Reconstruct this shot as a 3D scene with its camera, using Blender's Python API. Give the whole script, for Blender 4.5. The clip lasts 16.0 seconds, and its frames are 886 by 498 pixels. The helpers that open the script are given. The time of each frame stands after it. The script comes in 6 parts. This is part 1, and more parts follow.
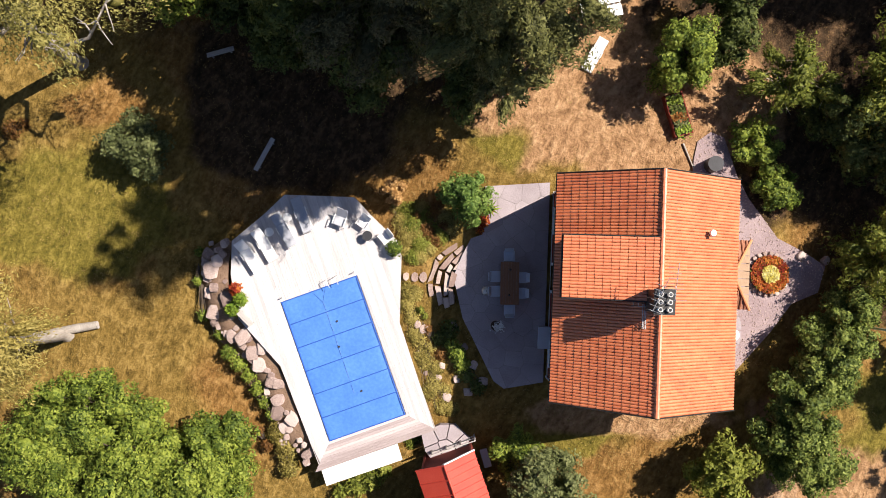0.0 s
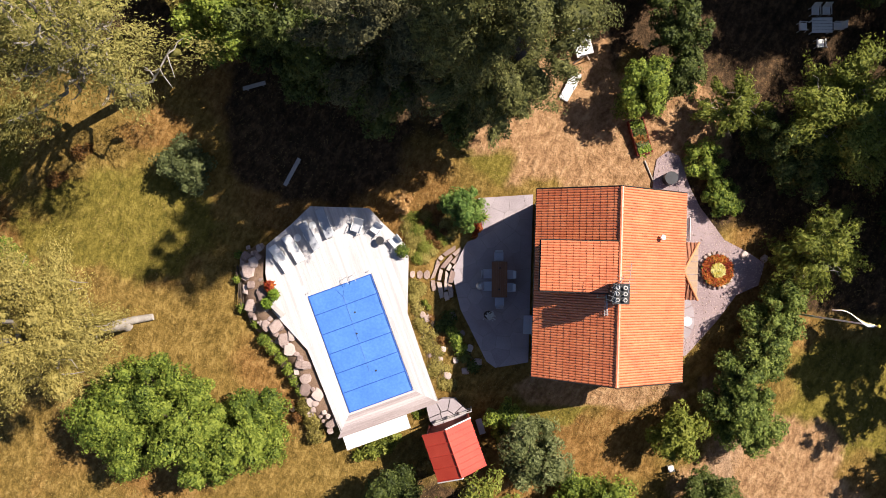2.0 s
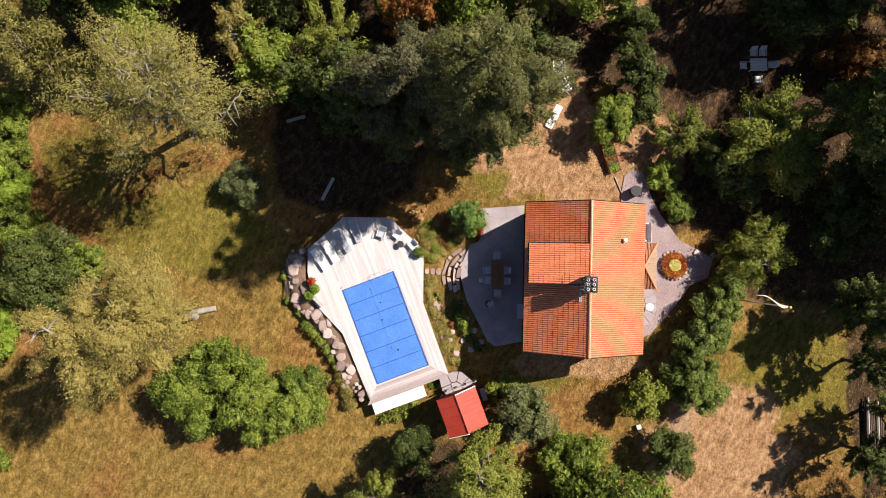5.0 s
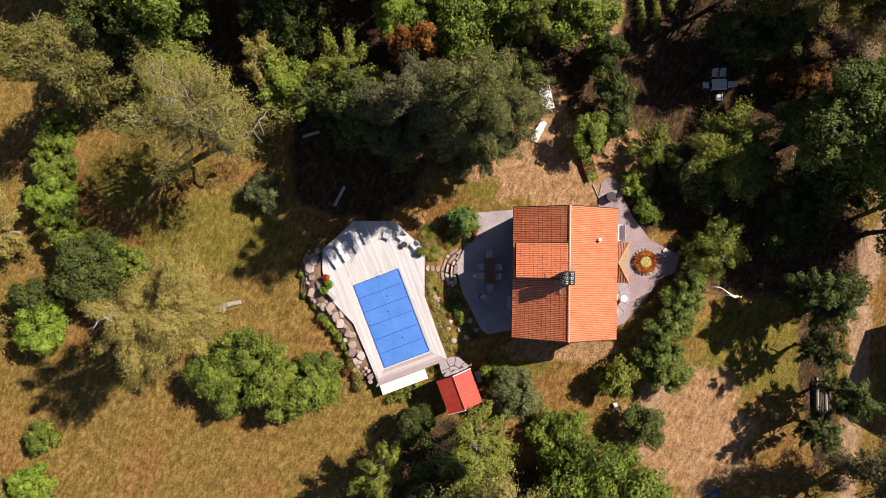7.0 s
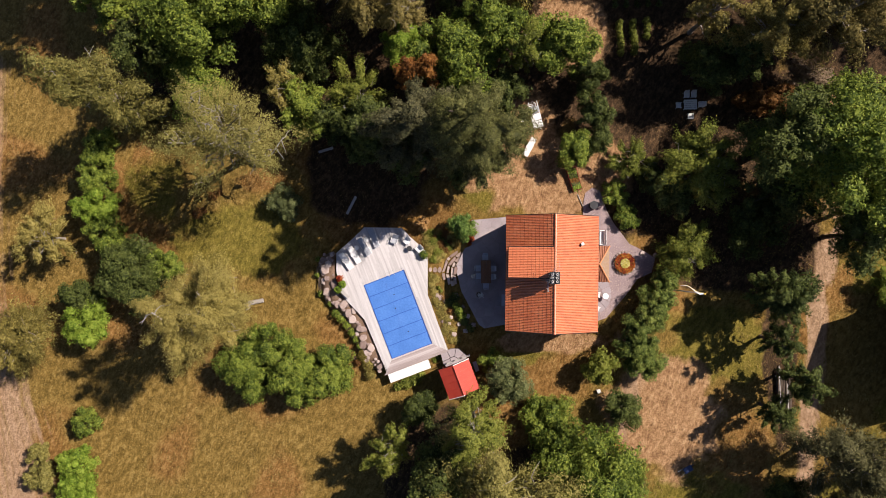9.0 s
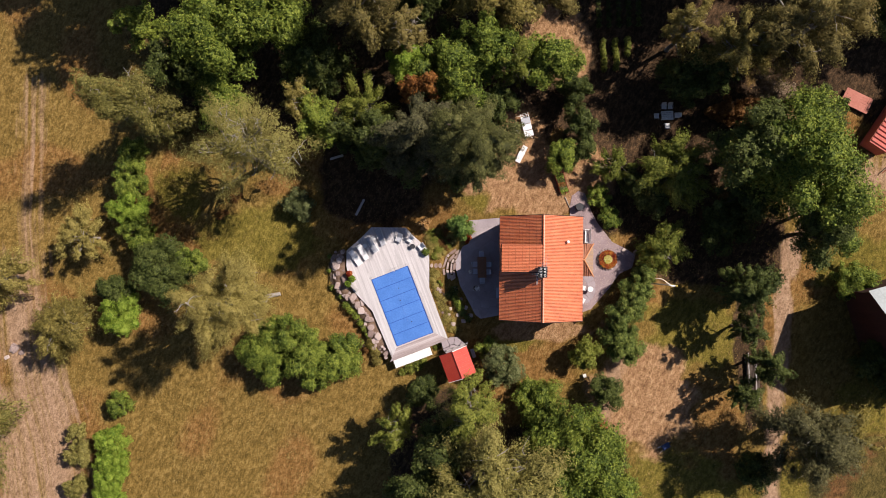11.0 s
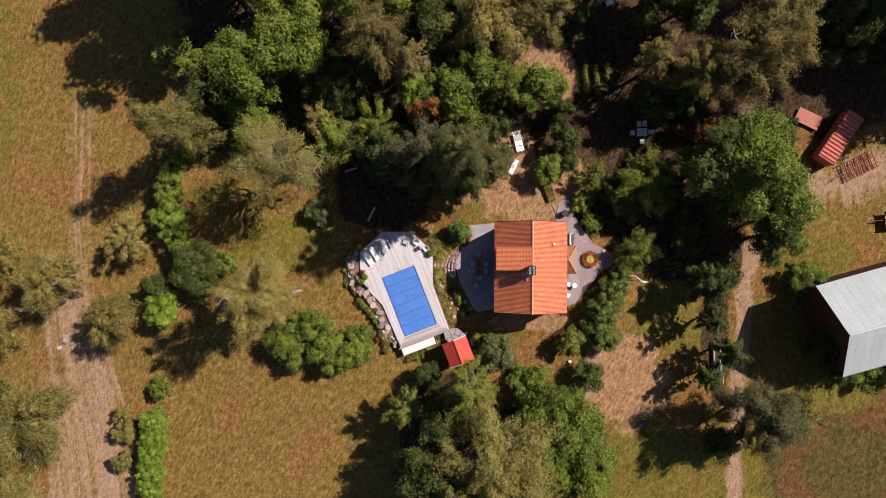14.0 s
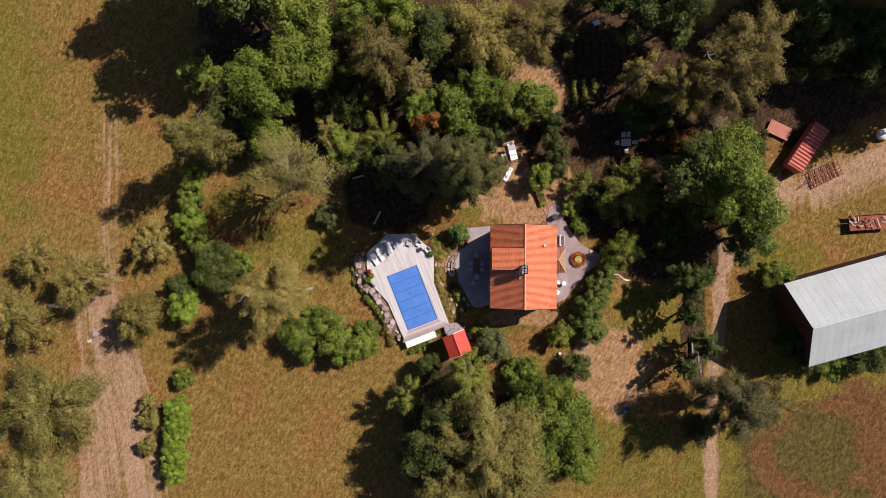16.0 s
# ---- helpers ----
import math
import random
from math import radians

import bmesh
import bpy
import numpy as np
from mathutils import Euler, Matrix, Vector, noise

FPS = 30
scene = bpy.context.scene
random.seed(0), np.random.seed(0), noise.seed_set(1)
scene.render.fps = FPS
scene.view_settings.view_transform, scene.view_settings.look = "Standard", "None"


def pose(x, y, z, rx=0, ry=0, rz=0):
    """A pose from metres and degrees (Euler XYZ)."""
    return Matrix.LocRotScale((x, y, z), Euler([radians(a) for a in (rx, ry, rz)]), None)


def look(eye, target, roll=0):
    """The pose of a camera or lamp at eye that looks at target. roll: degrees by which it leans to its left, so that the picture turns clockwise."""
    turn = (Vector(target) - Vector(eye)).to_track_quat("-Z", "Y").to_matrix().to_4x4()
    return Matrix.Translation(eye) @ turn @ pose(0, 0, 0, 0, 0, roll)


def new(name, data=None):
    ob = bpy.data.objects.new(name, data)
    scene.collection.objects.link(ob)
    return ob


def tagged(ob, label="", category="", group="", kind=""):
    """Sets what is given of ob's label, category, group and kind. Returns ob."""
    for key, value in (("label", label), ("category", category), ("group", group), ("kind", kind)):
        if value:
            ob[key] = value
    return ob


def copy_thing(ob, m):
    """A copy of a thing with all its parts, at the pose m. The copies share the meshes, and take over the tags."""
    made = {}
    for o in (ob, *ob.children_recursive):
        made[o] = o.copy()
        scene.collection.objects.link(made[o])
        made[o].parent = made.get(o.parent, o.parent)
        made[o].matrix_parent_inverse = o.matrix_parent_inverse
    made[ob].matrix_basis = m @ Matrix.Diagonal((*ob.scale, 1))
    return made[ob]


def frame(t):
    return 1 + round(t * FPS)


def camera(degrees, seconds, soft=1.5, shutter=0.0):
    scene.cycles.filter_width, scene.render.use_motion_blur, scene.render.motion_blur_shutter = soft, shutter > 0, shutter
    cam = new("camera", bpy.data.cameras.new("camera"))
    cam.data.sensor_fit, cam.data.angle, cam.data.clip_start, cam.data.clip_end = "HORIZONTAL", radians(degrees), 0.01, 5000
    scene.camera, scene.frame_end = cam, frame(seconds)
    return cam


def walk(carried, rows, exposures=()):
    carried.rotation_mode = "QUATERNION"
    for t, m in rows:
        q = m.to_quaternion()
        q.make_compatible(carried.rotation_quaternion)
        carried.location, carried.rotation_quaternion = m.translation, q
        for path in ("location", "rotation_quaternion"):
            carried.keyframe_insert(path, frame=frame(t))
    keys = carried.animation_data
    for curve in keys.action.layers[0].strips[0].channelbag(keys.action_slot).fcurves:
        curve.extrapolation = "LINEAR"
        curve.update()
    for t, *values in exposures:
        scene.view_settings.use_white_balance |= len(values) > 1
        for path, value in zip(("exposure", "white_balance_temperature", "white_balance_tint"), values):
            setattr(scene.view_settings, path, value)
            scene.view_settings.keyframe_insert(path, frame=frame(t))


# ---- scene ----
cam = camera(55.9, 16.0, soft=0.35)
# seconds, eye (x, y, z), then the small turns of a camera that looks straight down
ROWS = [
    (0.0, 0.000, -0.000, 44.738, 1.208, 1.270, -0.000),
    (0.5, 0.053, 0.031, 46.933, 1.116, 1.310, -0.104),
    (1.0, 0.178, 0.099, 49.101, 1.034, 1.341, -0.207),
    (1.5, 0.282, 0.176, 51.221, 0.960, 1.381, -0.304),
    (2.0, 0.322, 0.241, 53.286, 0.894, 1.442, -0.401),
    (2.5, 0.284, 0.280, 55.260, 0.834, 1.526, -0.499),
    (3.0, 0.263, 0.305, 57.211, 0.783, 1.614, -0.599),
    (3.5, 0.272, 0.328, 59.188, 0.742, 1.700, -0.705),
    (4.0, 0.317, 0.370, 61.309, 0.717, 1.777, -0.822),
    (6.5, 0.663, 0.155, 72.203, 0.816, 1.832, -1.258),
    (7.0, 0.837, 0.090, 74.438, 0.822, 1.852, -1.327),
    (7.5, 0.971, 0.090, 76.657, 0.838, 1.885, -1.387),
    (8.0, 1.081, 0.118, 78.895, 0.857, 1.921, -1.441),
    (8.5, 1.172, 0.176, 81.124, 0.883, 1.960, -1.481),
    (9.0, 1.250, 0.186, 83.361, 0.901, 2.003, -1.512),
    (11.5, 1.929, -0.459, 94.036, 1.043, 2.202, -1.639),
    (12.0, 1.961, -0.459, 96.092, 1.050, 2.189, -1.688),
    (12.5, 1.957, -0.427, 98.141, 1.056, 2.179, -1.736),
    (13.0, 1.959, -0.406, 100.215, 1.047, 2.162, -1.774),
    (13.5, 1.957, -0.387, 102.328, 1.025, 2.148, -1.800),
    (14.0, 1.972, -0.359, 104.483, 0.996, 2.131, -1.813),
    (14.5, 1.993, -0.333, 106.655, 0.955, 2.116, -1.819),
    (15.0, 2.030, -0.274, 108.890, 0.919, 2.100, -1.822),
    (15.5, 2.095, -0.198, 111.190, 0.886, 2.079, -1.831),
    (16.0, 2.157, -0.113, 113.567, 0.856, 2.064, -1.841),
]
walk(cam, [(t, pose(x + 0.24, y - 0.22, z) @ pose(0, 0, 0, a) @ pose(0, 0, 0, 0, b) @ pose(0, 0, 0, 0, 0, c)) for t, x, y, z, a, b, c in ROWS], [(0, 1.02, 6200, 15), (4, 0.90, 6250, 15), (8, 0.60, 6300, 17), (12, 0.42, 6150, 20), (16, 0.34, 6150, 21)])

# ---- light ----
SUN_AZ, SUN_EL = 26.0, 49.6  # degrees counter-clockwise from +x, degrees over the horizon
world = bpy.data.worlds.new("world")
scene.world = world
world.use_nodes = True
wn, wl = world.node_tree.nodes, world.node_tree.links
wn.clear()
sky = wn.new("ShaderNodeTexSky")
sky.sky_type = "NISHITA"
sky.sun_disc = False
sky.ozone_density = 4.0
sky.sun_elevation = radians(SUN_EL)
sky.sun_rotation = radians(90 - SUN_AZ)
back = wn.new("ShaderNodeBackground")
back.inputs["Strength"].default_value = 0.051
wout = wn.new("ShaderNodeOutputWorld")
wl.new(sky.outputs[0], back.inputs[0])
wl.new(back.outputs[0], wout.inputs[0])
sun_data = bpy.data.lights.new("sun", "SUN")
sun_data.energy, sun_data.angle, sun_data.color = 5.0, radians(0.53), (1.0, 0.905, 0.755)
sun = new("sun", sun_data)
sun_dir = Vector((math.cos(radians(SUN_AZ)) * math.cos(radians(SUN_EL)), math.sin(radians(SUN_AZ)) * math.cos(radians(SUN_EL)), math.sin(radians(SUN_EL))))
sun.matrix_world = look(sun_dir * 200, (0, 0, 0))

# ---- materials ----


def material(name, colours, rough=0.8, scale=2.0, fine=20.0, bump=0.3, metal=0.0, island=0.0, each=0.0, stretch=(1, 1, 1), through_light=0.0, spec=0.3, coarse=0.5, span=0.2):
    """Two scales of noise over a colour ramp, fine relief, and variation by piece or by island."""
    m = bpy.data.materials.new(name)
    m.use_nodes = True
    n, l = m.node_tree.nodes, m.node_tree.links
    bsdf = n["Principled BSDF"]
    bsdf.inputs["Roughness"].default_value = rough
    bsdf.inputs["Metallic"].default_value = metal
    bsdf.inputs["Specular IOR Level"].default_value = spec
    tc = n.new("ShaderNodeTexCoord")
    mp = n.new("ShaderNodeMapping")
    mp.inputs["Scale"].default_value = stretch
    l.new(tc.outputs["Object"], mp.inputs[0])
    a = n.new("ShaderNodeTexNoise")
    a.inputs["Scale"].default_value, a.inputs["Detail"].default_value = scale, 5
    b = n.new("ShaderNodeTexNoise")
    b.inputs["Scale"].default_value, b.inputs["Detail"].default_value = fine, 4
    l.new(mp.outputs[0], a.inputs["Vector"])
    l.new(mp.outputs[0], b.inputs["Vector"])
    mix = n.new("ShaderNodeMix")
    mix.inputs["Factor"].default_value = 1 - coarse
    l.new(a.outputs[0], mix.inputs[2])
    l.new(b.outputs[0], mix.inputs[3])
    value = mix.outputs[0]
    for amount, kind, out in ((island, "ShaderNodeNewGeometry", "Random Per Island"), (each, "ShaderNodeObjectInfo", "Random")):
        if amount:
            src = n.new(kind)
            sc = n.new("ShaderNodeMath")
            sc.operation = "MULTIPLY_ADD"
            sc.inputs[1].default_value, sc.inputs[2].default_value = amount, -amount / 2
            l.new(src.outputs[out], sc.inputs[0])
            ad = n.new("ShaderNodeMath")
            ad.operation = "ADD"
            l.new(value, ad.inputs[0])
            l.new(sc.outputs[0], ad.inputs[1])
            value = ad.outputs[0]
    ramp = n.new("ShaderNodeValToRGB")
    el = ramp.color_ramp.elements
    lo, hi = 0.5 - span, 0.5 + span
    for k, c in enumerate(colours):
        e = el[k] if k < 2 else el.new(0.5)
        e.position = lo + (hi - lo) * k / max(1, len(colours) - 1)
        e.color = (*c, 1)
    l.new(value, ramp.inputs[0])
    l.new(ramp.outputs[0], bsdf.inputs["Base Color"])
    if bump:
        bp = n.new("ShaderNodeBump")
        bp.inputs["Strength"].default_value, bp.inputs["Distance"].default_value = bump, 0.05
        l.new(b.outputs[0], bp.inputs["Height"])
        l.new(bp.outputs[0], bsdf.inputs["Normal"])
    if through_light:
        tr = n.new("ShaderNodeBsdfTranslucent")
        l.new(ramp.outputs[0], tr.inputs[0])
        mx = n.new("ShaderNodeMixShader")
        mx.inputs[0].default_value = through_light
        l.new(bsdf.outputs[0], mx.inputs[1])
        l.new(tr.outputs[0], mx.inputs[2])
        l.new(mx.outputs[0], n["Material Output"].inputs[0])
    return m


def leaf_material(name, dark, mid, light):
    return material(name, (dark, mid, light), rough=0.6, scale=0.5, fine=2.2, bump=0, island=0.26, each=0.14, through_light=0.27, coarse=0.4, spec=0.2, span=0.13)


LEAF = {
    "green": leaf_material("leaves_green", (0.055, 0.086, 0.012), (0.140, 0.185, 0.024), (0.265, 0.310, 0.046)),
    "dark": leaf_material("leaves_dark", (0.034, 0.048, 0.010), (0.074, 0.094, 0.019), (0.135, 0.158, 0.038)),
    "lime": leaf_material("leaves_lime", (0.100, 0.163, 0.015), (0.188, 0.269, 0.025), (0.288, 0.362, 0.050)),
    "yellow": leaf_material("leaves_yellow_green", (0.084, 0.102, 0.014), (0.166, 0.186, 0.026), (0.255, 0.268, 0.046)),
    "olive": leaf_material("leaves_olive", (0.135, 0.110, 0.024), (0.255, 0.208, 0.050), (0.380, 0.312, 0.090)),
    "willow": leaf_material("leaves_willow", (0.108, 0.100, 0.022), (0.212, 0.188, 0.046), (0.325, 0.284, 0.082)),
    "birch": leaf_material("leaves_birch", (0.092, 0.076, 0.020), (0.178, 0.142, 0.039), (0.275, 0.218, 0.070)),
    "pine": leaf_material("needles_pine", (0.062, 0.065, 0.018), (0.125, 0.128, 0.036), (0.21, 0.205, 0.066)),
    "grey": leaf_material("leaves_grey", (0.070, 0.066, 0.024), (0.128, 0.118, 0.044), (0.198, 0.180, 0.074)),
    "orange": leaf_material("leaves_orange", (0.12, 0.045, 0.010), (0.23, 0.09, 0.018), (0.30, 0.14, 0.035)),
    "brown": leaf_material("leaves_brown", (0.10, 0.045, 0.012), (0.18, 0.085, 0.022), (0.26, 0.13, 0.04)),
    "pale": leaf_material("leaves_pale", (0.12, 0.085, 0.05), (0.21, 0.15, 0.09), (0.31, 0.23, 0.15)),
    "blue": leaf_material("leaves_blue_green", (0.070, 0.084, 0.029), (0.142, 0.160, 0.056), (0.220, 0.236, 0.094)),
    "hedge": leaf_material("leaves_hedge", (0.062, 0.09, 0.018), (0.14, 0.18, 0.034), (0.245, 0.285, 0.062)),
    "fresh": leaf_material("leaves_fresh_green", (0.055, 0.105, 0.020), (0.12, 0.19, 0.036), (0.20, 0.28, 0.065)),
    # grey needles, darkened in colour for a crown that stands in shade
    "shaded_grey_pine": leaf_material("needles_grey_shaded", (0.042, 0.042, 0.018), (0.085, 0.082, 0.036), (0.15, 0.14, 0.062)),
    "tan": leaf_material("leaves_tan", (0.30, 0.165, 0.055), (0.46, 0.27, 0.10), (0.58, 0.37, 0.16)),
    "flower_red": leaf_material("petals_red", (0.20, 0.02, 0.01), (0.38, 0.09, 0.015), (0.5, 0.2, 0.03)),
    "flower_yellow": leaf_material("petals_yellow", (0.5, 0.40, 0.06), (0.62, 0.56, 0.16), (0.7, 0.66, 0.35)),
}
BARK = material("bark_brown", ((0.05, 0.035, 0.025), (0.13, 0.10, 0.075)), 0.9, 2, 14, 0.6, stretch=(1, 1, 0.25))
BARK_PALE = material("bark_pale", ((0.20, 0.17, 0.14), (0.42, 0.38, 0.33)), 0.85, 2, 14, 0.5, stretch=(1, 1, 0.3))
TILE = material("roof_tile_clay", ((0.44, 0.098, 0.030), (0.58, 0.158, 0.055), (0.67, 0.220, 0.085)), 0.52, 0.9, 9, 0.15, each=0.12, island=0.12, spec=1.0)
TILE.node_tree.nodes["Principled BSDF"].inputs["Coat Weight"].default_value = 0.45
TILE.node_tree.nodes["Principled BSDF"].inputs["Coat Roughness"].default_value = 0.55
PORCH_TILE = material("porch_tile_brown", ((0.20, 0.075, 0.038), (0.30, 0.125, 0.068), (0.38, 0.18, 0.11)), 0.75, 1.5, 10, 0.2, each=0.3)
TILE_LIGHT = material("ridge_tile_clay", ((0.48, 0.19, 0.08), (0.58, 0.27, 0.13)), 0.8, 2, 12, 0.2)
MOSSY = material("mossy_tile", ((0.25, 0.16, 0.10), (0.36, 0.25, 0.165)), 0.9, 3, 14, 0.3)
DARK_METAL = material("black_painted_metal", ((0.015, 0.014, 0.014), (0.035, 0.033, 0.032)), 0.5, 3, 30, 0.1)
STEEL = material("galvanised_steel", ((0.35, 0.35, 0.35), (0.55, 0.55, 0.54)), 0.4, 3, 20, 0.05, metal=0.8)
WHITE = material("white_paint", ((0.66, 0.65, 0.62), (0.82, 0.81, 0.79)), 0.55, 3, 25, 0.08)
PLASTER = material("white_render", ((0.60, 0.57, 0.52), (0.74, 0.71, 0.66)), 0.85, 1.5, 25, 0.2)
RED_WOOD = material("falu_red_boards", ((0.13, 0.022, 0.014), (0.22, 0.042, 0.025)), 0.85, 1.5, 12, 0.3, stretch=(1, 1, 0.15))
# barn red taken near black: the shade on the gable is in the colour
BARN_WOOD_SHADED = material("red_boards_shaded", ((0.045, 0.016, 0.013), (0.085, 0.030, 0.024)), 0.9, 1.5, 12, 0.3, stretch=(1, 1, 0.15))
RED_METAL = material("red_sheet_roof", ((0.40, 0.035, 0.022), (0.52, 0.07, 0.04)), 0.5, 1.2, 18, 0.1, each=0.15)
DECK_WOOD = material("weathered_deck_boards", ((0.40, 0.375, 0.37), (0.50, 0.47, 0.465), (0.57, 0.54, 0.535)), 0.8, 0.7, 9, 0.35, each=0.26, stretch=(6, 0.5, 1))
# browner, more varied tone for the crosswise boards at the lower end
DECK_END = material("browner_deck_boards", ((0.29, 0.235, 0.225), (0.39, 0.33, 0.32), (0.49, 0.43, 0.42)), 0.8, 0.7, 9, 0.35, each=0.5, stretch=(0.5, 6, 1))
COVER = material("blue_pool_cover", ((0.05, 0.145, 0.43), (0.066, 0.182, 0.51), (0.088, 0.222, 0.57)), 0.42, 0.7, 6, 0.12, spec=0.4)
COVER_RIB = material("blue_cover_ribs", ((0.025, 0.085, 0.34), (0.04, 0.11, 0.42)), 0.5, 1, 10, 0.05)
STONE = material("granite_rock", ((0.21, 0.15, 0.13), (0.36, 0.275, 0.24), (0.47, 0.38, 0.34)), 0.9, 1.5, 14, 0.5, each=0.5)
FLAG = material("slate_flagstones", ((0.25, 0.21, 0.218), (0.31, 0.265, 0.274), (0.37, 0.32, 0.328)), 0.85, 1.2, 16, 0.35, each=0.2)
JOINT = material("joint_sand", ((0.20, 0.17, 0.165), (0.28, 0.24, 0.235)), 0.95, 3, 30, 0.4)
STEP_STONE = material("step_sandstone", ((0.22, 0.15, 0.125), (0.34, 0.255, 0.215), (0.46, 0.37, 0.32)), 0.9, 1.5, 14, 0.4, each=0.4)
GRAVEL = material("pale_gravel", ((0.20, 0.145, 0.145), (0.28, 0.212, 0.212), (0.36, 0.28, 0.278)), 0.95, 0.9, 12, 0.6)
WOOD = material("brown_stained_wood", ((0.17, 0.075, 0.036), (0.29, 0.14, 0.07)), 0.6, 2, 18, 0.15, stretch=(5, 0.5, 1))
GREY_WOOD = material("silvered_wood", ((0.30, 0.27, 0.25), (0.48, 0.45, 0.42)), 0.85, 2, 14, 0.3, stretch=(1, 5, 1))
CANVAS = material("white_canvas", ((0.66, 0.65, 0.64), (0.80, 0.79, 0.78)), 0.8, 2, 25, 0.1)
GREY_FABRIC = material("grey_mesh_fabric", ((0.32, 0.33, 0.36), (0.45, 0.46, 0.49)), 0.8, 2, 40, 0.1)
BLACK = material("black_plastic", ((0.02, 0.02, 0.022), (0.045, 0.045, 0.05)), 0.55, 3, 30, 0.05)
BARN_ROOF = material("grey_sheet_roof", ((0.40, 0.44, 0.43), (0.48, 0.52, 0.51), (0.54, 0.58, 0.57)), 0.55, 0.35, 4, 0.05, each=0.1)
RUST = material("rusty_steel", ((0.14, 0.04, 0.022), (0.27, 0.085, 0.045)), 0.8, 2, 16, 0.4)
CONT_RED = material("faded_red_paint", ((0.40, 0.085, 0.06), (0.52, 0.15, 0.115)), 0.7, 1.5, 14, 0.2)
PINK_SLAB = material("faded_red_boards", ((0.34, 0.12, 0.085), (0.46, 0.19, 0.14)), 0.85, 1.5, 14, 0.2)
GLASS = material("dark_window_glass", ((0.02, 0.024, 0.03), (0.03, 0.035, 0.04)), 0.06, 1, 3, 0, spec=0.8)
SOIL = material("dark_soil", ((0.035, 0.022, 0.015), (0.085, 0.055, 0.035)), 0.95, 2, 22, 0.6)
BANK = material("reddish_earth", ((0.10, 0.06, 0.035), (0.22, 0.14, 0.09), (0.32, 0.21, 0.15)), 0.95, 1.2, 14, 0.7)
TERRACOTTA = material("terracotta", ((0.30, 0.11, 0.06), (0.42, 0.18, 0.10)), 0.85, 3, 20, 0.2)
GREY_CHAIR = material("pale_grey_paint", ((0.42, 0.44, 0.50), (0.52, 0.54, 0.60)), 0.6, 3, 20, 0.05)
PETAL_WHITE = leaf_material("petals_white", (0.6, 0.6, 0.58), (0.72, 0.72, 0.7), (0.82, 0.82, 0.8))
GRASS = leaf_material("grass_blades", (0.115, 0.080, 0.018), (0.185, 0.128, 0.032), (0.27, 0.19, 0.058))
GRASS_STRAW = leaf_material("grass_straw", (0.17, 0.115, 0.032), (0.25, 0.17, 0.056), (0.35, 0.25, 0.095))
FLAG_YELLOW = material("yellow_cloth", ((0.55, 0.38, 0.05), (0.68, 0.50, 0.09)), 0.6, 3, 20, 0.05)
BLUE_PLASTIC = material("blue_plastic", ((0.02, 0.035, 0.09), (0.04, 0.06, 0.14)), 0.5, 3, 20, 0.05)

# ---- mesh helpers ----


def part(name, bm, mat, parent=None, label=""):
    me = bpy.data.meshes.new(name)
    bm.to_mesh(me)
    bm.free()
    me.materials.append(mat)
    ob = new(name, me)
    ob.parent = parent
    if label:
        ob["label"] = label
    return ob


def raw(name, verts, faces, mat, parent=None, smooth=False):
    me = bpy.data.meshes.new(name)
    me.from_pydata([tuple(v) for v in verts], [], faces)
    me.materials.append(mat)
    if smooth:
        me.polygons.foreach_set("use_smooth", [True] * len(me.polygons))
    ob = new(name, me)
    ob.parent = parent
    return ob


def share(name, data, m, parent):
    """One more object on a mesh that exists already."""
    ob = new(name, data)
    ob.parent = parent
    ob.matrix_basis = m
    return ob


def thing(name, m, label, category, group="", kind=""):
    ob = new(name)
    ob.matrix_basis = m
    return tagged(ob, label, category, group, kind)


def box(bm, cx, cy, cz, sx, sy, sz, rot=None, bevel=0.0):
    m = Matrix.Translation((cx, cy, cz)) @ (rot or Matrix()) @ Matrix.Diagonal((sx, sy, sz, 1))
    res = bmesh.ops.create_cube(bm, size=1, matrix=m)
    if bevel:
        edges = list({e for v in res["verts"] for e in v.link_edges})
        bmesh.ops.bevel(bm, geom=edges, offset=bevel, segments=1, affect="EDGES", profile=0.5)


def boxed(*args, **kw):
    bm = bmesh.new()
    box(bm, *args, **kw)
    return bm


def tube(bm, a, b, r0, r1, n=8, caps=True):
    a, b = Vector(a), Vector(b)
    d = b - a
    q = d.to_track_quat("Z", "Y").to_matrix().to_4x4()
    bmesh.ops.create_cone(bm, cap_ends=caps, segments=n, radius1=r0, radius2=max(r1, 0.002), depth=d.length, matrix=Matrix.Translation((a + b) / 2) @ q)


def tubed(a, b, r0, r1=None, n=8):
    bm = bmesh.new()
    tube(bm, a, b, r0, r0 if r1 is None else r1, n)
    return bm


def prism(poly, z0, z1, inset=0.0):
    """A slab over a polygon, its upper rim drawn in by inset."""
    bm = bmesh.new()
    cx, cy = sum(p[0] for p in poly) / len(poly), sum(p[1] for p in poly) / len(poly)
    lo = [bm.verts.new((x, y, z0)) for x, y in poly]
    hi = []
    for x, y in poly:
        d = math.hypot(x - cx, y - cy) or 1
        k = max(0, 1 - inset / d)
        hi.append(bm.verts.new((cx + (x - cx) * k, cy + (y - cy) * k, z1)))
    n = len(poly)
    bm.faces.new(hi)
    bm.faces.new(lo[::-1])
    for i in range(n):
        bm.faces.new((lo[i], lo[(i + 1) % n], hi[(i + 1) % n], hi[i]))
    bmesh.ops.recalc_face_normals(bm, faces=bm.faces)
    return bm


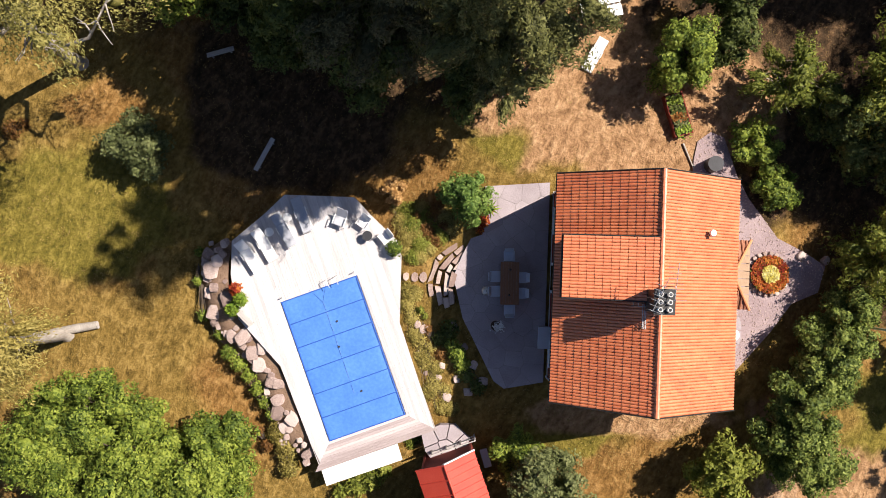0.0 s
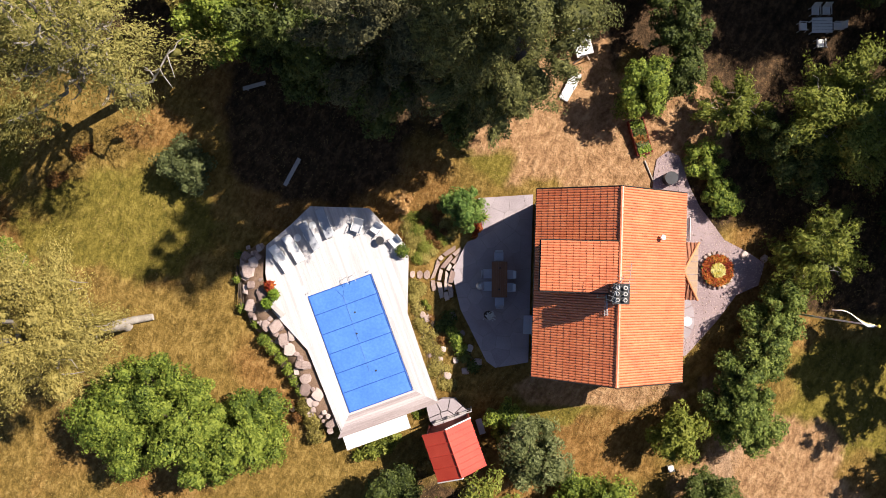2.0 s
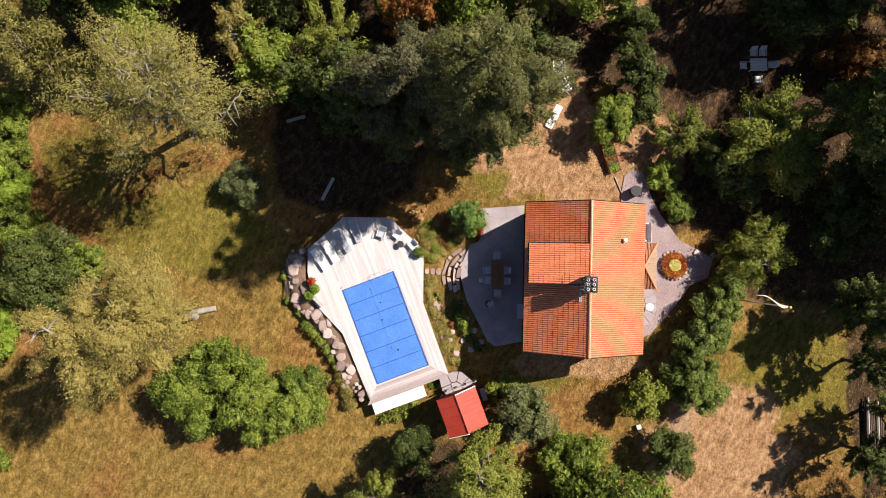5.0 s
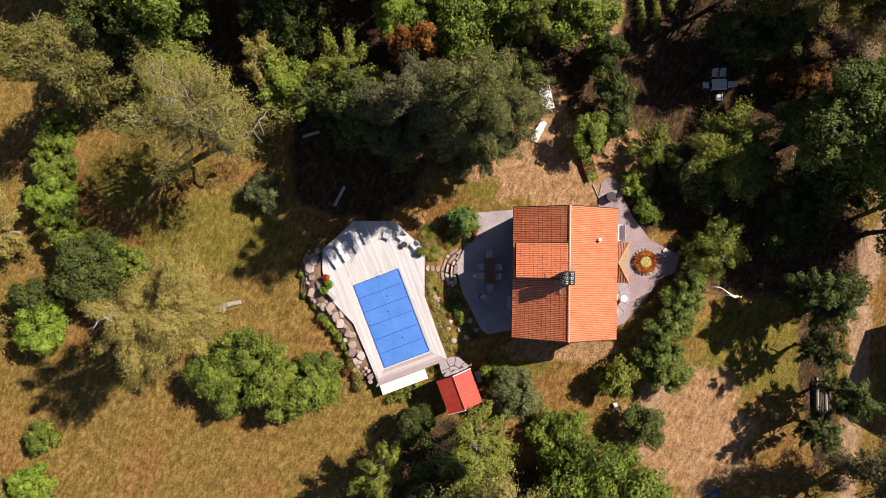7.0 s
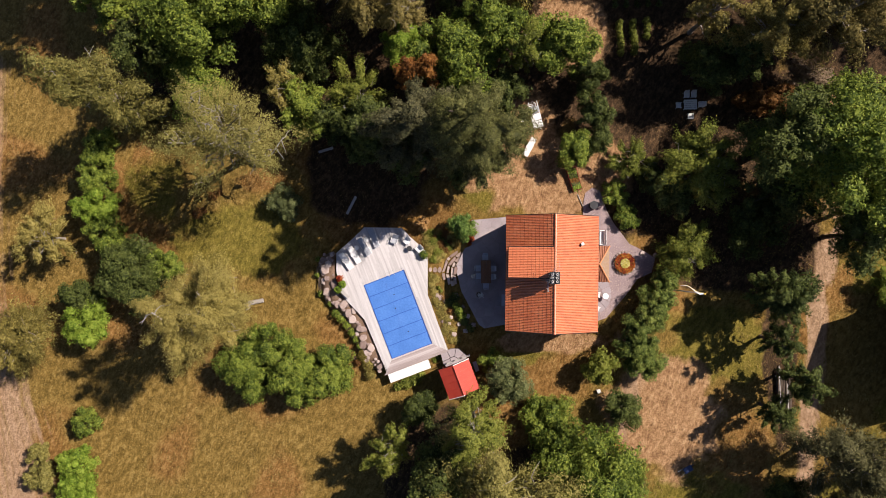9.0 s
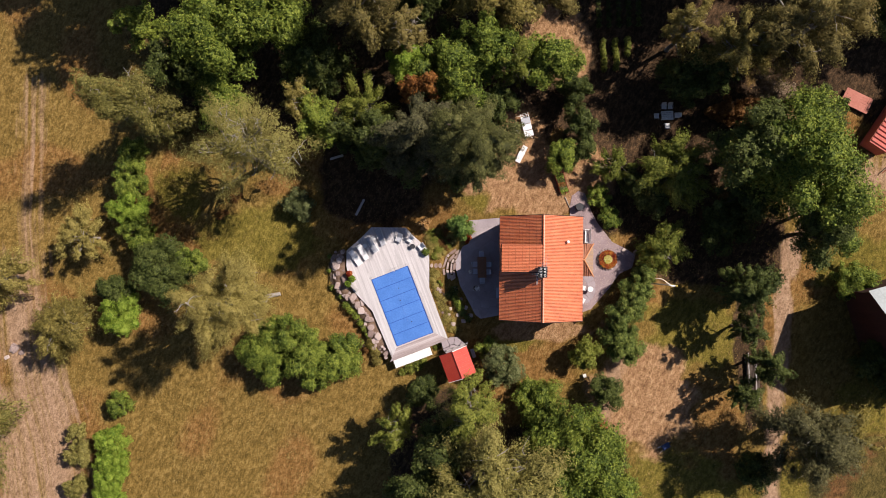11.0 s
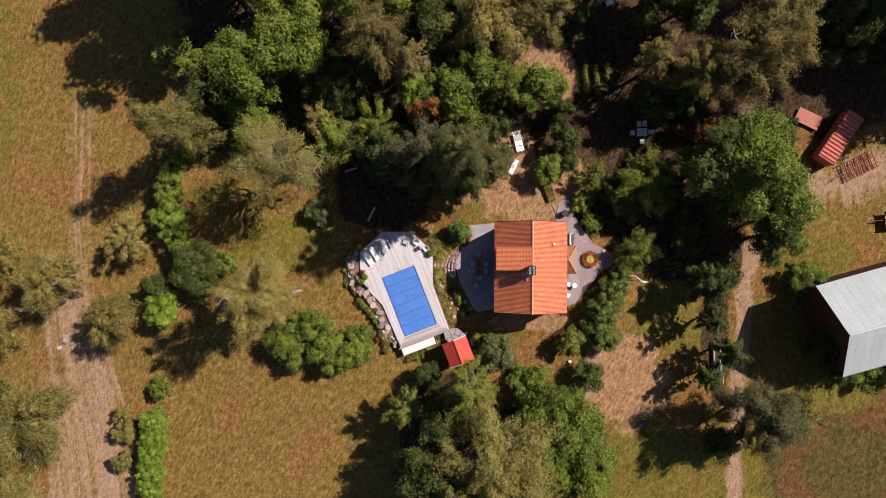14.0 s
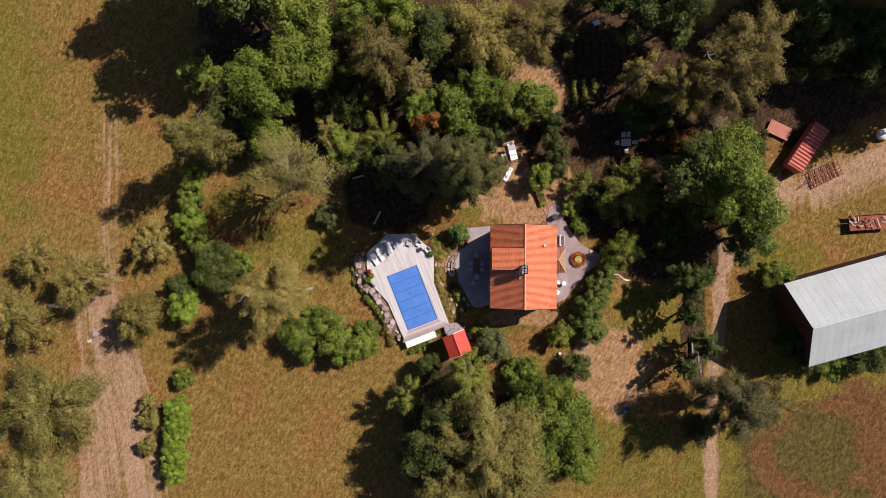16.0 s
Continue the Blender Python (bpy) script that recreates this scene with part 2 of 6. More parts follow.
def stone(rng, sx, sy, sz):
    """A rounded, uneven rock that sits on z = 0."""
    bm = bmesh.new()
    bmesh.ops.create_icosphere(bm, subdivisions=2, radius=1)
    off = Vector((rng.uniform(0, 90), rng.uniform(0, 90), rng.uniform(0, 90)))
    for v in bm.verts:
        k = 1 + 0.55 * noise.noise(v.co * 1.1 + off)
        p = v.co * k
        p = Vector((max(-0.8, min(0.8, p.x)), max(-0.8, min(0.8, p.y)), max(-0.6, min(0.62, p.z))))
        v.co = Vector((p.x * sx, p.y * sy, (p.z + 0.35) * sz))
    return bm


def clip(poly, px, py, nx, ny):
    """The part of a polygon on the side of the point to which the normal does not point."""
    out = []
    for i, (x, y) in enumerate(poly):
        x2, y2 = poly[(i + 1) % len(poly)]
        d1, d2 = (x - px) * nx + (y - py) * ny, (x2 - px) * nx + (y2 - py) * ny
        if d1 <= 0:
            out.append((x, y))
        if d1 * d2 < 0:
            k = d1 / (d1 - d2)
            out.append((x + (x2 - x) * k, y + (y2 - y) * k))
    return out


def inside(poly, x, y):
    c = False
    for i, (x1, y1) in enumerate(poly):
        x2, y2 = poly[i - 1]
        if (y1 > y) != (y2 > y) and x < (x2 - x1) * (y - y1) / (y2 - y1) + x1:
            c = not c
    return c


def to_line(x, y, line):
    """Distance from points to a polyline (numpy)."""
    best = np.full(np.shape(x), 1e9)
    for (x1, y1), (x2, y2) in zip(line, line[1:]):
        dx, dy = x2 - x1, y2 - y1
        k = np.clip(((x - x1) * dx + (y - y1) * dy) / (dx * dx + dy * dy), 0, 1)
        best = np.minimum(best, np.hypot(x - x1 - k * dx, y - y1 - k * dy))
    return best


def smoothstep(a, b, v):
    k = np.clip((v - a) / (b - a), 0, 1)
    return k * k * (3 - 2 * k)


# ---- ground ----
FOREST_FLOOR = -1.5


def ground_z(x, y):
    x, y = np.asarray(x, float), np.asarray(y, float)
    hump = np.hypot(np.maximum(np.abs(x - 9) - 6.5, 0), np.maximum(np.abs(y - 0.8) - 5.6, 0))
    z = FOREST_FLOOR + 1.25 * (1 - smoothstep(0, 8.5, hump))
    strip = np.hypot(np.maximum(np.abs(x + 2) - 0.5, 0), np.maximum(np.abs(y + 3) - 4.5, 0))
    z = np.maximum(z, FOREST_FLOOR + 0.85 * (1 - smoothstep(0, 3.0, strip)))
    z = z + 0.12 * np.sin(x * 0.21 + 1) * np.sin(y * 0.17) * smoothstep(14, 24, np.hypot(x, y))
    return z


def gz(x, y):
    return float(ground_z(x, y))


def ground_mesh():
    xs = np.concatenate([[-900, -400, -200, -120, -95], np.arange(-82, 78.1, 0.5), [95, 120, 200, 400, 900]])
    ys = np.concatenate([[-900, -400, -200, -110, -70], np.arange(-52, 54.1, 0.5), [70, 110, 200, 400, 900]])
    X, Y = np.meshgrid(xs, ys)
    rough = np.array([noise.noise(Vector((x * 0.9, y * 0.9, 0))) for x, y in zip(X.ravel(), Y.ravel())]).reshape(X.shape)
    wide = np.array([noise.noise(Vector((x * 0.13, y * 0.13, 7))) for x, y in zip(X.ravel(), Y.ravel())]).reshape(X.shape)
    mid = np.array([noise.noise(Vector((x * 0.4, y * 0.4, 3))) for x, y in zip(X.ravel(), Y.ravel())]).reshape(X.shape)
    Z = ground_z(X, Y) + (0.03 + 0.03 * smoothstep(12, 30, np.hypot(X, Y))) * rough
    nx, ny = len(xs), len(ys)
    verts = np.stack([X, Y, Z], -1).reshape(-1, 3)
    i = np.arange((ny - 1) * (nx - 1))
    r, c = i // (nx - 1), i % (nx - 1)
    k = r * nx + c
    faces = np.stack([k, k + 1, k + nx + 1, k + nx], -1)
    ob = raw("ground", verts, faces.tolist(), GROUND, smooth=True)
    tagged(ob, "dry summer grassland with bare tracks and woodland soil", "ground", kind="structure")
    wob = 0.9 * mid + 0.5 * rough
    # bare earth: farm tracks, drive, worn yard
    sand = np.zeros(X.shape)
    for line, w, soft, much in TRACKS:
        sand = np.maximum(sand, much * (1 - smoothstep(w * 0.6, w + soft, to_line(X, Y, line) + wob * min(soft, 1.0) * (w > 0.6))))
    # dry, straw-coloured lawn
    straw = np.zeros(X.shape)
    for cx, cy, rx, ry in STRAW:
        straw = np.maximum(straw, 1 - smoothstep(0.75, 1.2, np.hypot((X - cx) / rx, (Y - cy) / ry) + 0.35 * mid + 0.12 * rough))
    # greener turf
    green = np.zeros(X.shape)
    for cx, cy, rx, ry in TURF:
        green = np.maximum(green, 1 - smoothstep(0.6, 1.25, np.hypot((X - cx) / rx, (Y - cy) / ry) + 0.5 * mid + 0.15 * rough))
    # woodland floor; its colour also holds the shade under the trees
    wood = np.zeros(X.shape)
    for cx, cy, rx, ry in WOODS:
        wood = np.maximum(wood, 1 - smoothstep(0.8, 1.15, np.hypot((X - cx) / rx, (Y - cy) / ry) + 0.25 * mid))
    red = smoothstep(-0.1, 0.5, wide)
    for cx, cy, rx, ry in REDDISH:
        red = np.maximum(red, 1 - smoothstep(0.5, 1.2, np.hypot((X - cx) / rx, (Y - cy) / ry) + 0.4 * mid))
    stubble = np.zeros(X.shape)
    for cx, cy, rx, ry in STUBBLE:
        stubble = np.maximum(stubble, 1 - smoothstep(0.8, 1.1, np.hypot((X - cx) / rx, (Y - cy) / ry) + 0.2 * mid))
    for name, v in (("sand", sand), ("straw", straw), ("turf", green), ("wood", wood), ("redness", red), ("stubble", stubble), ("across", (X - np.interp(Y, RUT_Y, RUT_X)) / 200 + 0.5)):
        at = ob.data.attributes.new(name, "FLOAT", "POINT")
        at.data.foreach_set("value", np.clip(v, 0, 1).ravel().astype(np.float32))
    return ob


def ground_material():
    m = bpy.data.materials.new("ground_dry_grass")
    m.use_nodes = True
    n, l = m.node_tree.nodes, m.node_tree.links
    bsdf = n["Principled BSDF"]
    bsdf.inputs["Roughness"].default_value = 0.95
    bsdf.inputs["Specular IOR Level"].default_value = 0.15
    tc = n.new("ShaderNodeTexCoord")
    skew = n.new("ShaderNodeMapping")  # turned out of the noise's own axes
    skew.inputs["Rotation"].default_value, skew.inputs["Location"].default_value = (0.55, 0.35, 0.4), (3.3, 1.7, 5.1)
    l.new(tc.outputs["Object"], skew.inputs[0])

    def tex(scale, detail=6, rough=0.6):
        t = n.new("ShaderNodeTexNoise")
        t.inputs["Scale"].default_value, t.inputs["Detail"].default_value, t.inputs["Roughness"].default_value = scale, detail, rough
        l.new(skew.outputs[0], t.inputs["Vector"])
        return t.outputs[0]

    def ramp(value, *cols):
        r = n.new("ShaderNodeValToRGB")
        el = r.color_ramp.elements
        for k, c in enumerate(cols):
            e = el[k] if k < 2 else el.new(0.5)
            e.position = 0.38 + 0.24 * k / (len(cols) - 1)
            e.color = (*c, 1)
        l.new(value, r.inputs[0])
        return r.outputs[0]

    def blend(fac, a, b):
        x = n.new("ShaderNodeMix")
        x.data_type = "RGBA"
        l.new(fac, x.inputs[0])
        l.new(a, x.inputs[6])
        l.new(b, x.inputs[7])
        return x.outputs[2]

    def attr(name):
        a = n.new("ShaderNodeAttribute")
        a.attribute_name = name
        return a.outputs["Fac"]

    def edge(fac, noise_out):
        """Breaks a soft mask up with fine noise."""
        a = n.new("ShaderNodeMath")
        a.operation = "ADD"
        l.new(fac, a.inputs[0])
        l.new(noise_out, a.inputs[1])
        r = n.new("ShaderNodeMapRange")
        r.inputs[1].default_value, r.inputs[2].default_value = 0.75, 1.25
        l.new(a.outputs[0], r.inputs[0])
        return r.outputs[0]

    fine, mid, big = tex(5.0), tex(1.3), tex(0.25)
    mx = n.new("ShaderNodeMix")
    mx.inputs[0].default_value = 0.5
    l.new(fine, mx.inputs[2])
    l.new(mid, mx.inputs[3])
    gr = mx.outputs[0]
    # tussocks, drawn out a little along the mowing lines
    mown = n.new("ShaderNodeMapping")
    mown.inputs["Rotation"].default_value = (0, 0, radians(-60))
    l.new(tc.outputs["Object"], mown.inputs[0])
    mow = n.new("ShaderNodeMapping")
    mow.inputs["Rotation"].default_value, mow.inputs["Scale"].default_value, mow.inputs["Location"].default_value = (0.6, 0.3, 0.5), (1.0, 1.9, 1.0), (2.2, 0.4, 7.7)
    l.new(mown.outputs[0], mow.inputs[0])
    tuss = n.new("ShaderNodeTexNoise")
    tuss.inputs["Scale"].default_value, tuss.inputs["Detail"].default_value, tuss.inputs["Roughness"].default_value = 1.5, 4, 0.62
    l.new(mow.outputs[0], tuss.inputs["Vector"])
    mx2 = n.new("ShaderNodeMix")
    mx2.inputs[0].default_value = 0.45
    l.new(gr, mx2.inputs[2])
    l.new(tuss.outputs[0], mx2.inputs[3])
    gr = mx2.outputs[0]
    base = blend(edge(attr("redness"), big), ramp(gr, *MEADOW), ramp(gr, *MEADOW_RED))
    col = blend(edge(attr("turf"), mid), base, ramp(gr, *TURF_COL))
    rows_ = blend(edge(attr("redness"), mid), ramp(gr, *STUBBLE_COL), ramp(gr, *STUBBLE_RED))
    col = blend(edge(attr("stubble"), big), col, rows_)
    col = blend(edge(attr("wood"), mid), col, ramp(gr, *SHADED_WOOD_COL))
    col = blend(edge(attr("straw"), mid), col, ramp(gr, *STRAW_COL))
    # wheel ruts: noise drawn out along the track
    ac = n.new("ShaderNodeMath")
    ac.operation = "MULTIPLY"
    ac.inputs[1].default_value = 200 * 1.5
    l.new(attr("across"), ac.inputs[0])
    sep = n.new("ShaderNodeSeparateXYZ")
    l.new(tc.outputs["Object"], sep.inputs[0])
    al = n.new("ShaderNodeMath")
    al.operation = "MULTIPLY"
    al.inputs[1].default_value = 0.05
    l.new(sep.outputs["Y"], al.inputs[0])
    uv = n.new("ShaderNodeCombineXYZ")
    l.new(ac.outputs[0], uv.inputs["X"])
    l.new(al.outputs[0], uv.inputs["Y"])
    streak = n.new("ShaderNodeTexNoise")
    streak.inputs["Scale"].default_value, streak.inputs["Detail"].default_value = 1.0, 4
    l.new(uv.outputs[0], streak.inputs["Vector"])
    rut = n.new("ShaderNodeMath")
    rut.operation = "MULTIPLY_ADD"
    rut.inputs[1].default_value, rut.inputs[2].default_value = 1.9, -0.45
    l.new(streak.outputs[0], rut.inputs[0])
    only = n.new("ShaderNodeMath")  # ruts stay on the tracks
    only.operation, only.use_clamp = "MULTIPLY", True
    only.inputs[1].default_value = 5.0
    l.new(attr("sand"), only.inputs[0])
    bare = n.new("ShaderNodeMath")
    bare.operation = "MULTIPLY"
    l.new(edge(attr("sand"), rut.outputs[0]), bare.inputs[0])
    l.new(only.outputs[0], bare.inputs[1])
    col = blend(bare.outputs[0], col, ramp(gr, *SAND_COL))
    l.new(col, bsdf.inputs["Base Color"])
    bp = n.new("ShaderNodeBump")
    bp.inputs["Strength"].default_value, bp.inputs["Distance"].default_value = 0.9, 0.5
    l.new(gr, bp.inputs["Height"])
    l.new(bp.outputs[0], bsdf.inputs["Normal"])
    return m


MEADOW = ((0.080, 0.051, 0.010), (0.168, 0.107, 0.025), (0.285, 0.188, 0.056))
MEADOW_RED = ((0.093, 0.046, 0.011), (0.187, 0.099, 0.027), (0.305, 0.176, 0.062))
TURF_COL = ((0.064, 0.056, 0.009), (0.134, 0.106, 0.017), (0.222, 0.172, 0.036))
STRAW_COL = ((0.155, 0.083, 0.036), (0.29, 0.165, 0.08), (0.42, 0.265, 0.138))
# brown litter and soil, taken near black for the shade under the crowns
SHADED_WOOD_COL = ((0.018, 0.012, 0.006), (0.05, 0.03, 0.015), (0.12, 0.07, 0.034))
SAND_COL = ((0.20, 0.122, 0.068), (0.305, 0.194, 0.115), (0.40, 0.27, 0.17))
STUBBLE_COL = ((0.034, 0.028, 0.007), (0.080, 0.062, 0.015), (0.140, 0.102, 0.030))
STUBBLE_RED = ((0.052, 0.027, 0.010), (0.118, 0.058, 0.020), (0.195, 0.098, 0.038))
STUBBLE = [(60, -31, 24, 13)]
REDDISH = [(66, -37, 20, 9), (55, -20, 9, 4), (8, -12, 5.5, 3.5), (-32.2, 11.6, 1.3, 2.4), (-20, 9.0, 2.5, 1.6)]
RUT_Y = (-50, -34, -26, -20, -13, -6, 0, 6, 14, 22)
RUT_X = (-43.5, -44.2, -44.8, -45.6, -47.5, -48.1, -48.5, -48.8, -48.2, -47.8)
TRACKS = [  # line, width, soft edge, how bare
    ([(-47.8, 21), (-48.2, 14), (-48.8, 6), (-48.5, 0), (-48.1, -6)], 1.0, 2.0, 0.45),
    ([(-51, -1), (-50.5, -8), (-48, -13), (-46.0, -20), (-45.2, -26), (-44.5, -34), (-44, -50)], 2.0, 3.6, 0.74),
    ([(-50.5, -16), (-50, -24), (-52, -36), (-54, -46)], 2.4, 4.5, 0.66),
    ([(33.9, -52), (33.7, -34), (33.8, -26), (34.6, -18), (35.4, -11), (36.2, -4), (37.0, 0.5), (42, 5.5), (49, 8.5), (58, 12.5), (80, 20)], 0.8, 0.6, 1.0),
    ([(40, 5), (48, 8), (56, 10), (70, 15)], 2.0, 2.4, 0.7),
    ([(16.5, -8.0), (18.0, -11.0), (16.8, -14.5), (15.6, -18)], 0.5, 1.2, 0.7),
]
STRAW = [(13.6, 22.5, 2.2, 4.5), (9.5, 8.5, 8.5, 4.0), (7.8, 12.5, 2.6, 4.5), (10.3, 24.5, 2.6, 5.0), (20.3, -16.2, 5.6, 6.2), (9.0, -8.2, 5.5, 1.3), (37.0, 14.5, 3.5, 2.0)]
TURF = [(26, -9.3, 6.5, 4.2), (40, -26, 8, 5), (50, -19, 11, 7), (44, -1.5, 6, 3), (37, -33, 14, 8), (-65, 24, 9, 20), (-31, 8.0, 3.2, 3.5), (-22, 3, 7, 4), (2.5, 6.5, 2.0, 1.5), (22, -27, 8, 6), (6.5, -9.0, 3, 1.5)]
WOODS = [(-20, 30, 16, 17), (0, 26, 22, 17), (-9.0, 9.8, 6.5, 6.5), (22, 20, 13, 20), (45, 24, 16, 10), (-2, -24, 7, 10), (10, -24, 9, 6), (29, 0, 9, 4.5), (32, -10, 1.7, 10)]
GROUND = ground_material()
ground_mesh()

# ---- trees ----


def mesh_from_arrays(name, verts, quads, mat):
    me = bpy.data.meshes.new(name)
    me.vertices.add(len(verts))
    me.vertices.foreach_set("co", verts.astype(np.float32).ravel())
    me.loops.add(quads.size)
    me.loops.foreach_set("vertex_index", quads.astype(np.int32).ravel())
    me.polygons.add(len(quads))
    me.polygons.foreach_set("loop_start", (np.arange(len(quads)) * quads.shape[1]).astype(np.int32))
    me.polygons.foreach_set("loop_total", np.full(len(quads), quads.shape[1], np.int32))
    me.update(calc_edges=True)
    me.materials.append(mat)
    return me


def leaves(name, centre, outward, size, rng, mat, long=1.7, along=None):
    """One small pointed leaf at each centre, facing roughly outward and up; along: the way in which its length points."""
    n = len(centre)
    nrm = outward + rng.normal(0, 0.5, (n, 3)) + np.array([0, 0, 0.35])
    nrm /= np.linalg.norm(nrm, axis=1)[:, None] + 1e-9
    t = rng.normal(0, 1, (n, 3)) if along is None else np.cross(along + rng.normal(0, 0.35, (n, 3)), nrm)
    u = np.cross(nrm, t)
    u /= np.linalg.norm(u, axis=1)[:, None] + 1e-9
    v = np.cross(nrm, u)
    s = (size * rng.uniform(0.6, 1.4, n))[:, None]
    a = centre - u * s * long / 2 - v * s * 0.5
    b = centre - u * s * long / 2 + v * s * 0.5
    c = centre + u * s * long / 2 - nrm * s * 0.2
    verts = np.stack([a, b, c], 1).reshape(-1, 3)
    return mesh_from_arrays(name, verts, np.arange(3 * n).reshape(n, 3), mat)


def limb(verts, faces, pts, radii, n=5):
    """A bent, tapered tube through the points."""
    base = len(verts)
    for k, p in enumerate(pts):
        d = Vector(pts[min(k + 1, len(pts) - 1)]) - Vector(pts[max(k - 1, 0)])
        q = d.to_track_quat("Z", "Y")
        for j in range(n):
            w = 2 * math.pi * j / n
            o = q @ Vector((math.cos(w) * radii[k], math.sin(w) * radii[k], 0))
            verts.append((p[0] + o.x, p[1] + o.y, p[2] + o.z))
    for k in range(len(pts) - 1):
        for j in range(n):
            faces.append((base + k * n + j, base + k * n + (j + 1) % n, base + (k + 1) * n + (j + 1) % n, base + (k + 1) * n + j))


ICO = bmesh.new()
bmesh.ops.create_icosphere(ICO, subdivisions=1, radius=1)
ICO_V = np.array([v.co[:] for v in ICO.verts])
ICO_F = np.array([[v.index for v in f.verts] for f in ICO.faces])
ICO.free()

FORM = {  # boughs, bough size, leaf length, cover, crown's lower end, core, pale bark, drawn-out twigs, reach of the boughs, their flatness
    "round": (32, 0.28, 0.135, 1.3, 0.2, 0.66, False, 0.16, 1.2, 0.8),
    "feathery": (40, 0.21, 0.088, 1.1, 0.2, 0.64, True, 0.4, 2.0, 0.75),
    "open": (50, 0.19, 0.078, 0.62, 0.35, 0.3, True, 0.45, 1.9, 0.6),
    "column": (52, 0.36, 0.10, 1.0, -0.25, 0.5, True, 0.35, 1.7, 0.8),
    "needle": (56, 0.22, 0.10, 1.1, 0.1, 0.78, False, 0.2, 2.1, 0.55),
    "shrub": (34, 0.29, 0.105, 1.25, 0.02, 0.74, False, 0.14, 1.1, 0.85),
    "distant": (14, 0.42, 0.34, 1.5, 0.15, 0.75, False, 0.1, 1.1, 0.9),
}


def tree(kind, form, x, y, r, top, label, category="tree", seed=0, name="tree", z0=None, squash=1.0, turn=0.0, lean=(0.0, 0.0)):
    rng = np.random.default_rng(seed)
    lobes, lsize, leaf, cover, low, core, pale, twig, reach, flat = FORM[form]
    z0 = gz(x, y) - 0.05 if z0 is None else z0
    h = max(top - z0, 0.5)
    root = thing(name, pose(x, y, z0, 0, 0, turn), label, category, "" if category == "shrub" else "trees of the grounds")
    lobes = int(lobes * (0.7 + 0.12 * min(r, 5)))
    cz0 = h * low if h > 2.2 * r else h * low * 0.6
    ch = (h - cz0) / 2
    cen, rad, ang = [], [], []
    ph = rng.uniform(0, 6.3, 4)
    for k in range(lobes):
        w = k * 2.39996 + rng.uniform(-0.7, 0.7)
        t = (k + 0.5) / lobes
        zz = -0.62 + 1.4 * t
        # an uneven outline: some sides reach further than others
        rim = 0.94 + (0.16 * math.sin(2 * w + ph[0]) + 0.12 * math.sin(3 * w + ph[1]) + 0.10 * math.sin(5 * w + ph[2])) * (0.35 if form == "shrub" else 1)
        rr = math.sqrt(max(0.05, 1 - (zz * 0.88) ** 2)) * rng.uniform(0.25, 0.9) * rim
        lr = r * lsize * rng.uniform(0.5, 1.35)
        cen.append((math.cos(w) * rr * r + lean[0], math.sin(w) * rr * r * squash + lean[1], cz0 + ch + zz * max(0.1, ch - lr * 0.35) + rng.normal(0, 0.04) * ch))
        rad.append((lr * reach ** 0.6, lr / reach ** 0.4, lr * flat * rng.uniform(0.75, 1.1) * min(1.3, max(0.55, ch / r))))
        ang.append(w + rng.normal(0, 0.25))
    top_r = r * lsize
    cen.append((lean[0], lean[1], h - top_r * 0.75))
    rad.append((top_r, top_r, top_r * 0.75))
    ang.append(0.0)
    cen, rad, ang = np.array(cen), np.array(rad), np.array(ang)
    cs, sn = np.cos(ang), np.sin(ang)

    def swung(p, k, back=False):
        """Turns points about z by the bough's bearing."""
        q = sn[k] * (-1 if back else 1)
        return np.stack([p[:, 0] * cs[k] - p[:, 1] * q, p[:, 0] * q + p[:, 1] * cs[k], p[:, 2]], 1)

    # crowns that rise towards the eye carry finer leaves
    fine = max(0.6, 1 - 0.03 * max(0.0, top - 9)) if abs(x) < 26 and abs(y) < 14.5 else 1.0
    size = leaf * (0.8 + 0.07 * min(r, 6)) * fine
    long = 2.3 if form in ("needle", "feathery", "column", "open") else 1.5
    per = cover / (0.5 * size * size * long)
    P, N, A = [], [], []
    for k, (c, q) in enumerate(zip(cen, rad)):
        area = 4 * math.pi * ((q[0] * q[1]) ** 1.6 / 3 + 2 * (q[0] * q[2]) ** 1.6 / 3) ** (1 / 1.6) * 0.8
        nl = int(area * per) + 8
        d = rng.normal(0, 1, (nl, 3)) + np.array([0, 0, 0.3])
        d /= np.linalg.norm(d, axis=1)[:, None]
        base = c + swung(d * q, k)
        # uneven surface: knots of leaves stand out, hollows lie back
        lump = np.zeros(nl)
        for wave, amp in ((0.5, 0.5), (0.9, 0.6), (1.7, 0.5)):
            for _ in range(3):
                lump += amp * np.sin(base @ (rng.normal(0, 1, 3) * 3.6 / wave) + rng.uniform(0, 6.3))
        lump = np.clip(0.5 + 0.3 * lump, 0, 1)
        dist = 0.55 + 0.62 * lump + rng.normal(0, 0.07, nl)
        p = c + swung(d * q * dist[:, None], k)
        o = p - np.array([lean[0], lean[1], cz0 + ch * 0.5])
        o /= np.linalg.norm(o, axis=1)[:, None] + 1e-9
        if twig:
            p = p + o * (rng.random((nl, 1)) ** 3) * twig * q[0] * 1.6
            p[:, 2] -= np.abs(rng.normal(0, 0.2 * twig * q[0], nl))
        keep = rng.random(nl) < (1.5 * lump - 0.25 if form == "open" else 0.25 + 0.85 * lump)
        near = np.flatnonzero(np.linalg.norm(cen - c, axis=1) < (rad.max(1) + q.max()) * 1.1)
        for j in near:
            if j != k:
                keep &= np.sum((swung(p - cen[j], j, True) / (rad[j] * 0.8)) ** 2, axis=1) > 1
        P.append(p[keep])
        N.append(swung(d, k)[keep])
        A.append(o[keep])
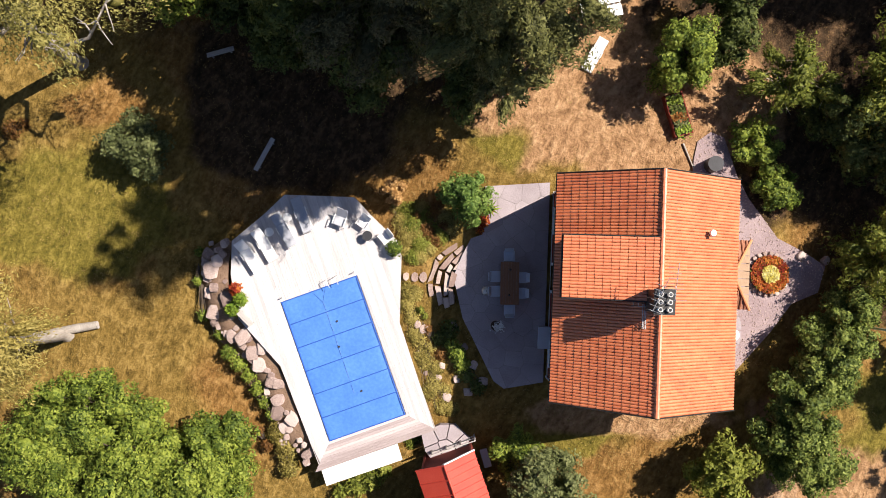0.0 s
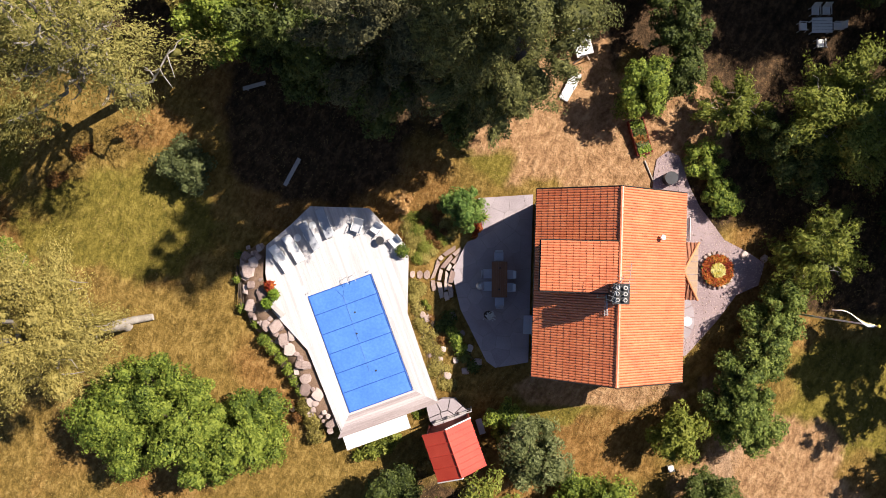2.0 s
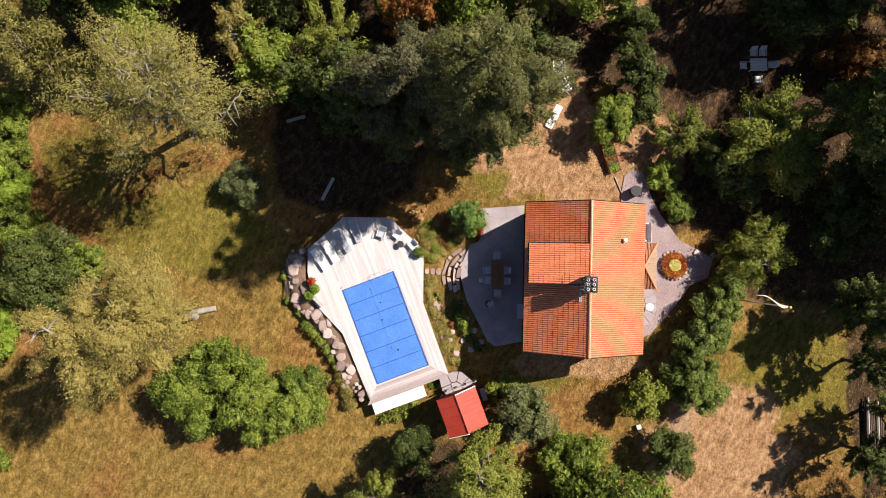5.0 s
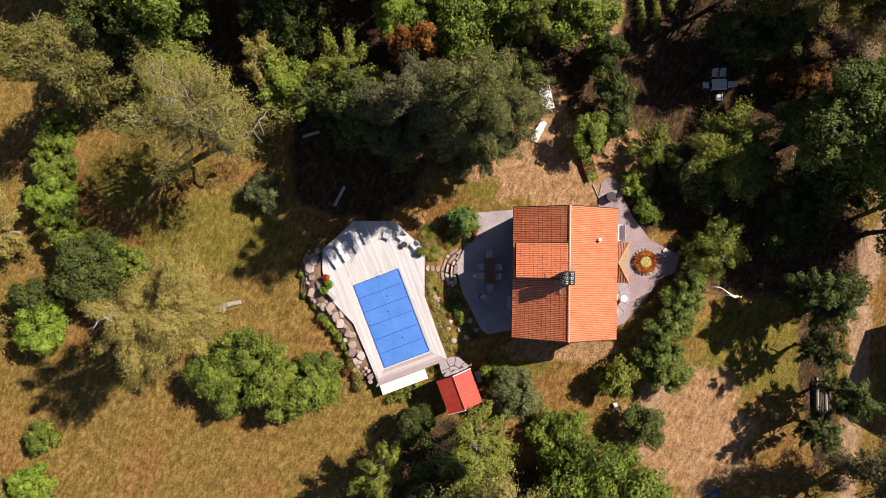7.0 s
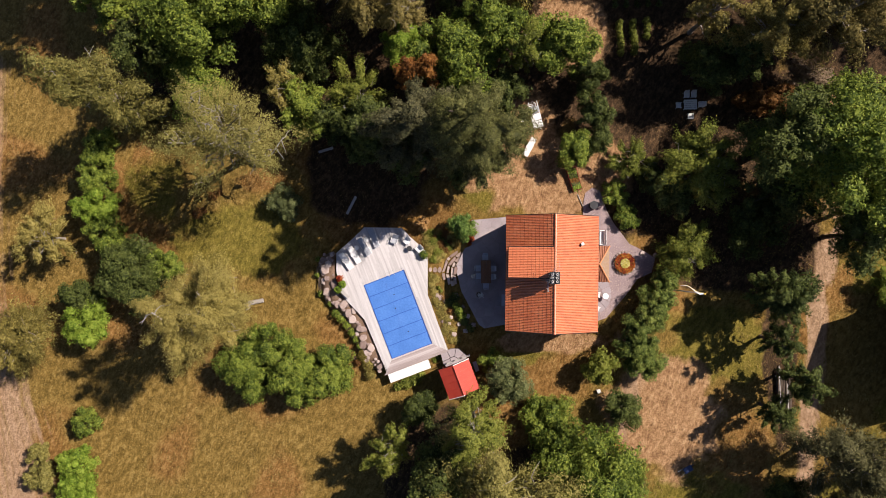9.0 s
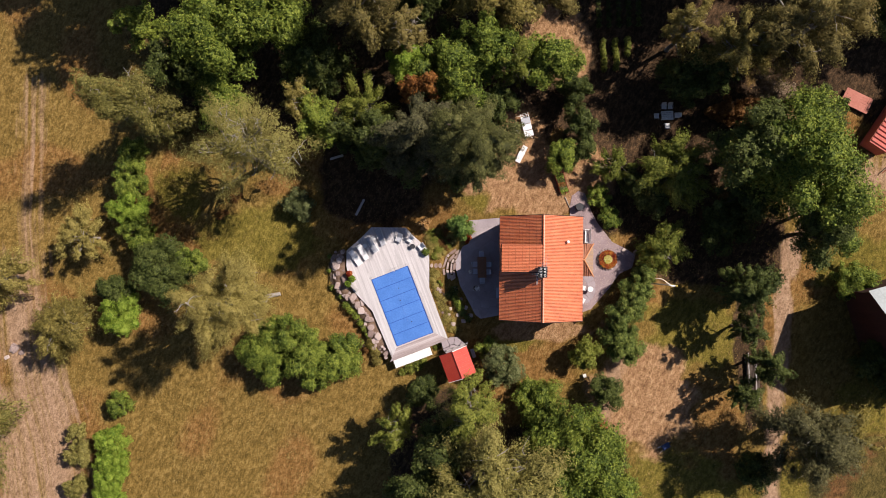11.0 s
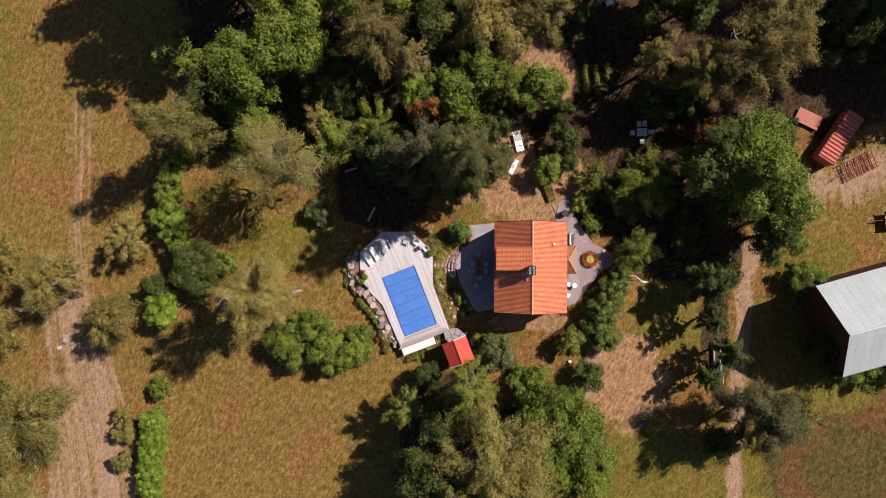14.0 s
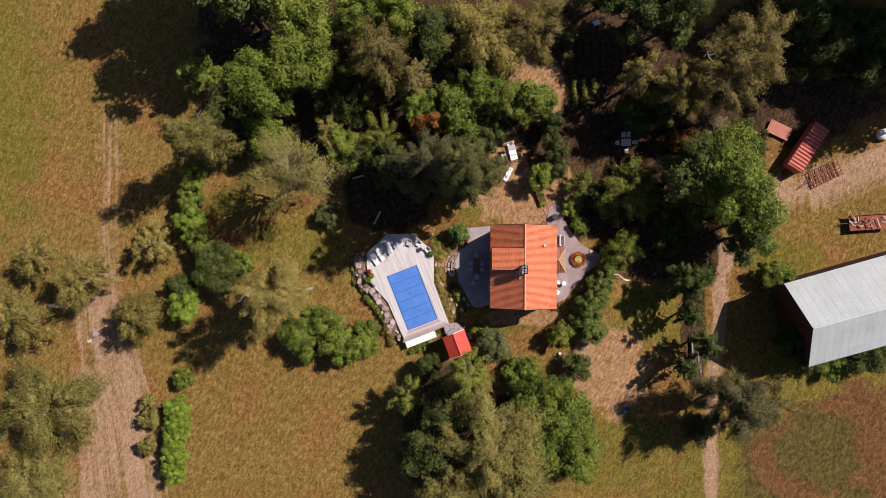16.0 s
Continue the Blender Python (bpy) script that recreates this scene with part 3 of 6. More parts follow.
    P, N, A = np.concatenate(P), np.concatenate(N), np.concatenate(A)
    P[:, 2] = np.maximum(P[:, 2], 0.06)
    A[:, 2] -= 0.35
    crown = new("crown", leaves("crown", P, N, size, rng, LEAF[kind], long, A if long > 2 else None))
    crown.parent = root
    if core:
        vs, fs = [], []
        for k, (c, q) in enumerate(zip(cen, rad)):
            f = core * (0.9 + 0.12 * np.sin(ICO_V @ rng.normal(0, 4, 3) + rng.uniform(0, 6)))[:, None]
            v = c + swung(ICO_V * q * f, k)
            v[:, 2] = np.maximum(v[:, 2], 0.05)
            fs.append(ICO_F + len(ICO_V) * len(vs))
            vs.append(v)
        inner = new("inner_foliage", mesh_from_arrays("inner_foliage", np.concatenate(vs), np.concatenate(fs), LEAF[kind]))
        inner.parent = root
    verts, faces = [], []
    tr = max(0.05, 0.012 * h + 0.009 * r)
    bend = rng.normal(0, 0.03 * h, 2)
    bend = bend + np.array(lean) * 0.6
    stem = [(0, 0, -0.3), (0, 0, 0.2), (0, 0, 0.9), (bend[0] * 0.3, bend[1] * 0.3, h * 0.25), (bend[0], bend[1], h * 0.55), (lean[0], lean[1], h * 0.8)]
    limb(verts, faces, stem, [tr * 1.7, tr * 1.4, tr * 1.15, tr, tr * 0.7, tr * 0.2], 9)
    raw("trunk", verts, faces, BARK_PALE if pale else BARK, root, True)
    step = max(1, len(cen) // (30 if form == "open" else 14))
    for c, q in zip(cen[::step], rad[::step]):
        verts, faces = [], []
        s = min(0.75, max(0.12, (c[2] / h) * 0.6))
        a = Vector((bend[0] * s, bend[1] * s, h * s))
        e = Vector(c)
        mdl = a.lerp(e, 0.5) + Vector((*rng.normal(0, 0.1 * r, 2), 0.06 * h * rng.uniform(-0.4, 1)))
        if form == "open":
            e = e + Vector((0, 0, 0.8 * q[2]))
        way = [a, a.lerp(mdl, 0.55), mdl, mdl.lerp(e, 0.5), e]
        for k in (1, 3):
            way[k] = way[k] + Vector(rng.normal(0, 0.05 * r, 3))
        limb(verts, faces, way, [tr * 0.5, tr * 0.44, tr * 0.36, tr * 0.28, tr * 0.16])
        if form in ("open", "feathery", "column"):
            for _ in range(5 if form == "open" else 3):
                w = rng.uniform(0, 2 * math.pi)
                b0 = way[3].lerp(e, rng.uniform(0.0, 0.9))
                turn_ = [b0]
                for k in range(3):  # twigs bend as they go
                    w += rng.normal(0, 0.5)
                    turn_.append(turn_[-1] + Vector((math.cos(w), math.sin(w), rng.uniform(-0.25, 0.4))) * q[0] * (0.24 if form == "open" else 0.4))
                limb(verts, faces, turn_, [tr * 0.17, tr * 0.14, tr * 0.10, tr * 0.05], 4)
        raw("limb", verts, faces, BARK_PALE if pale else BARK, root, True)
    return root

WILLOW_AT = [(-54.8, -18.1, 6.4, 10.0), (-56.8, -28.0, 5.2, 8.0), (3.2, -22.1, 6.4, 18.0), (5.5, -28.1, 5.6, 16.0), (-1.2, -28.2, 4.5, 16.0)]
OLIVE_AT = [(-21.8, -4.0, 4.4, 21.0), (-40.6, 3.4, 2.8, 6.0), (-42.8, -6.0, 3.6, 7.0), (-50.2, -0.8, 4.1, 7.5), (-59.0, -5.8, 4.3, 8.0), (-56.4, 2.0, 3.4, 6.5), (-15.8, 17.0, 2.1, 9.0), (4.2, 28.5, 5.2, 13.0), (28.4, 19.9, 3.3, 14.0), (24.0, 22.5, 2.4, 13.0), (41.0, -20.9, 3.2, 3.5)]
GREEN_AT = [(-24.7, 23.2, 5.0, 12.5), (-33.0, 25.6, 2.5, 9.0), (-18.9, 25.6, 4.5, 12.0), (-18.2, 31.3, 4.5, 13.0), (-24.3, 17.1, 3.1, 7.0), (-14.1, 15.0, 2.7, 8.0), (0.3, 19.5, 4.0, 11.0), (4.0, 21.2, 3.6, 10.5), (10.2, 20.0, 3.5, 9.5), (-7.2, 32.3, 4.3, 13.0), (34.1, 8.2, 5.8, 17.0), (38.0, 3.9, 3.6, 12.0), (12.8, -21.0, 4.7, 9.0), (9.4, -18.7, 3.3, 5.5), (15.0, -25.8, 3.9, 6.5), (-11.0, 30.8, 3.3, 12.0), (29.8, 9.6, 2.6, 8.0)]
GREEN_BUSH_AT = [(-21.4, -9.2, 2.9, 4.2), (-20.2, -11.4, 2.3, 3.6), (-18.6, -7.6, 2.4, 4.4), (-16.6, -9.6, 2.8, 4.8), (-15.7, -12.0, 2.0, 3.8), (-13.5, -10.7, 2.9, 4.2), (-12.7, -9.5, 1.8, 3.0), (-35.3, 12.9, 1.7, 4.0), (-35.5, 10.9, 1.8, 4.0), (-35.7, 8.7, 1.8, 3.8), (-35.2, 4.1, 1.9, 3.6), (-34.3, 2.4, 1.8, 3.5), (-29.1, 0.4, 1.8, 4.0), (-38.0, -15.4, 1.5, 1.5), (11.7, 10.6, 2.0, 4.5), (3.2, -10.0, 1.4, 2.0), (8.5, -15.4, 2.6, 2.5), (49.4, -15.3, 2.3, 2.5), (42.6, -3.5, 2.4, 2.5), (15.7, 6.2, 1.5, 1.5), (16.8, 3.9, 1.4, 1.5)]
LIME_AT = [(-36.1, 6.3, 2.2, 3.9), (-37.1, -5.2, 2.4, 4.5), (-38.8, -19.1, 1.9, 2.7), (-38.7, -21.3, 1.9, 2.8), (-39.0, -23.4, 1.9, 2.8), (-39.2, -25.6, 1.9, 2.7), (-39.4, -27.8, 1.8, 2.5), (-4.5, 19.9, 2.5, 9.5)]
DARK_AT = [(-29.3, 21.1, 3.1, 10.0), (-2.0, 28.2, 4.3, 12.0), (-14.6, 21.2, 4.4, 8.0), (4.6, 16.2, 2.5, 6.0), (13.6, 14.2, 2.0, 5.0), (29.9, 10.1, 4.1, 15.0), (28.6, 2.6, 3.0, 4.0), (36.6, 1.5, 3.0, 13.0), (-2.0, -19.1, 3.3, 13.0), (-3.2, -24.4, 3.9, 13.0), (48.8, 27.7, 4.6, 9.0), (44.3, 29.8, 4.3, 12.0), (53.9, 22.6, 3.6, 7.0), (47.2, 24.2, 3.2, 6.5), (54.1, 27.7, 4.0, 9.0), (29.1, 30.2, 3.9, 14.0), (20.1, 33.6, 3.6, 13.0), (24.4, 31.4, 4.0, 12.0), (38.3, 14.1, 3.0, 7.0), (30.8, 5.7, 3.2, 7.0), (24.1, 18.0, 2.5, 6.5), (27.2, 18.8, 2.7, 8.0), (21.2, 5.7, 2.0, 4.0)]
DARK_BUSH_AT = [(-32.0, -0.5, 3.5, 5.0), (-37.2, -2.6, 2.0, 5.0), (13.3, 17.9, 1.9, 4.5), (13.9, 11.6, 1.7, 4.0), (-3.9, -14.5, 2.1, 4.0), (15.8, -15.0, 2.0, 3.0), (31.4, -23.5, 2.4, 4.0), (44.1, -12.0, 2.7, 6.0), (45.7, -14.6, 2.0, 4.0), (53.8, -14.1, 3.2, 4.5), (16.3, 29.4, 1.4, 5.0), (19.5, 7.2, 1.8, 5.0)]
BIRCH_AT = [(-8.6, 25.0, 4.0, 18.0), (-4.6, 22.9, 2.4, 14.0), (10.3, 28.3, 4.3, 13.0), (33.6, 21.4, 4.9, 18.0), (37.6, 24.2, 4.2, 17.0)]
YELLOW_AT = [(-8.9, 16.0, 2.9, 9.0), (6.8, 19.6, 2.1, 9.5), (22.9, 8.0, 3.4, 6.5), (-6.7, -17.6, 2.2, 9.0), (1.0, -14.8, 3.2, 16.0), (23.5, 9.4, 3.0, 7.0)]
# the 26 m one is added to thicken the big pine's shadow
PINE_AT = [(2.4, 10.3, 3.8, 28.5), (0.9, 10.9, 2.8, 26.0), (2.4, 9.2, 2.6, 13.0)]
TALL_PINE_AT = [(30.4, -4.3, 2.5, 9.0), (29.3, -3.6, 2.0, 8.5), (30.1, -8.3, 1.6, 8.5), (31.9, -12.0, 1.9, 8.5), (29.8, -15.0, 1.6, 7.5)]
BROWN_AT = [(31.8, 14.7, 2.0, 3.0), (29.2, 15.1, 1.6, 3.0)]
BARE_AT = [(-21.1, 11.2, 5.2, 19.0)]
LEAN = {(-21.1, 11.2): (1.5, 0.2)}  # crowns that hang out to one side
ORANGE_AT = [(-3.7, 17.0, 1.4, 13.8), (-2.0, 17.3, 1.2, 13.6)]
BLUE_AT = [(4.6, -11.7, 2.4, 4.5)]

PLANTING = [
    ([(-2.9, 12.0, 4.0, 17.0)], "shaded_grey_pine", "needle", "pine_tree", "greyish pine behind the deck, its needles darkened for shade", "pine tree"),
    ([(-31.6, 16.0, 2.7, 22.0)], "willow", "column", "tree", "tall slender willow with feathery drooping foliage", "tree"),
    ([(20.2, -2.5, 1.5, 3.4), (18.9, -5.1, 2.1, 4.0), (19.4, -4.0, 1.8, 4.0), (17.3, -7.1, 2.1, 4.0), (18.2, -6.1, 1.7, 3.8), (17.8, -10.1, 2.0, 3.6), (17.0, -8.8, 1.7, 3.5)], "hedge", "shrub", "bush", "dense dark green bush of the hedge beside the gravel court", "shrub"),
    # added beyond the view, set so that their shade falls inside it
    ([(-25.0, 37.0, 4.6, 30.0), (-24.0, 43.5, 5.0, 31.0), (-25.6, 32.6, 3.6, 27.0), (-18.5, 39.0, 4.6, 28.0), (-31.0, 41.5, 4.6, 27.0), (67.5, 23.5, 5.0, 25.0), (66.5, 31.0, 5.0, 27.0), (73.0, 29.0, 5.2, 28.0), (62.0, 38.0, 5.2, 27.0), (70.0, 38.5, 5.4, 30.0), (54.0, 40.5, 5.0, 28.0), (60.5, 32.5, 4.8, 30.0), (56.5, 36.5, 4.8, 30.0), (66.5, 44.0, 5.0, 30.0)], "dark", "distant", "tree", "very tall dark tree out of view, added to cast shade", "tree"),
    ([(22.1, 0.5, 2.8, 4.5), (17.1, 9.3, 2.3, 3.8)], "yellow", "feathery", "tree", "small yellow-green tree with feathery hanging foliage", "tree"),
    (WILLOW_AT, "willow", "feathery", "tree", "tall willow-leaved tree with drooping grey-green foliage", "tree"),
    (OLIVE_AT, "olive", "feathery", "tree", "broad tree with thin olive-brown summer foliage", "tree"),
    (GREEN_AT, "green", "round", "tree", "leafy green deciduous tree at the wood's edge", "tree"),
    (DARK_AT, "dark", "round", "tree", "dark green deciduous tree standing in the wood", "tree"),
    (BIRCH_AT, "birch", "feathery", "tree", "tall birch with brownish drought-dry leaves", "tree"),
    (YELLOW_AT, "yellow", "feathery", "tree", "small tree with yellow-green leaves", "tree"),
    (PINE_AT, "pine", "needle", "pine_tree", "large grey-green pine beside the lawn", "pine tree"),
    (TALL_PINE_AT, "dark", "needle", "pine_tree", "slender tall pine beside the drive", "pine tree"),
    (GREEN_BUSH_AT, "green", "shrub", "bush", "dense rounded green garden bush", "shrub"),
    (LIME_AT, "lime", "shrub", "bush", "bright lime-green leafy bush", "shrub"),
    (DARK_BUSH_AT, "dark", "shrub", "bush", "dark green dense bush", "shrub"),
    (BARE_AT, "willow", "open", "tree", "half-bare spreading tree with pale twisted limbs", "tree"),
    (ORANGE_AT, "orange", "round", "tree", "tree top turned orange in the wood", "tree"),
    (BROWN_AT, "brown", "shrub", "bush", "dry brown bush under the trees", "shrub"),
    ([(34.6, 16.3, 2.4, 4.0)], "pale", "shrub", "bush", "pale pinkish dried-out bush", "shrub"),
    ([(13.7, -10.4, 1.9, 3.0)], "yellow", "round", "bush", "loose yellow-green bush behind the house", "shrub"),
    ([(-42.7, -20.8, 1.6, 1.8), (-43.2, -24.3, 1.4, 1.5), (-42.9, -18.4, 1.1, 1.3)], "willow", "shrub", "bush", "low dull green bush beside the farm track", "shrub"),
    (BLUE_AT, "blue", "shrub", "bush", "blue-green rounded bush beside the red shed", "shrub"),
    ([(-4.0, 10.6, 2.8, 8.0), (-6.9, 12.4, 2.9, 12.0), (-9.0, 11.4, 2.0, 5.0), (0.6, 9.6, 2.0, 5.0), (-10.6, 13.6, 2.4, 8.0)], "dark", "round", "tree", "dark understorey tree in the shade of the pines", "tree"),
    ([(34.6, -18.9, 4.6, 14.0)], "grey", "feathery", "tree", "wide grey-green tree beside the dirt drive", "tree"),
    ([(-17.35, 6.3, 1.85, 1.6)], "blue", "shrub", "bush", "single rounded bush on the dry lawn", "shrub"),
    ([(0.55, 3.45, 1.6, 2.5)], "fresh", "shrub", "bush", "dense round green bush at the patio's edge", "shrub"),
    ([(-3.45, 3.85, 0.72, 0.75)], "tan", "shrub", "bush", "dry straw-coloured clump beside the deck", "shrub"),
]
seed = 10
for places, kind, form, nm, label, cat in PLANTING:
    for px_, py_, rr_, top_ in places:
        seed += 1
        tree(kind, form, px_, py_, rr_, top_, label, cat, seed, nm, lean=LEAN.get((px_, py_), (0.0, 0.0)))

# ---- house ----
HX, HY, HZ, HTURN = 8.84, -1.36, -0.15, -2.2
HALF_W, HALF_L, EAVE, RIDGE = 4.27, 5.38, 5.3 - HZ, 8.5 - HZ
house = thing("house", pose(HX, HY, HZ, 0, 0, HTURN), "red timber house with a clay-tiled gable roof and a shed dormer", "house")
PITCH = math.atan2(RIDGE - EAVE, HALF_W)
SLOPE = math.hypot(RIDGE - EAVE, HALF_W)
WX, WY = HALF_W - 0.45, HALF_L - 0.4


def wall_slab(poly2, axis, at, thick):
    """An upright slab from an outline in (along, z), standing across the given axis."""
    bm = bmesh.new()
    a = [bm.verts.new((u, at, z) if axis == "y" else (at, u, z)) for u, z in poly2]
    b = [bm.verts.new((u, at + thick, z) if axis == "y" else (at + thick, u, z)) for u, z in poly2]
    n = len(a)
    bm.faces.new(a)
    bm.faces.new(b[::-1])
    for i in range(n):
        bm.faces.new((a[i], b[i], b[(i + 1) % n], a[(i + 1) % n]))
    bmesh.ops.recalc_face_normals(bm, faces=bm.faces)
    return bm


side_top = EAVE + (HALF_W - WX) * math.tan(PITCH) - 0.18
gable = [(-WX, -0.4), (WX, -0.4), (WX, side_top), (0, RIDGE - 0.2), (-WX, side_top)]
part("wall", wall_slab(gable, "y", WY - 0.2, 0.2), RED_WOOD, house)
part("wall", wall_slab(gable, "y", -WY, 0.2), RED_WOOD, house)
for sx in (-1, 1):
    bm = wall_slab([(-WY + 0.2, -0.4), (WY - 0.2, -0.4), (WY - 0.2, side_top), (-WY + 0.2, side_top)], "x", sx * WX - (0.2 if sx > 0 else 0), 0.2)
    part("wall", bm, RED_WOOD, house)
part("foundation", boxed(0, 0, -0.3, 2 * WX + 0.1, 2 * WY + 0.1, 0.5), PLASTER, house)


def roof_pose(side):
    """Local x runs down the slope from the ridge, z is its normal."""
    return Matrix.Translation((0, 0, RIDGE)) @ Matrix.Rotation(math.pi if side < 0 else 0, 4, "Z") @ Matrix.Rotation(PITCH, 4, "Y")


for side in (-1, 1):
    ob = part("roof_deck", boxed(SLOPE / 2, 0, -0.12, SLOPE - 0.02, 2 * HALF_L - 0.06, 0.16), DARK_METAL, house)
    ob.matrix_basis = roof_pose(side)
    for e in (-1, 1):
        ob = part("barge_board", boxed(SLOPE / 2, e * (HALF_L + 0.02), -0.06, SLOPE + 0.04, 0.045, 0.3, bevel=0.008), DARK_METAL, house)
        ob.matrix_basis = roof_pose(side)
    ob = part("gutter", tubed((SLOPE + 0.06, -HALF_L, -0.1), (SLOPE + 0.06, HALF_L, -0.1), 0.065, n=10), DARK_METAL, house)
    ob.matrix_basis = roof_pose(side)

COURSES, ROLL = 13, 0.145
TILE_L = SLOPE / COURSES


def tile_mesh(length, width):
    """One clay tile: a pan with a roll, a nose at its lower edge; x runs down the slope."""
    prof = [(-0.5, 0.002), (-0.42, 0.026), (-0.25, 0.042), (0.0, 0.048), (0.25, 0.042), (0.42, 0.026), (0.5, 0.002)]
    v, f = [], []
    k = len(prof)
    for x, dz in ((0, 0.0), (length * 0.965, 0.02), (length * 0.965, 0.02), (length * 0.99, -0.03)):
        v += [(x, u * width * 0.955, z + dz) for u, z in prof]
    for r in (0, 2):
        for j in range(k - 1):
            f.append((r * k + j, (r + 1) * k + j, (r + 1) * k + j + 1, r * k + j + 1))
    return v, f


def lay_tiles(parent, place, length, width, courses, near, mat):
    """Tiles over a slope that starts at the ridge; those with near(x, y) true are pieces of their own, the rest is one mesh."""
    tl = length / courses
    n = int(round(width / ROLL))
    w = width / n
    v, f = tile_mesh(tl, w)
    me = bpy.data.meshes.new("roof_tile")
    me.from_pydata(v, [], f)
    me.materials.append(mat)
    me.polygons.foreach_set("use_smooth", [True] * len(me.polygons))
    rng = random.Random(5)
    V, F = [], []
    for c in range(courses):
        for j in range(n):
            x, y, z = c * tl, -width / 2 + (j + 0.5) * w, rng.uniform(-0.004, 0.006)
            if near(x + tl / 2, y):
                m = place @ pose(x, y, z, 0, 0, rng.uniform(-0.6, 0.6))
                share("roof_tile", me, m, parent)
            else:
                b = len(V)
                V += [(x + p[0], y + p[1], z + p[2]) for p in v]
                F += [tuple(b + i for i in q) for q in f]
    ob = raw("roof_tiles", V, F, mat, parent, True)
    ob.matrix_basis = place
    ob["kind"] = "stuff"


DY0, DY1 = -0.38, 2.42  # the dormer's span along the ridge
# ridge caps
bm0 = bmesh.new()
tube(bm0, (0, -0.2, 0), (0, 0.2, 0), 0.135, 0.115, 10)
cap = part("ridge_tile", bm0, TILE, house)
cap.matrix_basis = pose(0, -HALF_L + 0.2, RIDGE + 0.0)
for k in range(1, int(2 * HALF_L / 0.37)):
    share("ridge_tile", cap.data, pose(0, -HALF_L + 0.2 + k * 0.37, RIDGE + 0.0), house)

# dormer: a shallow shed roof from the ridge out to the eave
DX, DZ = -4.13, 7.35 - HZ
dpitch = math.atan2(RIDGE - DZ, -DX)
dlen = math.hypot(RIDGE - DZ, DX)
dormer = new("dormer")
dormer.parent = house
dplace = Matrix.Translation((0, (DY0 + DY1) / 2, RIDGE + 0.02)) @ Matrix.Rotation(math.pi, 4, "Z") @ Matrix.Rotation(dpitch, 4, "Y")
for yy in (DY0 + 0.12, DY1 - 0.12 - 0.1):
    part("dormer_cheek", wall_slab([(-0.35, RIDGE - 0.4), (-3.75, EAVE + 0.6), (-3.75, DZ + 0.02), (-0.35, RIDGE - 0.22)], "y", yy, 0.1), RED_WOOD, dormer)
part("dormer_front", wall_slab([(DY0 + 0.12, EAVE + 0.45), (DY1 - 0.12, EAVE + 0.45), (DY1 - 0.12, DZ + 0.05), (DY0 + 0.12, DZ + 0.05)], "x", -3.8, 0.1), RED_WOOD, dormer)
for yy in (0.35, 1.7):
    part("dormer_window", boxed(-3.82, yy, EAVE + 1.5, 0.06, 0.8, 1.1), WHITE, dormer)
    part("dormer_pane", boxed(-3.86, yy, EAVE + 1.5, 0.03, 0.66, 0.95), GLASS, dormer)
ob = part("dormer_roof_deck", boxed(dlen / 2, 0, -0.1, dlen, DY1 - DY0 - 0.04, 0.14), DARK_METAL, dormer)
ob.matrix_basis = dplace
for e in (-1, 1):
    ob = part("dormer_barge", boxed(dlen / 2, e * (DY1 - DY0 + 0.04) / 2, -0.07, dlen + 0.05, 0.05, 0.26), DARK_METAL, dormer)
    ob.matrix_basis = dplace
ob = part("dormer_gutter", tubed((dlen + 0.05, -(DY1 - DY0) / 2, -0.1), (dlen + 0.05, (DY1 - DY0) / 2, -0.1), 0.06, n=10), DARK_METAL, dormer)
ob.matrix_basis = dplace

# ---- pool deck ----
DECK = [(-12.13, 1.16), (-10.48, 2.52), (-9.3, 3.64), (-5.51, 3.5), (-4.74, 2.63), (-3.27, 1.22), (-3.0, 0.34), (-3.1, -3.47), (-1.15, -8.92), (-7.27, -11.11), (-9.47, -5.57), (-11.75, -3.04), (-12.18, -0.67)]
PTURN = 19.6
PC = (-6.1, -5.13)
PW, PL = 4.3, 7.9
deck = thing("pool_deck", pose(0, 0, 0), "weathered grey timber deck round a covered pool", "deck")
deck_frame = pose(PC[0], PC[1], 0, 0, 0, PTURN)
inv = deck_frame.inverted()
local = [tuple((inv @ Vector((x, y, 0)))[:2]) for x, y in DECK]


def crossings(u):
    out = []
    for i, (x1, y1) in enumerate(local):
        x2, y2 = local[i - 1]
        if (x1 > u) != (x2 > u):
            out.append(y1 + (u - x1) * (y2 - y1) / (x2 - x1))
    return sorted(out)


def plank(name, quad, z0, z1, parent, mat):
    v = [(*q, z0) for q in quad] + [(*q, z1) for q in quad]
    f = [(3, 2, 1, 0), (4, 5, 6, 7), (0, 1, 5, 4), (1, 2, 6, 5), (2, 3, 7, 6), (3, 0, 4, 7)]
    ob = raw(name, v, f, mat, parent)
    ob.matrix_basis = deck_frame
    return ob


part("deck_joist_frame", prism([(x * 0.985 - 0.09, y * 0.985 - 0.06) for x, y in DECK], -0.5, -0.05), GREY_WOOD, deck)

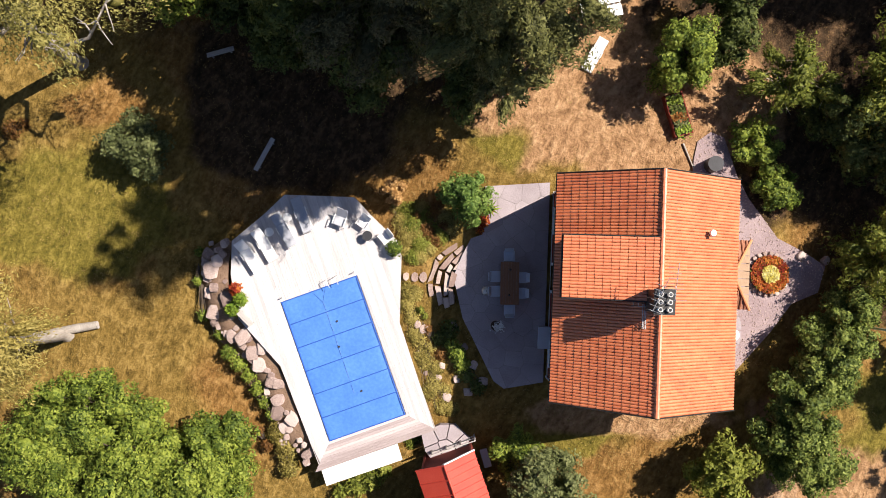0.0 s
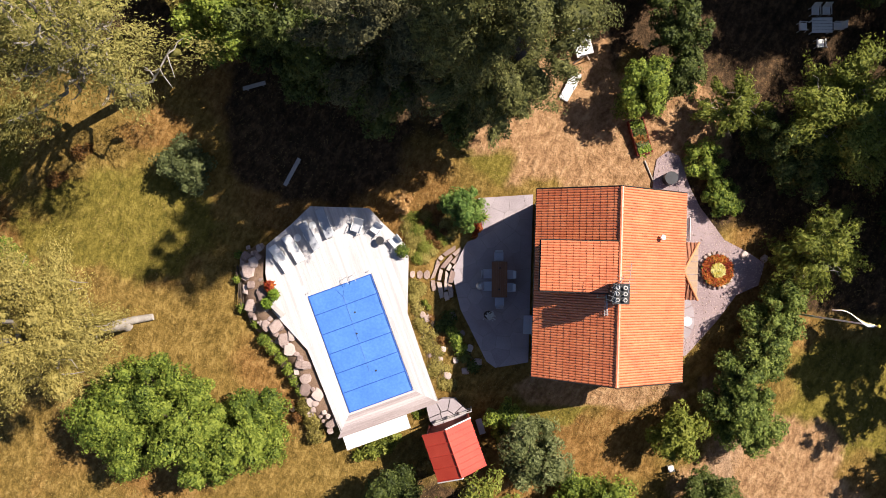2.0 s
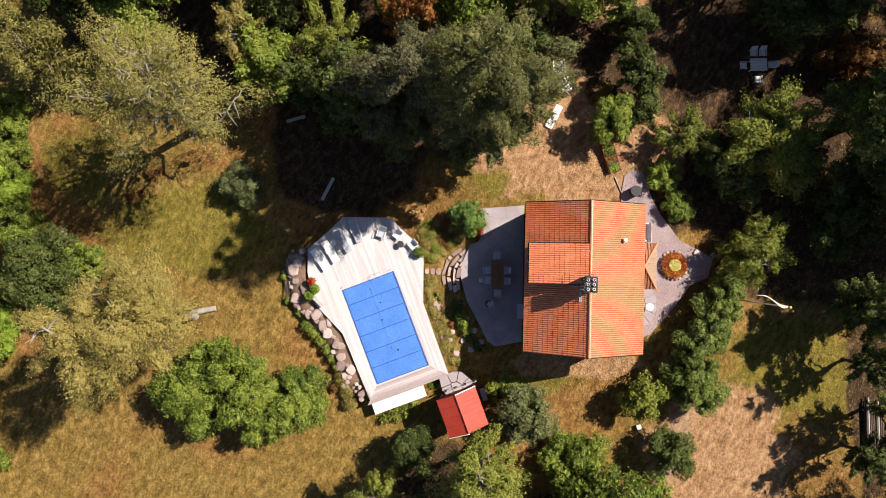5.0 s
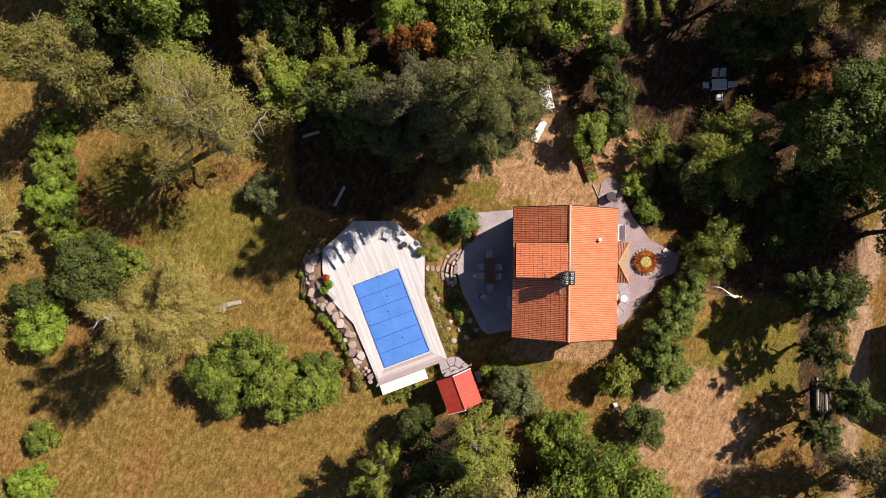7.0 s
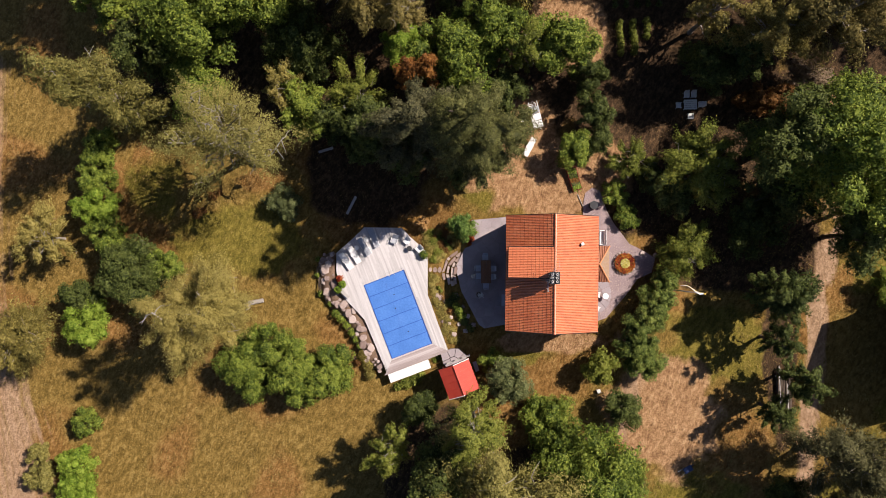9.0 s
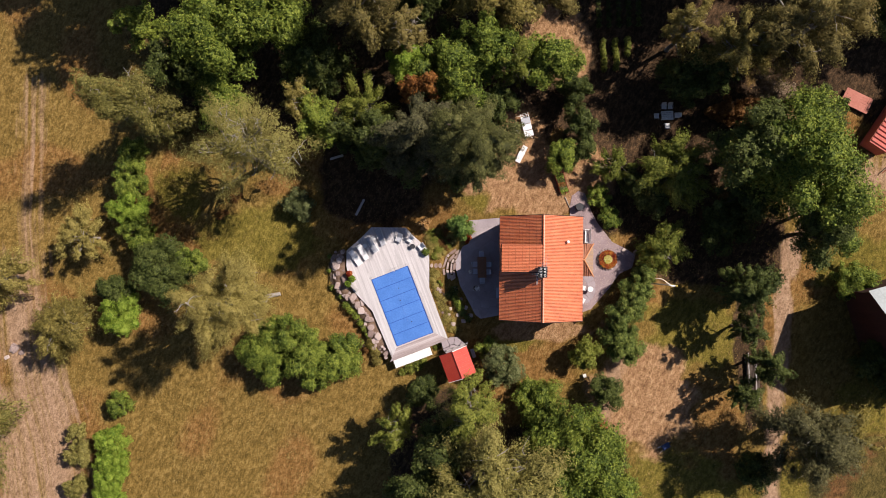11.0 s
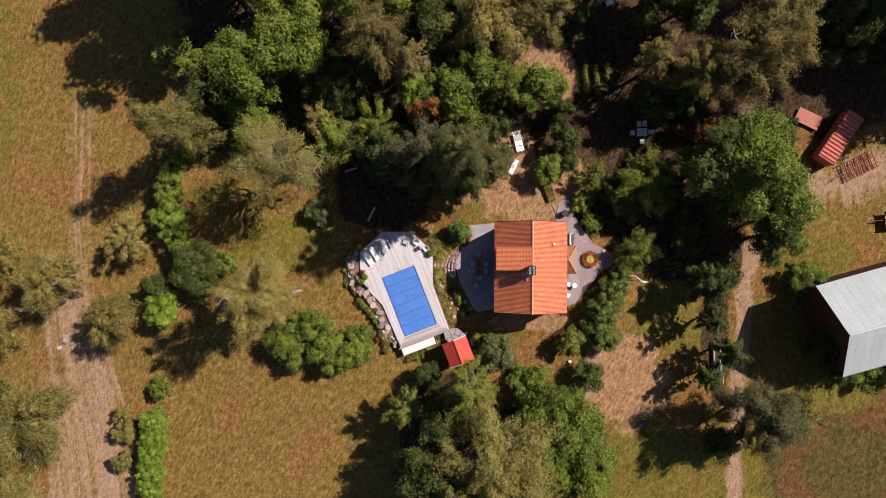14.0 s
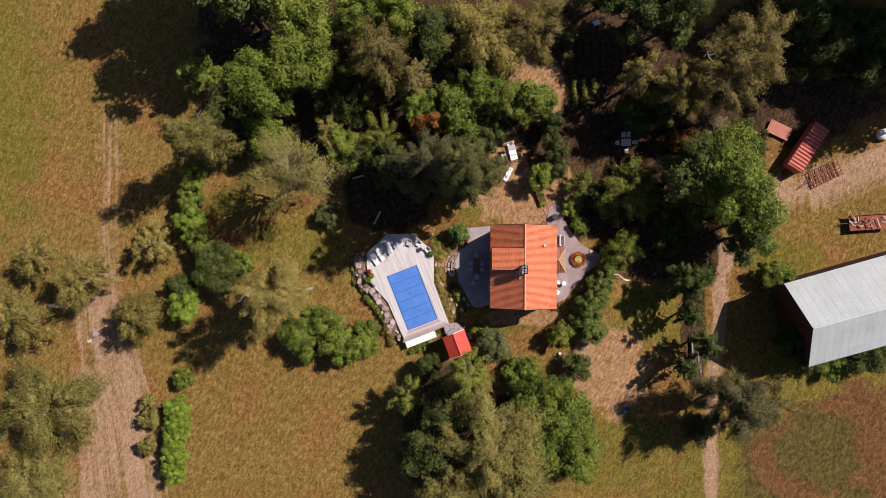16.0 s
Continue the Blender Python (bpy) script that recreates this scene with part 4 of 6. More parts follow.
BOARD = 0.145
u = min(p[0] for p in local)
umax = max(p[0] for p in local)
rng = random.Random(2)
vmin = min(p[1] for p in local)
while u < umax:
    u2 = min(u + BOARD - 0.005, umax)
    um = (u + u2) / 2
    a, b = crossings(u + 0.001), crossings(u2 - 0.001)
    if len(a) == len(b) and len(a) >= 2:
        for k in range(0, len(a), 2):
            lo1, hi1, lo2, hi2 = a[k], a[k + 1], b[k], b[k + 1]
            if abs(um) < PW / 2:
                if hi1 > PL / 2:
                    spans = [(PL / 2, hi1, PL / 2, hi2)]
                else:
                    spans = []
            else:
                m1, m2 = -PL / 2 - (abs(u) - PW / 2), -PL / 2 - (abs(u2) - PW / 2)
                spans = [(max(lo1, m1), hi1, max(lo2, m2), hi2)]
            for s in spans:
                # long runs are made of two or three boards, butted
                length = s[1] - s[0]
                if length < 0.15:
                    continue
                cuts = [0.0] + sorted(rng.uniform(0.25, 0.75) for _ in range(1 if length > 4 else 0)) + [1.0]
                for c0, c1 in zip(cuts, cuts[1:]):
                    z = rng.uniform(-0.003, 0.003)
                    g = 0.003
                    plank("board", [(u, s[0] + (s[1] - s[0]) * c0 + g), (u2, s[2] + (s[3] - s[2]) * c0 + g), (u2, s[2] + (s[3] - s[2]) * c1 - g), (u, s[0] + (s[1] - s[0]) * c1 - g)], -0.04 + z, z, deck, DECK_WOOD)
    u += BOARD
v = -PL / 2
while v - BOARD > vmin - 0.05:
    d1, d2 = -PL / 2 - v, -PL / 2 - v + BOARD - 0.005
    z = rng.uniform(-0.003, 0.003)
    w1, w2 = PW / 2 + d1, PW / 2 + d2
    quad = [(-w2, v - BOARD + 0.005), (w2, v - BOARD + 0.005), (w1, v), (-w1, v)]
    plank("board", quad, -0.04 + z, z, deck, DECK_END)
    v -= BOARD
# fascia boards round the rim
for i, (x1, y1) in enumerate(DECK):
    x2, y2 = DECK[(i + 1) % len(DECK)]
    L = math.hypot(x2 - x1, y2 - y1)
    m = Matrix.Translation(((x1 + x2) / 2, (y1 + y2) / 2, -0.1)) @ Matrix.Rotation(math.atan2(y2 - y1, x2 - x1), 4, "Z")
    ob = part("fascia", boxed(0, 0, 0, L, 0.03, 0.19), GREY_WOOD, deck)
    ob.matrix_basis = m
# posts under the rim
for i, (x1, y1) in enumerate(DECK):
    x2, y2 = DECK[(i + 1) % len(DECK)]
    for k in (0.25, 0.75):
        x, y = (x1 + (x2 - x1) * k) * 0.97 - 0.18, (y1 + (y2 - y1) * k) * 0.97 - 0.12
        g = gz(x, y)
        if g < -0.4:
            part("post", boxed(x, y, (g - 0.4) / 2 - 0.05, 0.12, 0.12, -g + 0.1), GREY_WOOD, deck)

# the cover: a sheet held up by cross ribs
cover = thing("pool_cover", deck_frame @ pose(0, 0, 0.012), "blue ribbed plastic cover drawn over the pool", "pool cover")
NX, NY = 24, 64
V, F = [], []
for j in range(NY + 1):
    for i in range(NX + 1):
        x, y = -PW / 2 + PW * i / NX, -PL / 2 + PL * j / NY
        seg = (y + PL / 2) / PL * 6
        sag = abs(math.sin(math.pi * seg))
        z = 0.045 - 0.03 * sag ** 0.6 + 0.018 * noise.noise(Vector((x * 1.1, y * 1.3, 2))) * sag
        V.append((x, y, z if 0 < i < NX else 0.0))
for j in range(NY):
    for i in range(NX):
        k = j * (NX + 1) + i
        F.append((k, k + 1, k + NX + 2, k + NX + 1))
raw("sheet", V, F, COVER, cover, True)
for k in range(7):
    y = -PL / 2 + PL * k / 6
    y = min(max(y, -PL / 2 + 0.03), PL / 2 - 0.03)
    part("rib", tubed((-PW / 2 + 0.03, y, 0.045), (PW / 2 - 0.03, y, 0.045), 0.028, n=8), COVER_RIB, cover)
for s in (-1, 1):
    part("edge_rail", boxed(s * (PW / 2 - 0.03), 0, 0.03, 0.07, PL, 0.05, bevel=0.01), COVER_RIB, cover)
# drain plugs and pull straps
for k, x in ((4, 0.35), (3, 0.0), (1, 0.35)):
    y = -PL / 2 + PL * (k + 0.5) / 6
    part("drain_plug", tubed((x, y, 0.01), (x, y, 0.06), 0.06, n=10), BLACK, cover)
for a, b in (((-0.5, PL / 2 + 0.1), (0, PL / 2 - 0.75)), ((0.45, PL / 2 + 0.1), (0, PL / 2 - 0.75)), ((0, PL / 2 - 0.75), (-0.05, -PL / 2 + 2.0))):
    part("strap", tubed((*a, 0.055), (*b, 0.05), 0.008, n=6), COVER, cover)

# white boarded landing below the deck
landing = thing("landing", pose(0, 0, 0), "white-painted boards along the lower end of the deck", "landing")
A, B_, C_, D_ = Vector((-7.27, -11.16)), Vector((-3.2, -9.72)), Vector((-2.93, -10.58)), Vector((-7.0, -12.0))
for k in range(6):
    p, q = k / 6, (k + 1) / 6 - 0.012
    quad = [A.lerp(D_, p), B_.lerp(C_, p), B_.lerp(C_, q), A.lerp(D_, q)]
    part("board", prism([tuple(w) for w in quad], -0.32, -0.16), WHITE, landing)
for t_ in (0.1, 0.5, 0.9):
    p = A.lerp(B_, t_).lerp(D_.lerp(C_, t_), 0.5)
    part("post", boxed(p.x, p.y, -0.85, 0.1, 0.1, 1.2), WHITE, landing)

# ---- patio of flagstones ----
PATIO = [(1.5, 4.1), (5.0, 4.3), (4.6, -6.4), (2.5, -6.75), (1.94, -6.34), (1.0, -4.4), (0.3, -3.0), (0.05, -1.9), (-0.2, -0.75), (0.25, 0.35), (0.75, 1.3), (1.35, 1.5), (1.6, 2.6)]
patio = tagged(part("patio", prism(PATIO, -0.8, -0.13), JOINT), "flagstone patio beside the house", "patio", kind="structure")
rng = random.Random(11)
seeds = []
while len(seeds) < 90:
    x, y = rng.uniform(-0.6, 5.2), rng.uniform(-7, 4.6)
    if inside(PATIO, x, y) and all((x - a) ** 2 + (y - b) ** 2 > 0.55 for a, b in seeds):
        seeds.append((x, y))
    elif rng.random() < 0.0004:
        break


def cells(seeds, outline, gap):
    for i, (x, y) in enumerate(seeds):
        poly = list(outline)
        for j, (a, b) in enumerate(seeds):
            if i != j and (a - x) ** 2 + (b - y) ** 2 < 16:
                d = math.hypot(a - x, b - y)
                nx, ny = (a - x) / d, (b - y) / d
                poly = clip(poly, x + nx * (d / 2 - gap), y + ny * (d / 2 - gap), nx, ny)
                if len(poly) < 3:
                    break
        if len(poly) >= 3:
            yield poly


for poly in cells(seeds, PATIO, 0.006):
    z = rng.uniform(-0.008, 0.008)
    part("flagstone", prism(poly, -0.16, -0.115 + z, 0.008), FLAG, patio)

# ---- red shed ----
shed = thing("garden_shed", pose(-0.12, -11.35, -1.0, 0, 0, 19.0), "small garden shed with a bright red sheet-metal roof", "shed")
SW, SL, SE, SR = 1.55, 1.5, 3.7, 4.7
for s in (-1, 1):
    part("wall", wall_slab([(-SL + 0.2, -0.6), (SL - 0.2, -0.6), (SL - 0.2, SE - 0.1), (-SL + 0.2, SE - 0.1)], "x", s * (SW - 0.2) - (0.1 if s > 0 else 0), 0.1), RED_WOOD, shed)
    part("wall", wall_slab([(-SW + 0.2, -0.6), (SW - 0.2, -0.6), (SW - 0.2, SE - 0.1), (0, SR - 0.1), (-SW + 0.2, SE - 0.1)], "y", s * (SL - 0.3) - (0.1 if s > 0 else 0), 0.1), RED_WOOD, shed)
sp = math.atan2(SR - SE, SW)
sl = math.hypot(SR - SE, SW)
for s in (-1, 1):
    place = Matrix.Translation((0, 0, SR)) @ Matrix.Rotation(math.pi if s < 0 else 0, 4, "Z") @ Matrix.Rotation(sp, 4, "Y")
    roof = part("roof", boxed(sl / 2, 0, -0.02, sl, 2 * SL, 0.04), RED_METAL, shed)
    roof.matrix_basis = place
    for k in range(9 if s > 0 else 5):
        n_ = 8 if s > 0 else 4
        ob = part("seam", boxed(sl / 2, -SL + 0.05 + k * (2 * SL - 0.1) / n_, 0.025, sl, 0.05, 0.07), RED_METAL, shed)
        ob.matrix_basis = place
    ob = part("barge_board", boxed(sl / 2, SL + 0.03, -0.02, sl + 0.03, 0.06, 0.16), WHITE, shed)
    ob.matrix_basis = place
part("ridge_cap", tubed((0, -SL, SR + 0.01), (0, SL, SR + 0.01), 0.06, n=8), RED_METAL, shed)

# ---- barn ----
barn = thing("barn", pose(0, 0, 0), "large timber barn with a pale grey sheet roof", "barn")
bdir = Vector((12.9, 3.25)).normalized()
bn = Vector((-bdir.y, bdir.x))
origin = Vector((43.15, -9.86))
BL = 30.0
half = 5.5


def bpt(a, b, z):
    p = origin + bdir * a + bn * b
    return (p.x, p.y, z)


BE, BR = 5.7, 11.0
for s in (-1, 1):
    for k in range(30):
        a0, a1 = k, k + 0.985
        bm = bmesh.new()
        vs = [bm.verts.new(bpt(a0, 0, BR)), bm.verts.new(bpt(a1, 0, BR)), bm.verts.new(bpt(a1, s * half, BE)), bm.verts.new(bpt(a0, s * half, BE))]
        lo = [bm.verts.new((v.co.x, v.co.y, v.co.z - 0.06)) for v in vs]
        bm.faces.new(vs)
        bm.faces.new(lo[::-1])
        for i in range(4):
            bm.faces.new((vs[i], lo[i], lo[(i + 1) % 4], vs[(i + 1) % 4]))
        bmesh.ops.recalc_face_normals(bm, faces=bm.faces)
        part("roof_sheet", bm, BARN_ROOF, barn)
    c = bpt(BL / 2, s * (half - 0.45), (BE - 1.6) / 2)
    part("wall", boxed(*c, BL - 0.8, 0.16, BE + 1.8, rot=Matrix.Rotation(math.atan2(bdir.y, bdir.x), 4, "Z")), BARN_WOOD_SHADED, barn)
for a0 in (0.4, BL - 0.5):
    bm = bmesh.new()
    out = [(-half + 0.5, -1.8), (half - 0.5, -1.8), (half - 0.5, BE + 0.2), (0, BR - 0.15), (-half + 0.5, BE + 0.2)]
    fa = [bm.verts.new(bpt(a0, b, z)) for b, z in out]
    fb = [bm.verts.new(bpt(a0 + 0.15, b, z)) for b, z in out]
    bm.faces.new(fa)
    bm.faces.new(fb[::-1])
    for i in range(5):
        bm.faces.new((fa[i], fb[i], fb[(i + 1) % 5], fa[(i + 1) % 5]))
    bmesh.ops.recalc_face_normals(bm, faces=bm.faces)
    part("gable_wall", bm, BARN_WOOD_SHADED, barn)
part("ridge_cap", tubed(bpt(0, 0, BR + 0.03), bpt(BL, 0, BR + 0.03), 0.13, n=8), BARN_ROOF, barn)

# ---- house details ----
# chimney with six pots
chimney = new("chimney")
chimney.parent = house
CX, CY = -0.18, -0.33
part("chimney_body", boxed(CX, CY, RIDGE + 0.15, 0.78, 0.95, 2.5, bevel=0.01), DARK_METAL, chimney)
part("cap", boxed(CX, CY, RIDGE + 1.43, 0.9, 1.08, 0.08, bevel=0.015), DARK_METAL, chimney)
for i in (-1, 1):
    for j in (-1, 0, 1):
        part("pot", tubed((CX + i * 0.2, CY + j * 0.32, RIDGE + 1.46), (CX + i * 0.2, CY + j * 0.32, RIDGE + 1.66), 0.12, 0.1, 14), PLASTER, chimney)
        part("flue", tubed((CX + i * 0.2, CY + j * 0.32, RIDGE + 1.655), (CX + i * 0.2, CY + j * 0.32, RIDGE + 1.668), 0.07, n=12), BLACK, chimney)
# roof ladder and step rail on the west slope
ladder = new("roof_ladder")
ladder.parent = house
ladder.matrix_basis = roof_pose(-1)
for yy in (0.25, 0.62):
    part("rail", tubed((0.1, yy, 0.14), (1.3, yy, 0.14), 0.018, n=6), STEEL, ladder)
for k in range(5):
    part("rung", tubed((0.2 + k * 0.25, 0.25, 0.14), (0.2 + k * 0.25, 0.62, 0.14), 0.014, n=6), STEEL, ladder)
walkway = new("roof_walkway")
walkway.parent = house
for k in range(3):
    part("grating_bar", boxed(-0.55 - k * 0.07, -1.05, RIDGE - 0.32, 0.03, 1.1, 0.03), STEEL, walkway)
for yy in (-1.5, -0.6):
    part("bracket", tubed((-0.9, yy, RIDGE - 0.75), (-0.5, yy, RIDGE - 0.3), 0.016, n=6), STEEL, walkway)
# aerials
for ax, ay, hh, turn in ((0.05, 0.32, 2.6, 8), (-0.55, -0.2, 2.2, -12)):
    aerial = new("aerial")
    aerial.parent = house
    aerial.matrix_basis = pose(ax, ay, RIDGE - 0.3, 0, 0, turn)
    part("mast", tubed((0, 0, 0), (0, 0, hh), 0.024, n=8), STEEL, aerial)
    part("boom", tubed((-0.1, -0.55, hh - 0.05), (0.25, 0.95, hh - 0.05), 0.014, n=6), STEEL, aerial)
    for k in range(7):
        y = -0.5 + k * 0.22
        part("element", tubed((-0.32 + k * 0.02, y, hh - 0.03), (0.38 - k * 0.02, y - 0.08, hh - 0.03), 0.008, n=5), STEEL, aerial)
for px_, py_ in (((-0.7, 0.35)), ((-0.72, -1.6)), ((0.35, 0.4))):
    part("stay_wire", tubed((px_, py_, RIDGE - 0.4), (CX, CY, RIDGE + 1.9), 0.008, n=5), STEEL, house)
# vent cowl on the east slope
vent = new("roof_vent")
vent.parent = house
vent.matrix_basis = pose(2.6, 2.75, RIDGE - 2.6 * math.tan(PITCH), 0, 0, 0)
part("pipe", tubed((0, 0, -0.1), (0, 0, 0.45), 0.1, n=12), WHITE, vent)
part("cowl", tubed((0, 0, 0.42), (0, 0, 0.56), 0.17, 0.13, 12), WHITE, vent)
# downpipes and windows
for sx in (-1, 1):
    for sy in (-1, 1):
        part("downpipe", tubed((sx * (WX + 0.08), sy * (WY - 0.1), -0.1), (sx * (WX + 0.08), sy * (WY - 0.1), EAVE - 0.1), 0.045, n=8), WHITE, house)


def window(parent, cx, cy, cz, w, h, axis):
    win = new("window")
    win.parent = parent
    win.matrix_basis = pose(cx, cy, cz, 0, 0, 0 if axis == "x" else 90)
    part("window_frame", boxed(0, 0, 0, 0.06, w + 0.2, h + 0.2, bevel=0.01), WHITE, win)
    s = 1 if axis != "x" or cx > 0 else -1
    if axis == "y":
        s = 1 if cy < 0 else -1
        s = -s
    for k in (-1, 1):
        part("pane", boxed(s * 0.03, k * w / 4, 0, 0.02, w / 2 - 0.06, h), GLASS, win)
    part("window_sill", boxed(s * 0.06, 0, -h / 2 - 0.13, 0.12, w + 0.24, 0.04), WHITE, win)


for yy in (-3.6, 3.4):
    window(house, WX + 0.01, yy, 1.6, 1.2, 1.2, "x")
    window(house, -WX - 0.01, yy, 1.6, 1.2, 1.2, "x")
for xx in (-1.8, 1.8):
    window(house, xx, WY + 0.01, 1.7, 1.1, 1.2, "y")
    window(house, xx, -WY - 0.01, 1.7, 1.1, 1.2, "y")
window(house, 0, WY + 0.01, 5.2, 1.1, 1.2, "y")
window(house, 0, -WY - 0.01, 5.2, 1.1, 1.2, "y")
terrace_door = new("terrace_door")
terrace_door.parent = house
part("leaf", boxed(-WX - 0.02, 0.4, 1.1, 0.06, 1.6, 2.1, bevel=0.01), WHITE, terrace_door)
part("pane", boxed(-WX - 0.06, 0.4, 1.2, 0.02, 1.3, 1.6), GLASS, terrace_door)
part("handle", boxed(-WX - 0.08, -0.3, 1.05, 0.03, 0.03, 0.14), STEEL, terrace_door)

# entrance porch with a small hipped tile roof
porch = thing("porch", pose(HX + 4.2, HY + 0.78, 0, 0, 0, HTURN), "entrance porch with a small hipped clay-tile roof", "porch")
PE, PR, PD, PH = 2.75, 3.55, 1.55, 1.72
for sy in (-1, 1):
    for k in range(9):
        w0, w1 = -0.55 + k * (PD + 0.55) / 9, -0.55 + (k + 1) * (PD + 0.55) / 9 - 0.02
        hipx = PD - 1.05
        def ridge_at(x):
            return (0.0, PR) if x <= hipx else ((x - hipx) / 1.05 * PH, PR - (x - hipx) / 1.05 * (PR - PE))
        (y0, z0_), (y1, z1_) = ridge_at(w0), ridge_at(w1)
        V = [(w0, sy * y0, z0_), (w1, sy * y1, z1_), (w1, sy * PH, PE), (w0, sy * PH, PE)]
        V = [(a, b_, c_ + 0.03) for a, b_, c_ in V] + [(a, b_, c_ - 0.03) for a, b_, c_ in V]
        raw("roof_strip", V, [(0, 1, 2, 3), (7, 6, 5, 4), (0, 4, 5, 1), (1, 5, 6, 2), (2, 6, 7, 3), (3, 7, 4, 0)], PORCH_TILE, porch)
        a_, b2 = Vector((w0 + 0.02, sy * y0, z0_ + 0.05)), Vector((w0 + 0.02, sy * PH, PE + 0.05))
        part("roll", tubed(a_, b2, 0.05, n=6), PORCH_TILE, porch)
    part("hip_tile", tubed((PD - 1.05, 0, PR + 0.06), (PD + 0.02, sy * (PH + 0.02), PE + 0.06), 0.075, n=8), TILE_LIGHT, porch)
for k in range(9):
    y0, y1 = -PH + k * 2 * PH / 9 + 0.015, -PH + (k + 1) * 2 * PH / 9 - 0.015
    f0, f1 = 1 - abs(y0) / PH, 1 - abs(y1) / PH
    V = [(PD - 1.05 * f0, y0, PE + (PR - PE) * f0), (PD - 1.05 * f1, y1, PE + (PR - PE) * f1), (PD, y1, PE), (PD, y0, PE)]
    V = [(a, b_, c_ + 0.02) for a, b_, c_ in V] + [(a, b_, c_ - 0.04) for a, b_, c_ in V]
    raw("roof_strip", V, [(0, 1, 2, 3), (7, 6, 5, 4), (0, 4, 5, 1), (1, 5, 6, 2), (2, 6, 7, 3), (3, 7, 4, 0)], MOSSY, porch)
part("ridge_tile", tubed((-0.4, 0, PR + 0.06), (PD - 1.05, 0, PR + 0.06), 0.08, n=8), TILE_LIGHT, porch)
for sy in (-1, 1):
    part("post", boxed(PD - 0.2, sy * (PH - 0.25), 1.2, 0.12, 0.12, 3.1, bevel=0.01), WHITE, porch)
part("floor_slab", boxed(0.55, 0, -0.2, 1.9, 3.0, 0.35), FLAG, porch)
front_door = new("front_door")
front_door.parent = porch
part("leaf", boxed(-0.36, 0, 1.05, 0.05, 0.95, 2.05, bevel=0.01), WHITE, front_door)
part("handle", boxed(-0.31, -0.36, 1.0, 0.05, 0.03, 0.14), STEEL, front_door)

# ---- gravel court on the entrance side ----
COURT = [(12.6, 4.6), (12.7, 5.6), (12.9, 6.5), (13.6, 7.0), (14.3, 6.7), (15.0, 4.6), (15.6, 3.4), (17.1, 1.3), (18.6, 0.5), (19.6, -0.2), (19.2, -1.6), (17.8, -2.2), (16.6, -3.8), (14.6, -6.0), (12.8, -6.6), (12.5, -6.3)]
court = tagged(part("court", prism(COURT, -0.9, -0.17), GRAVEL), "pale pinkish gravel court in front of the entrance", "gravel court", kind="structure")
rng = random.Random(21)
V, F = [], []
while len(V) < 6 * 2600:
    x, y = rng.uniform(12.4, 19.6), rng.uniform(-6.6, 7.0)
    if inside(COURT, x, y):
        s = rng.uniform(0.02, 0.055)
        b0 = len(V)
        V += [(x - s, y, -0.172), (x, y - s, -0.172), (x + s, y, -0.172), (x, y + s, -0.172), (x, y, -0.172 + s), (x, y, -0.2)]
        F += [(b0, b0 + 1, b0 + 4), (b0 + 1, b0 + 2, b0 + 4), (b0 + 2, b0 + 3, b0 + 4), (b0 + 3, b0, b0 + 4)]
ob = raw("gravel_stones", V, F, STONE)
tagged(ob, "loose pale stones scattered over the gravel court", "gravel", kind="stuff")
# half-round flagged area below the porch
for k in range(7):
    w0, w1 = -math.pi / 2 + k * 0.42 - 0.1, -math.pi / 2 + (k + 1) * 0.42 - 0.13
    pts = [(13.4 + math.cos(w) * r_, -3.6 + math.sin(w) * r_ * 1.1) for r_, w in ((0.9, w0), (1.75, w0), (1.78, (w0 + w1) / 2), (1.75, w1), (0.9, w1))]
    part("flagstone", prism(pts, -0.2, -0.13, 0.02), FLAG, court)


def leaf_patch(name, label, spots, kind, size, dens, seed_, category="flowers"):
    """Low planting: many small leaves over a few flat mounds (x, y, z, radius, height)."""
    r_ = np.random.default_rng(seed_)
    P, N = [], []
    cx, cy, cz = spots[0][:3]
    for x, y, z, rr, hh in spots:
        n = int(dens * rr * rr * 3.2)
        d = r_.normal(0, 1, (n, 3))
        d[:, 2] = np.abs(d[:, 2]) + 0.05
        d /= np.linalg.norm(d, axis=1)[:, None]
        k = (0.55 + 0.5 * r_.random((n, 1)))
        P.append(np.array([x - cx, y - cy, z - cz]) + d * k * np.array([rr, rr, hh]))
        N.append(d)
    P, N = np.concatenate(P), np.concatenate(N)
    root = thing(name, pose(cx, cy, cz), label, category)
    ob = new("foliage", leaves("foliage", P, N, size, r_, LEAF[kind], 1.6))
    ob.parent = root
    verts, faces = [], []
    for p in P[:: max(1, len(P) // 40)]:
        limb(verts, faces, [(p[0] * 0.5, p[1] * 0.5, 0.0), (p[0] * 0.8, p[1] * 0.8, p[2] * 0.6), tuple(p)], [0.02, 0.014, 0.006], 4)
    raw("stems", verts, faces, BARK, root)
    return root


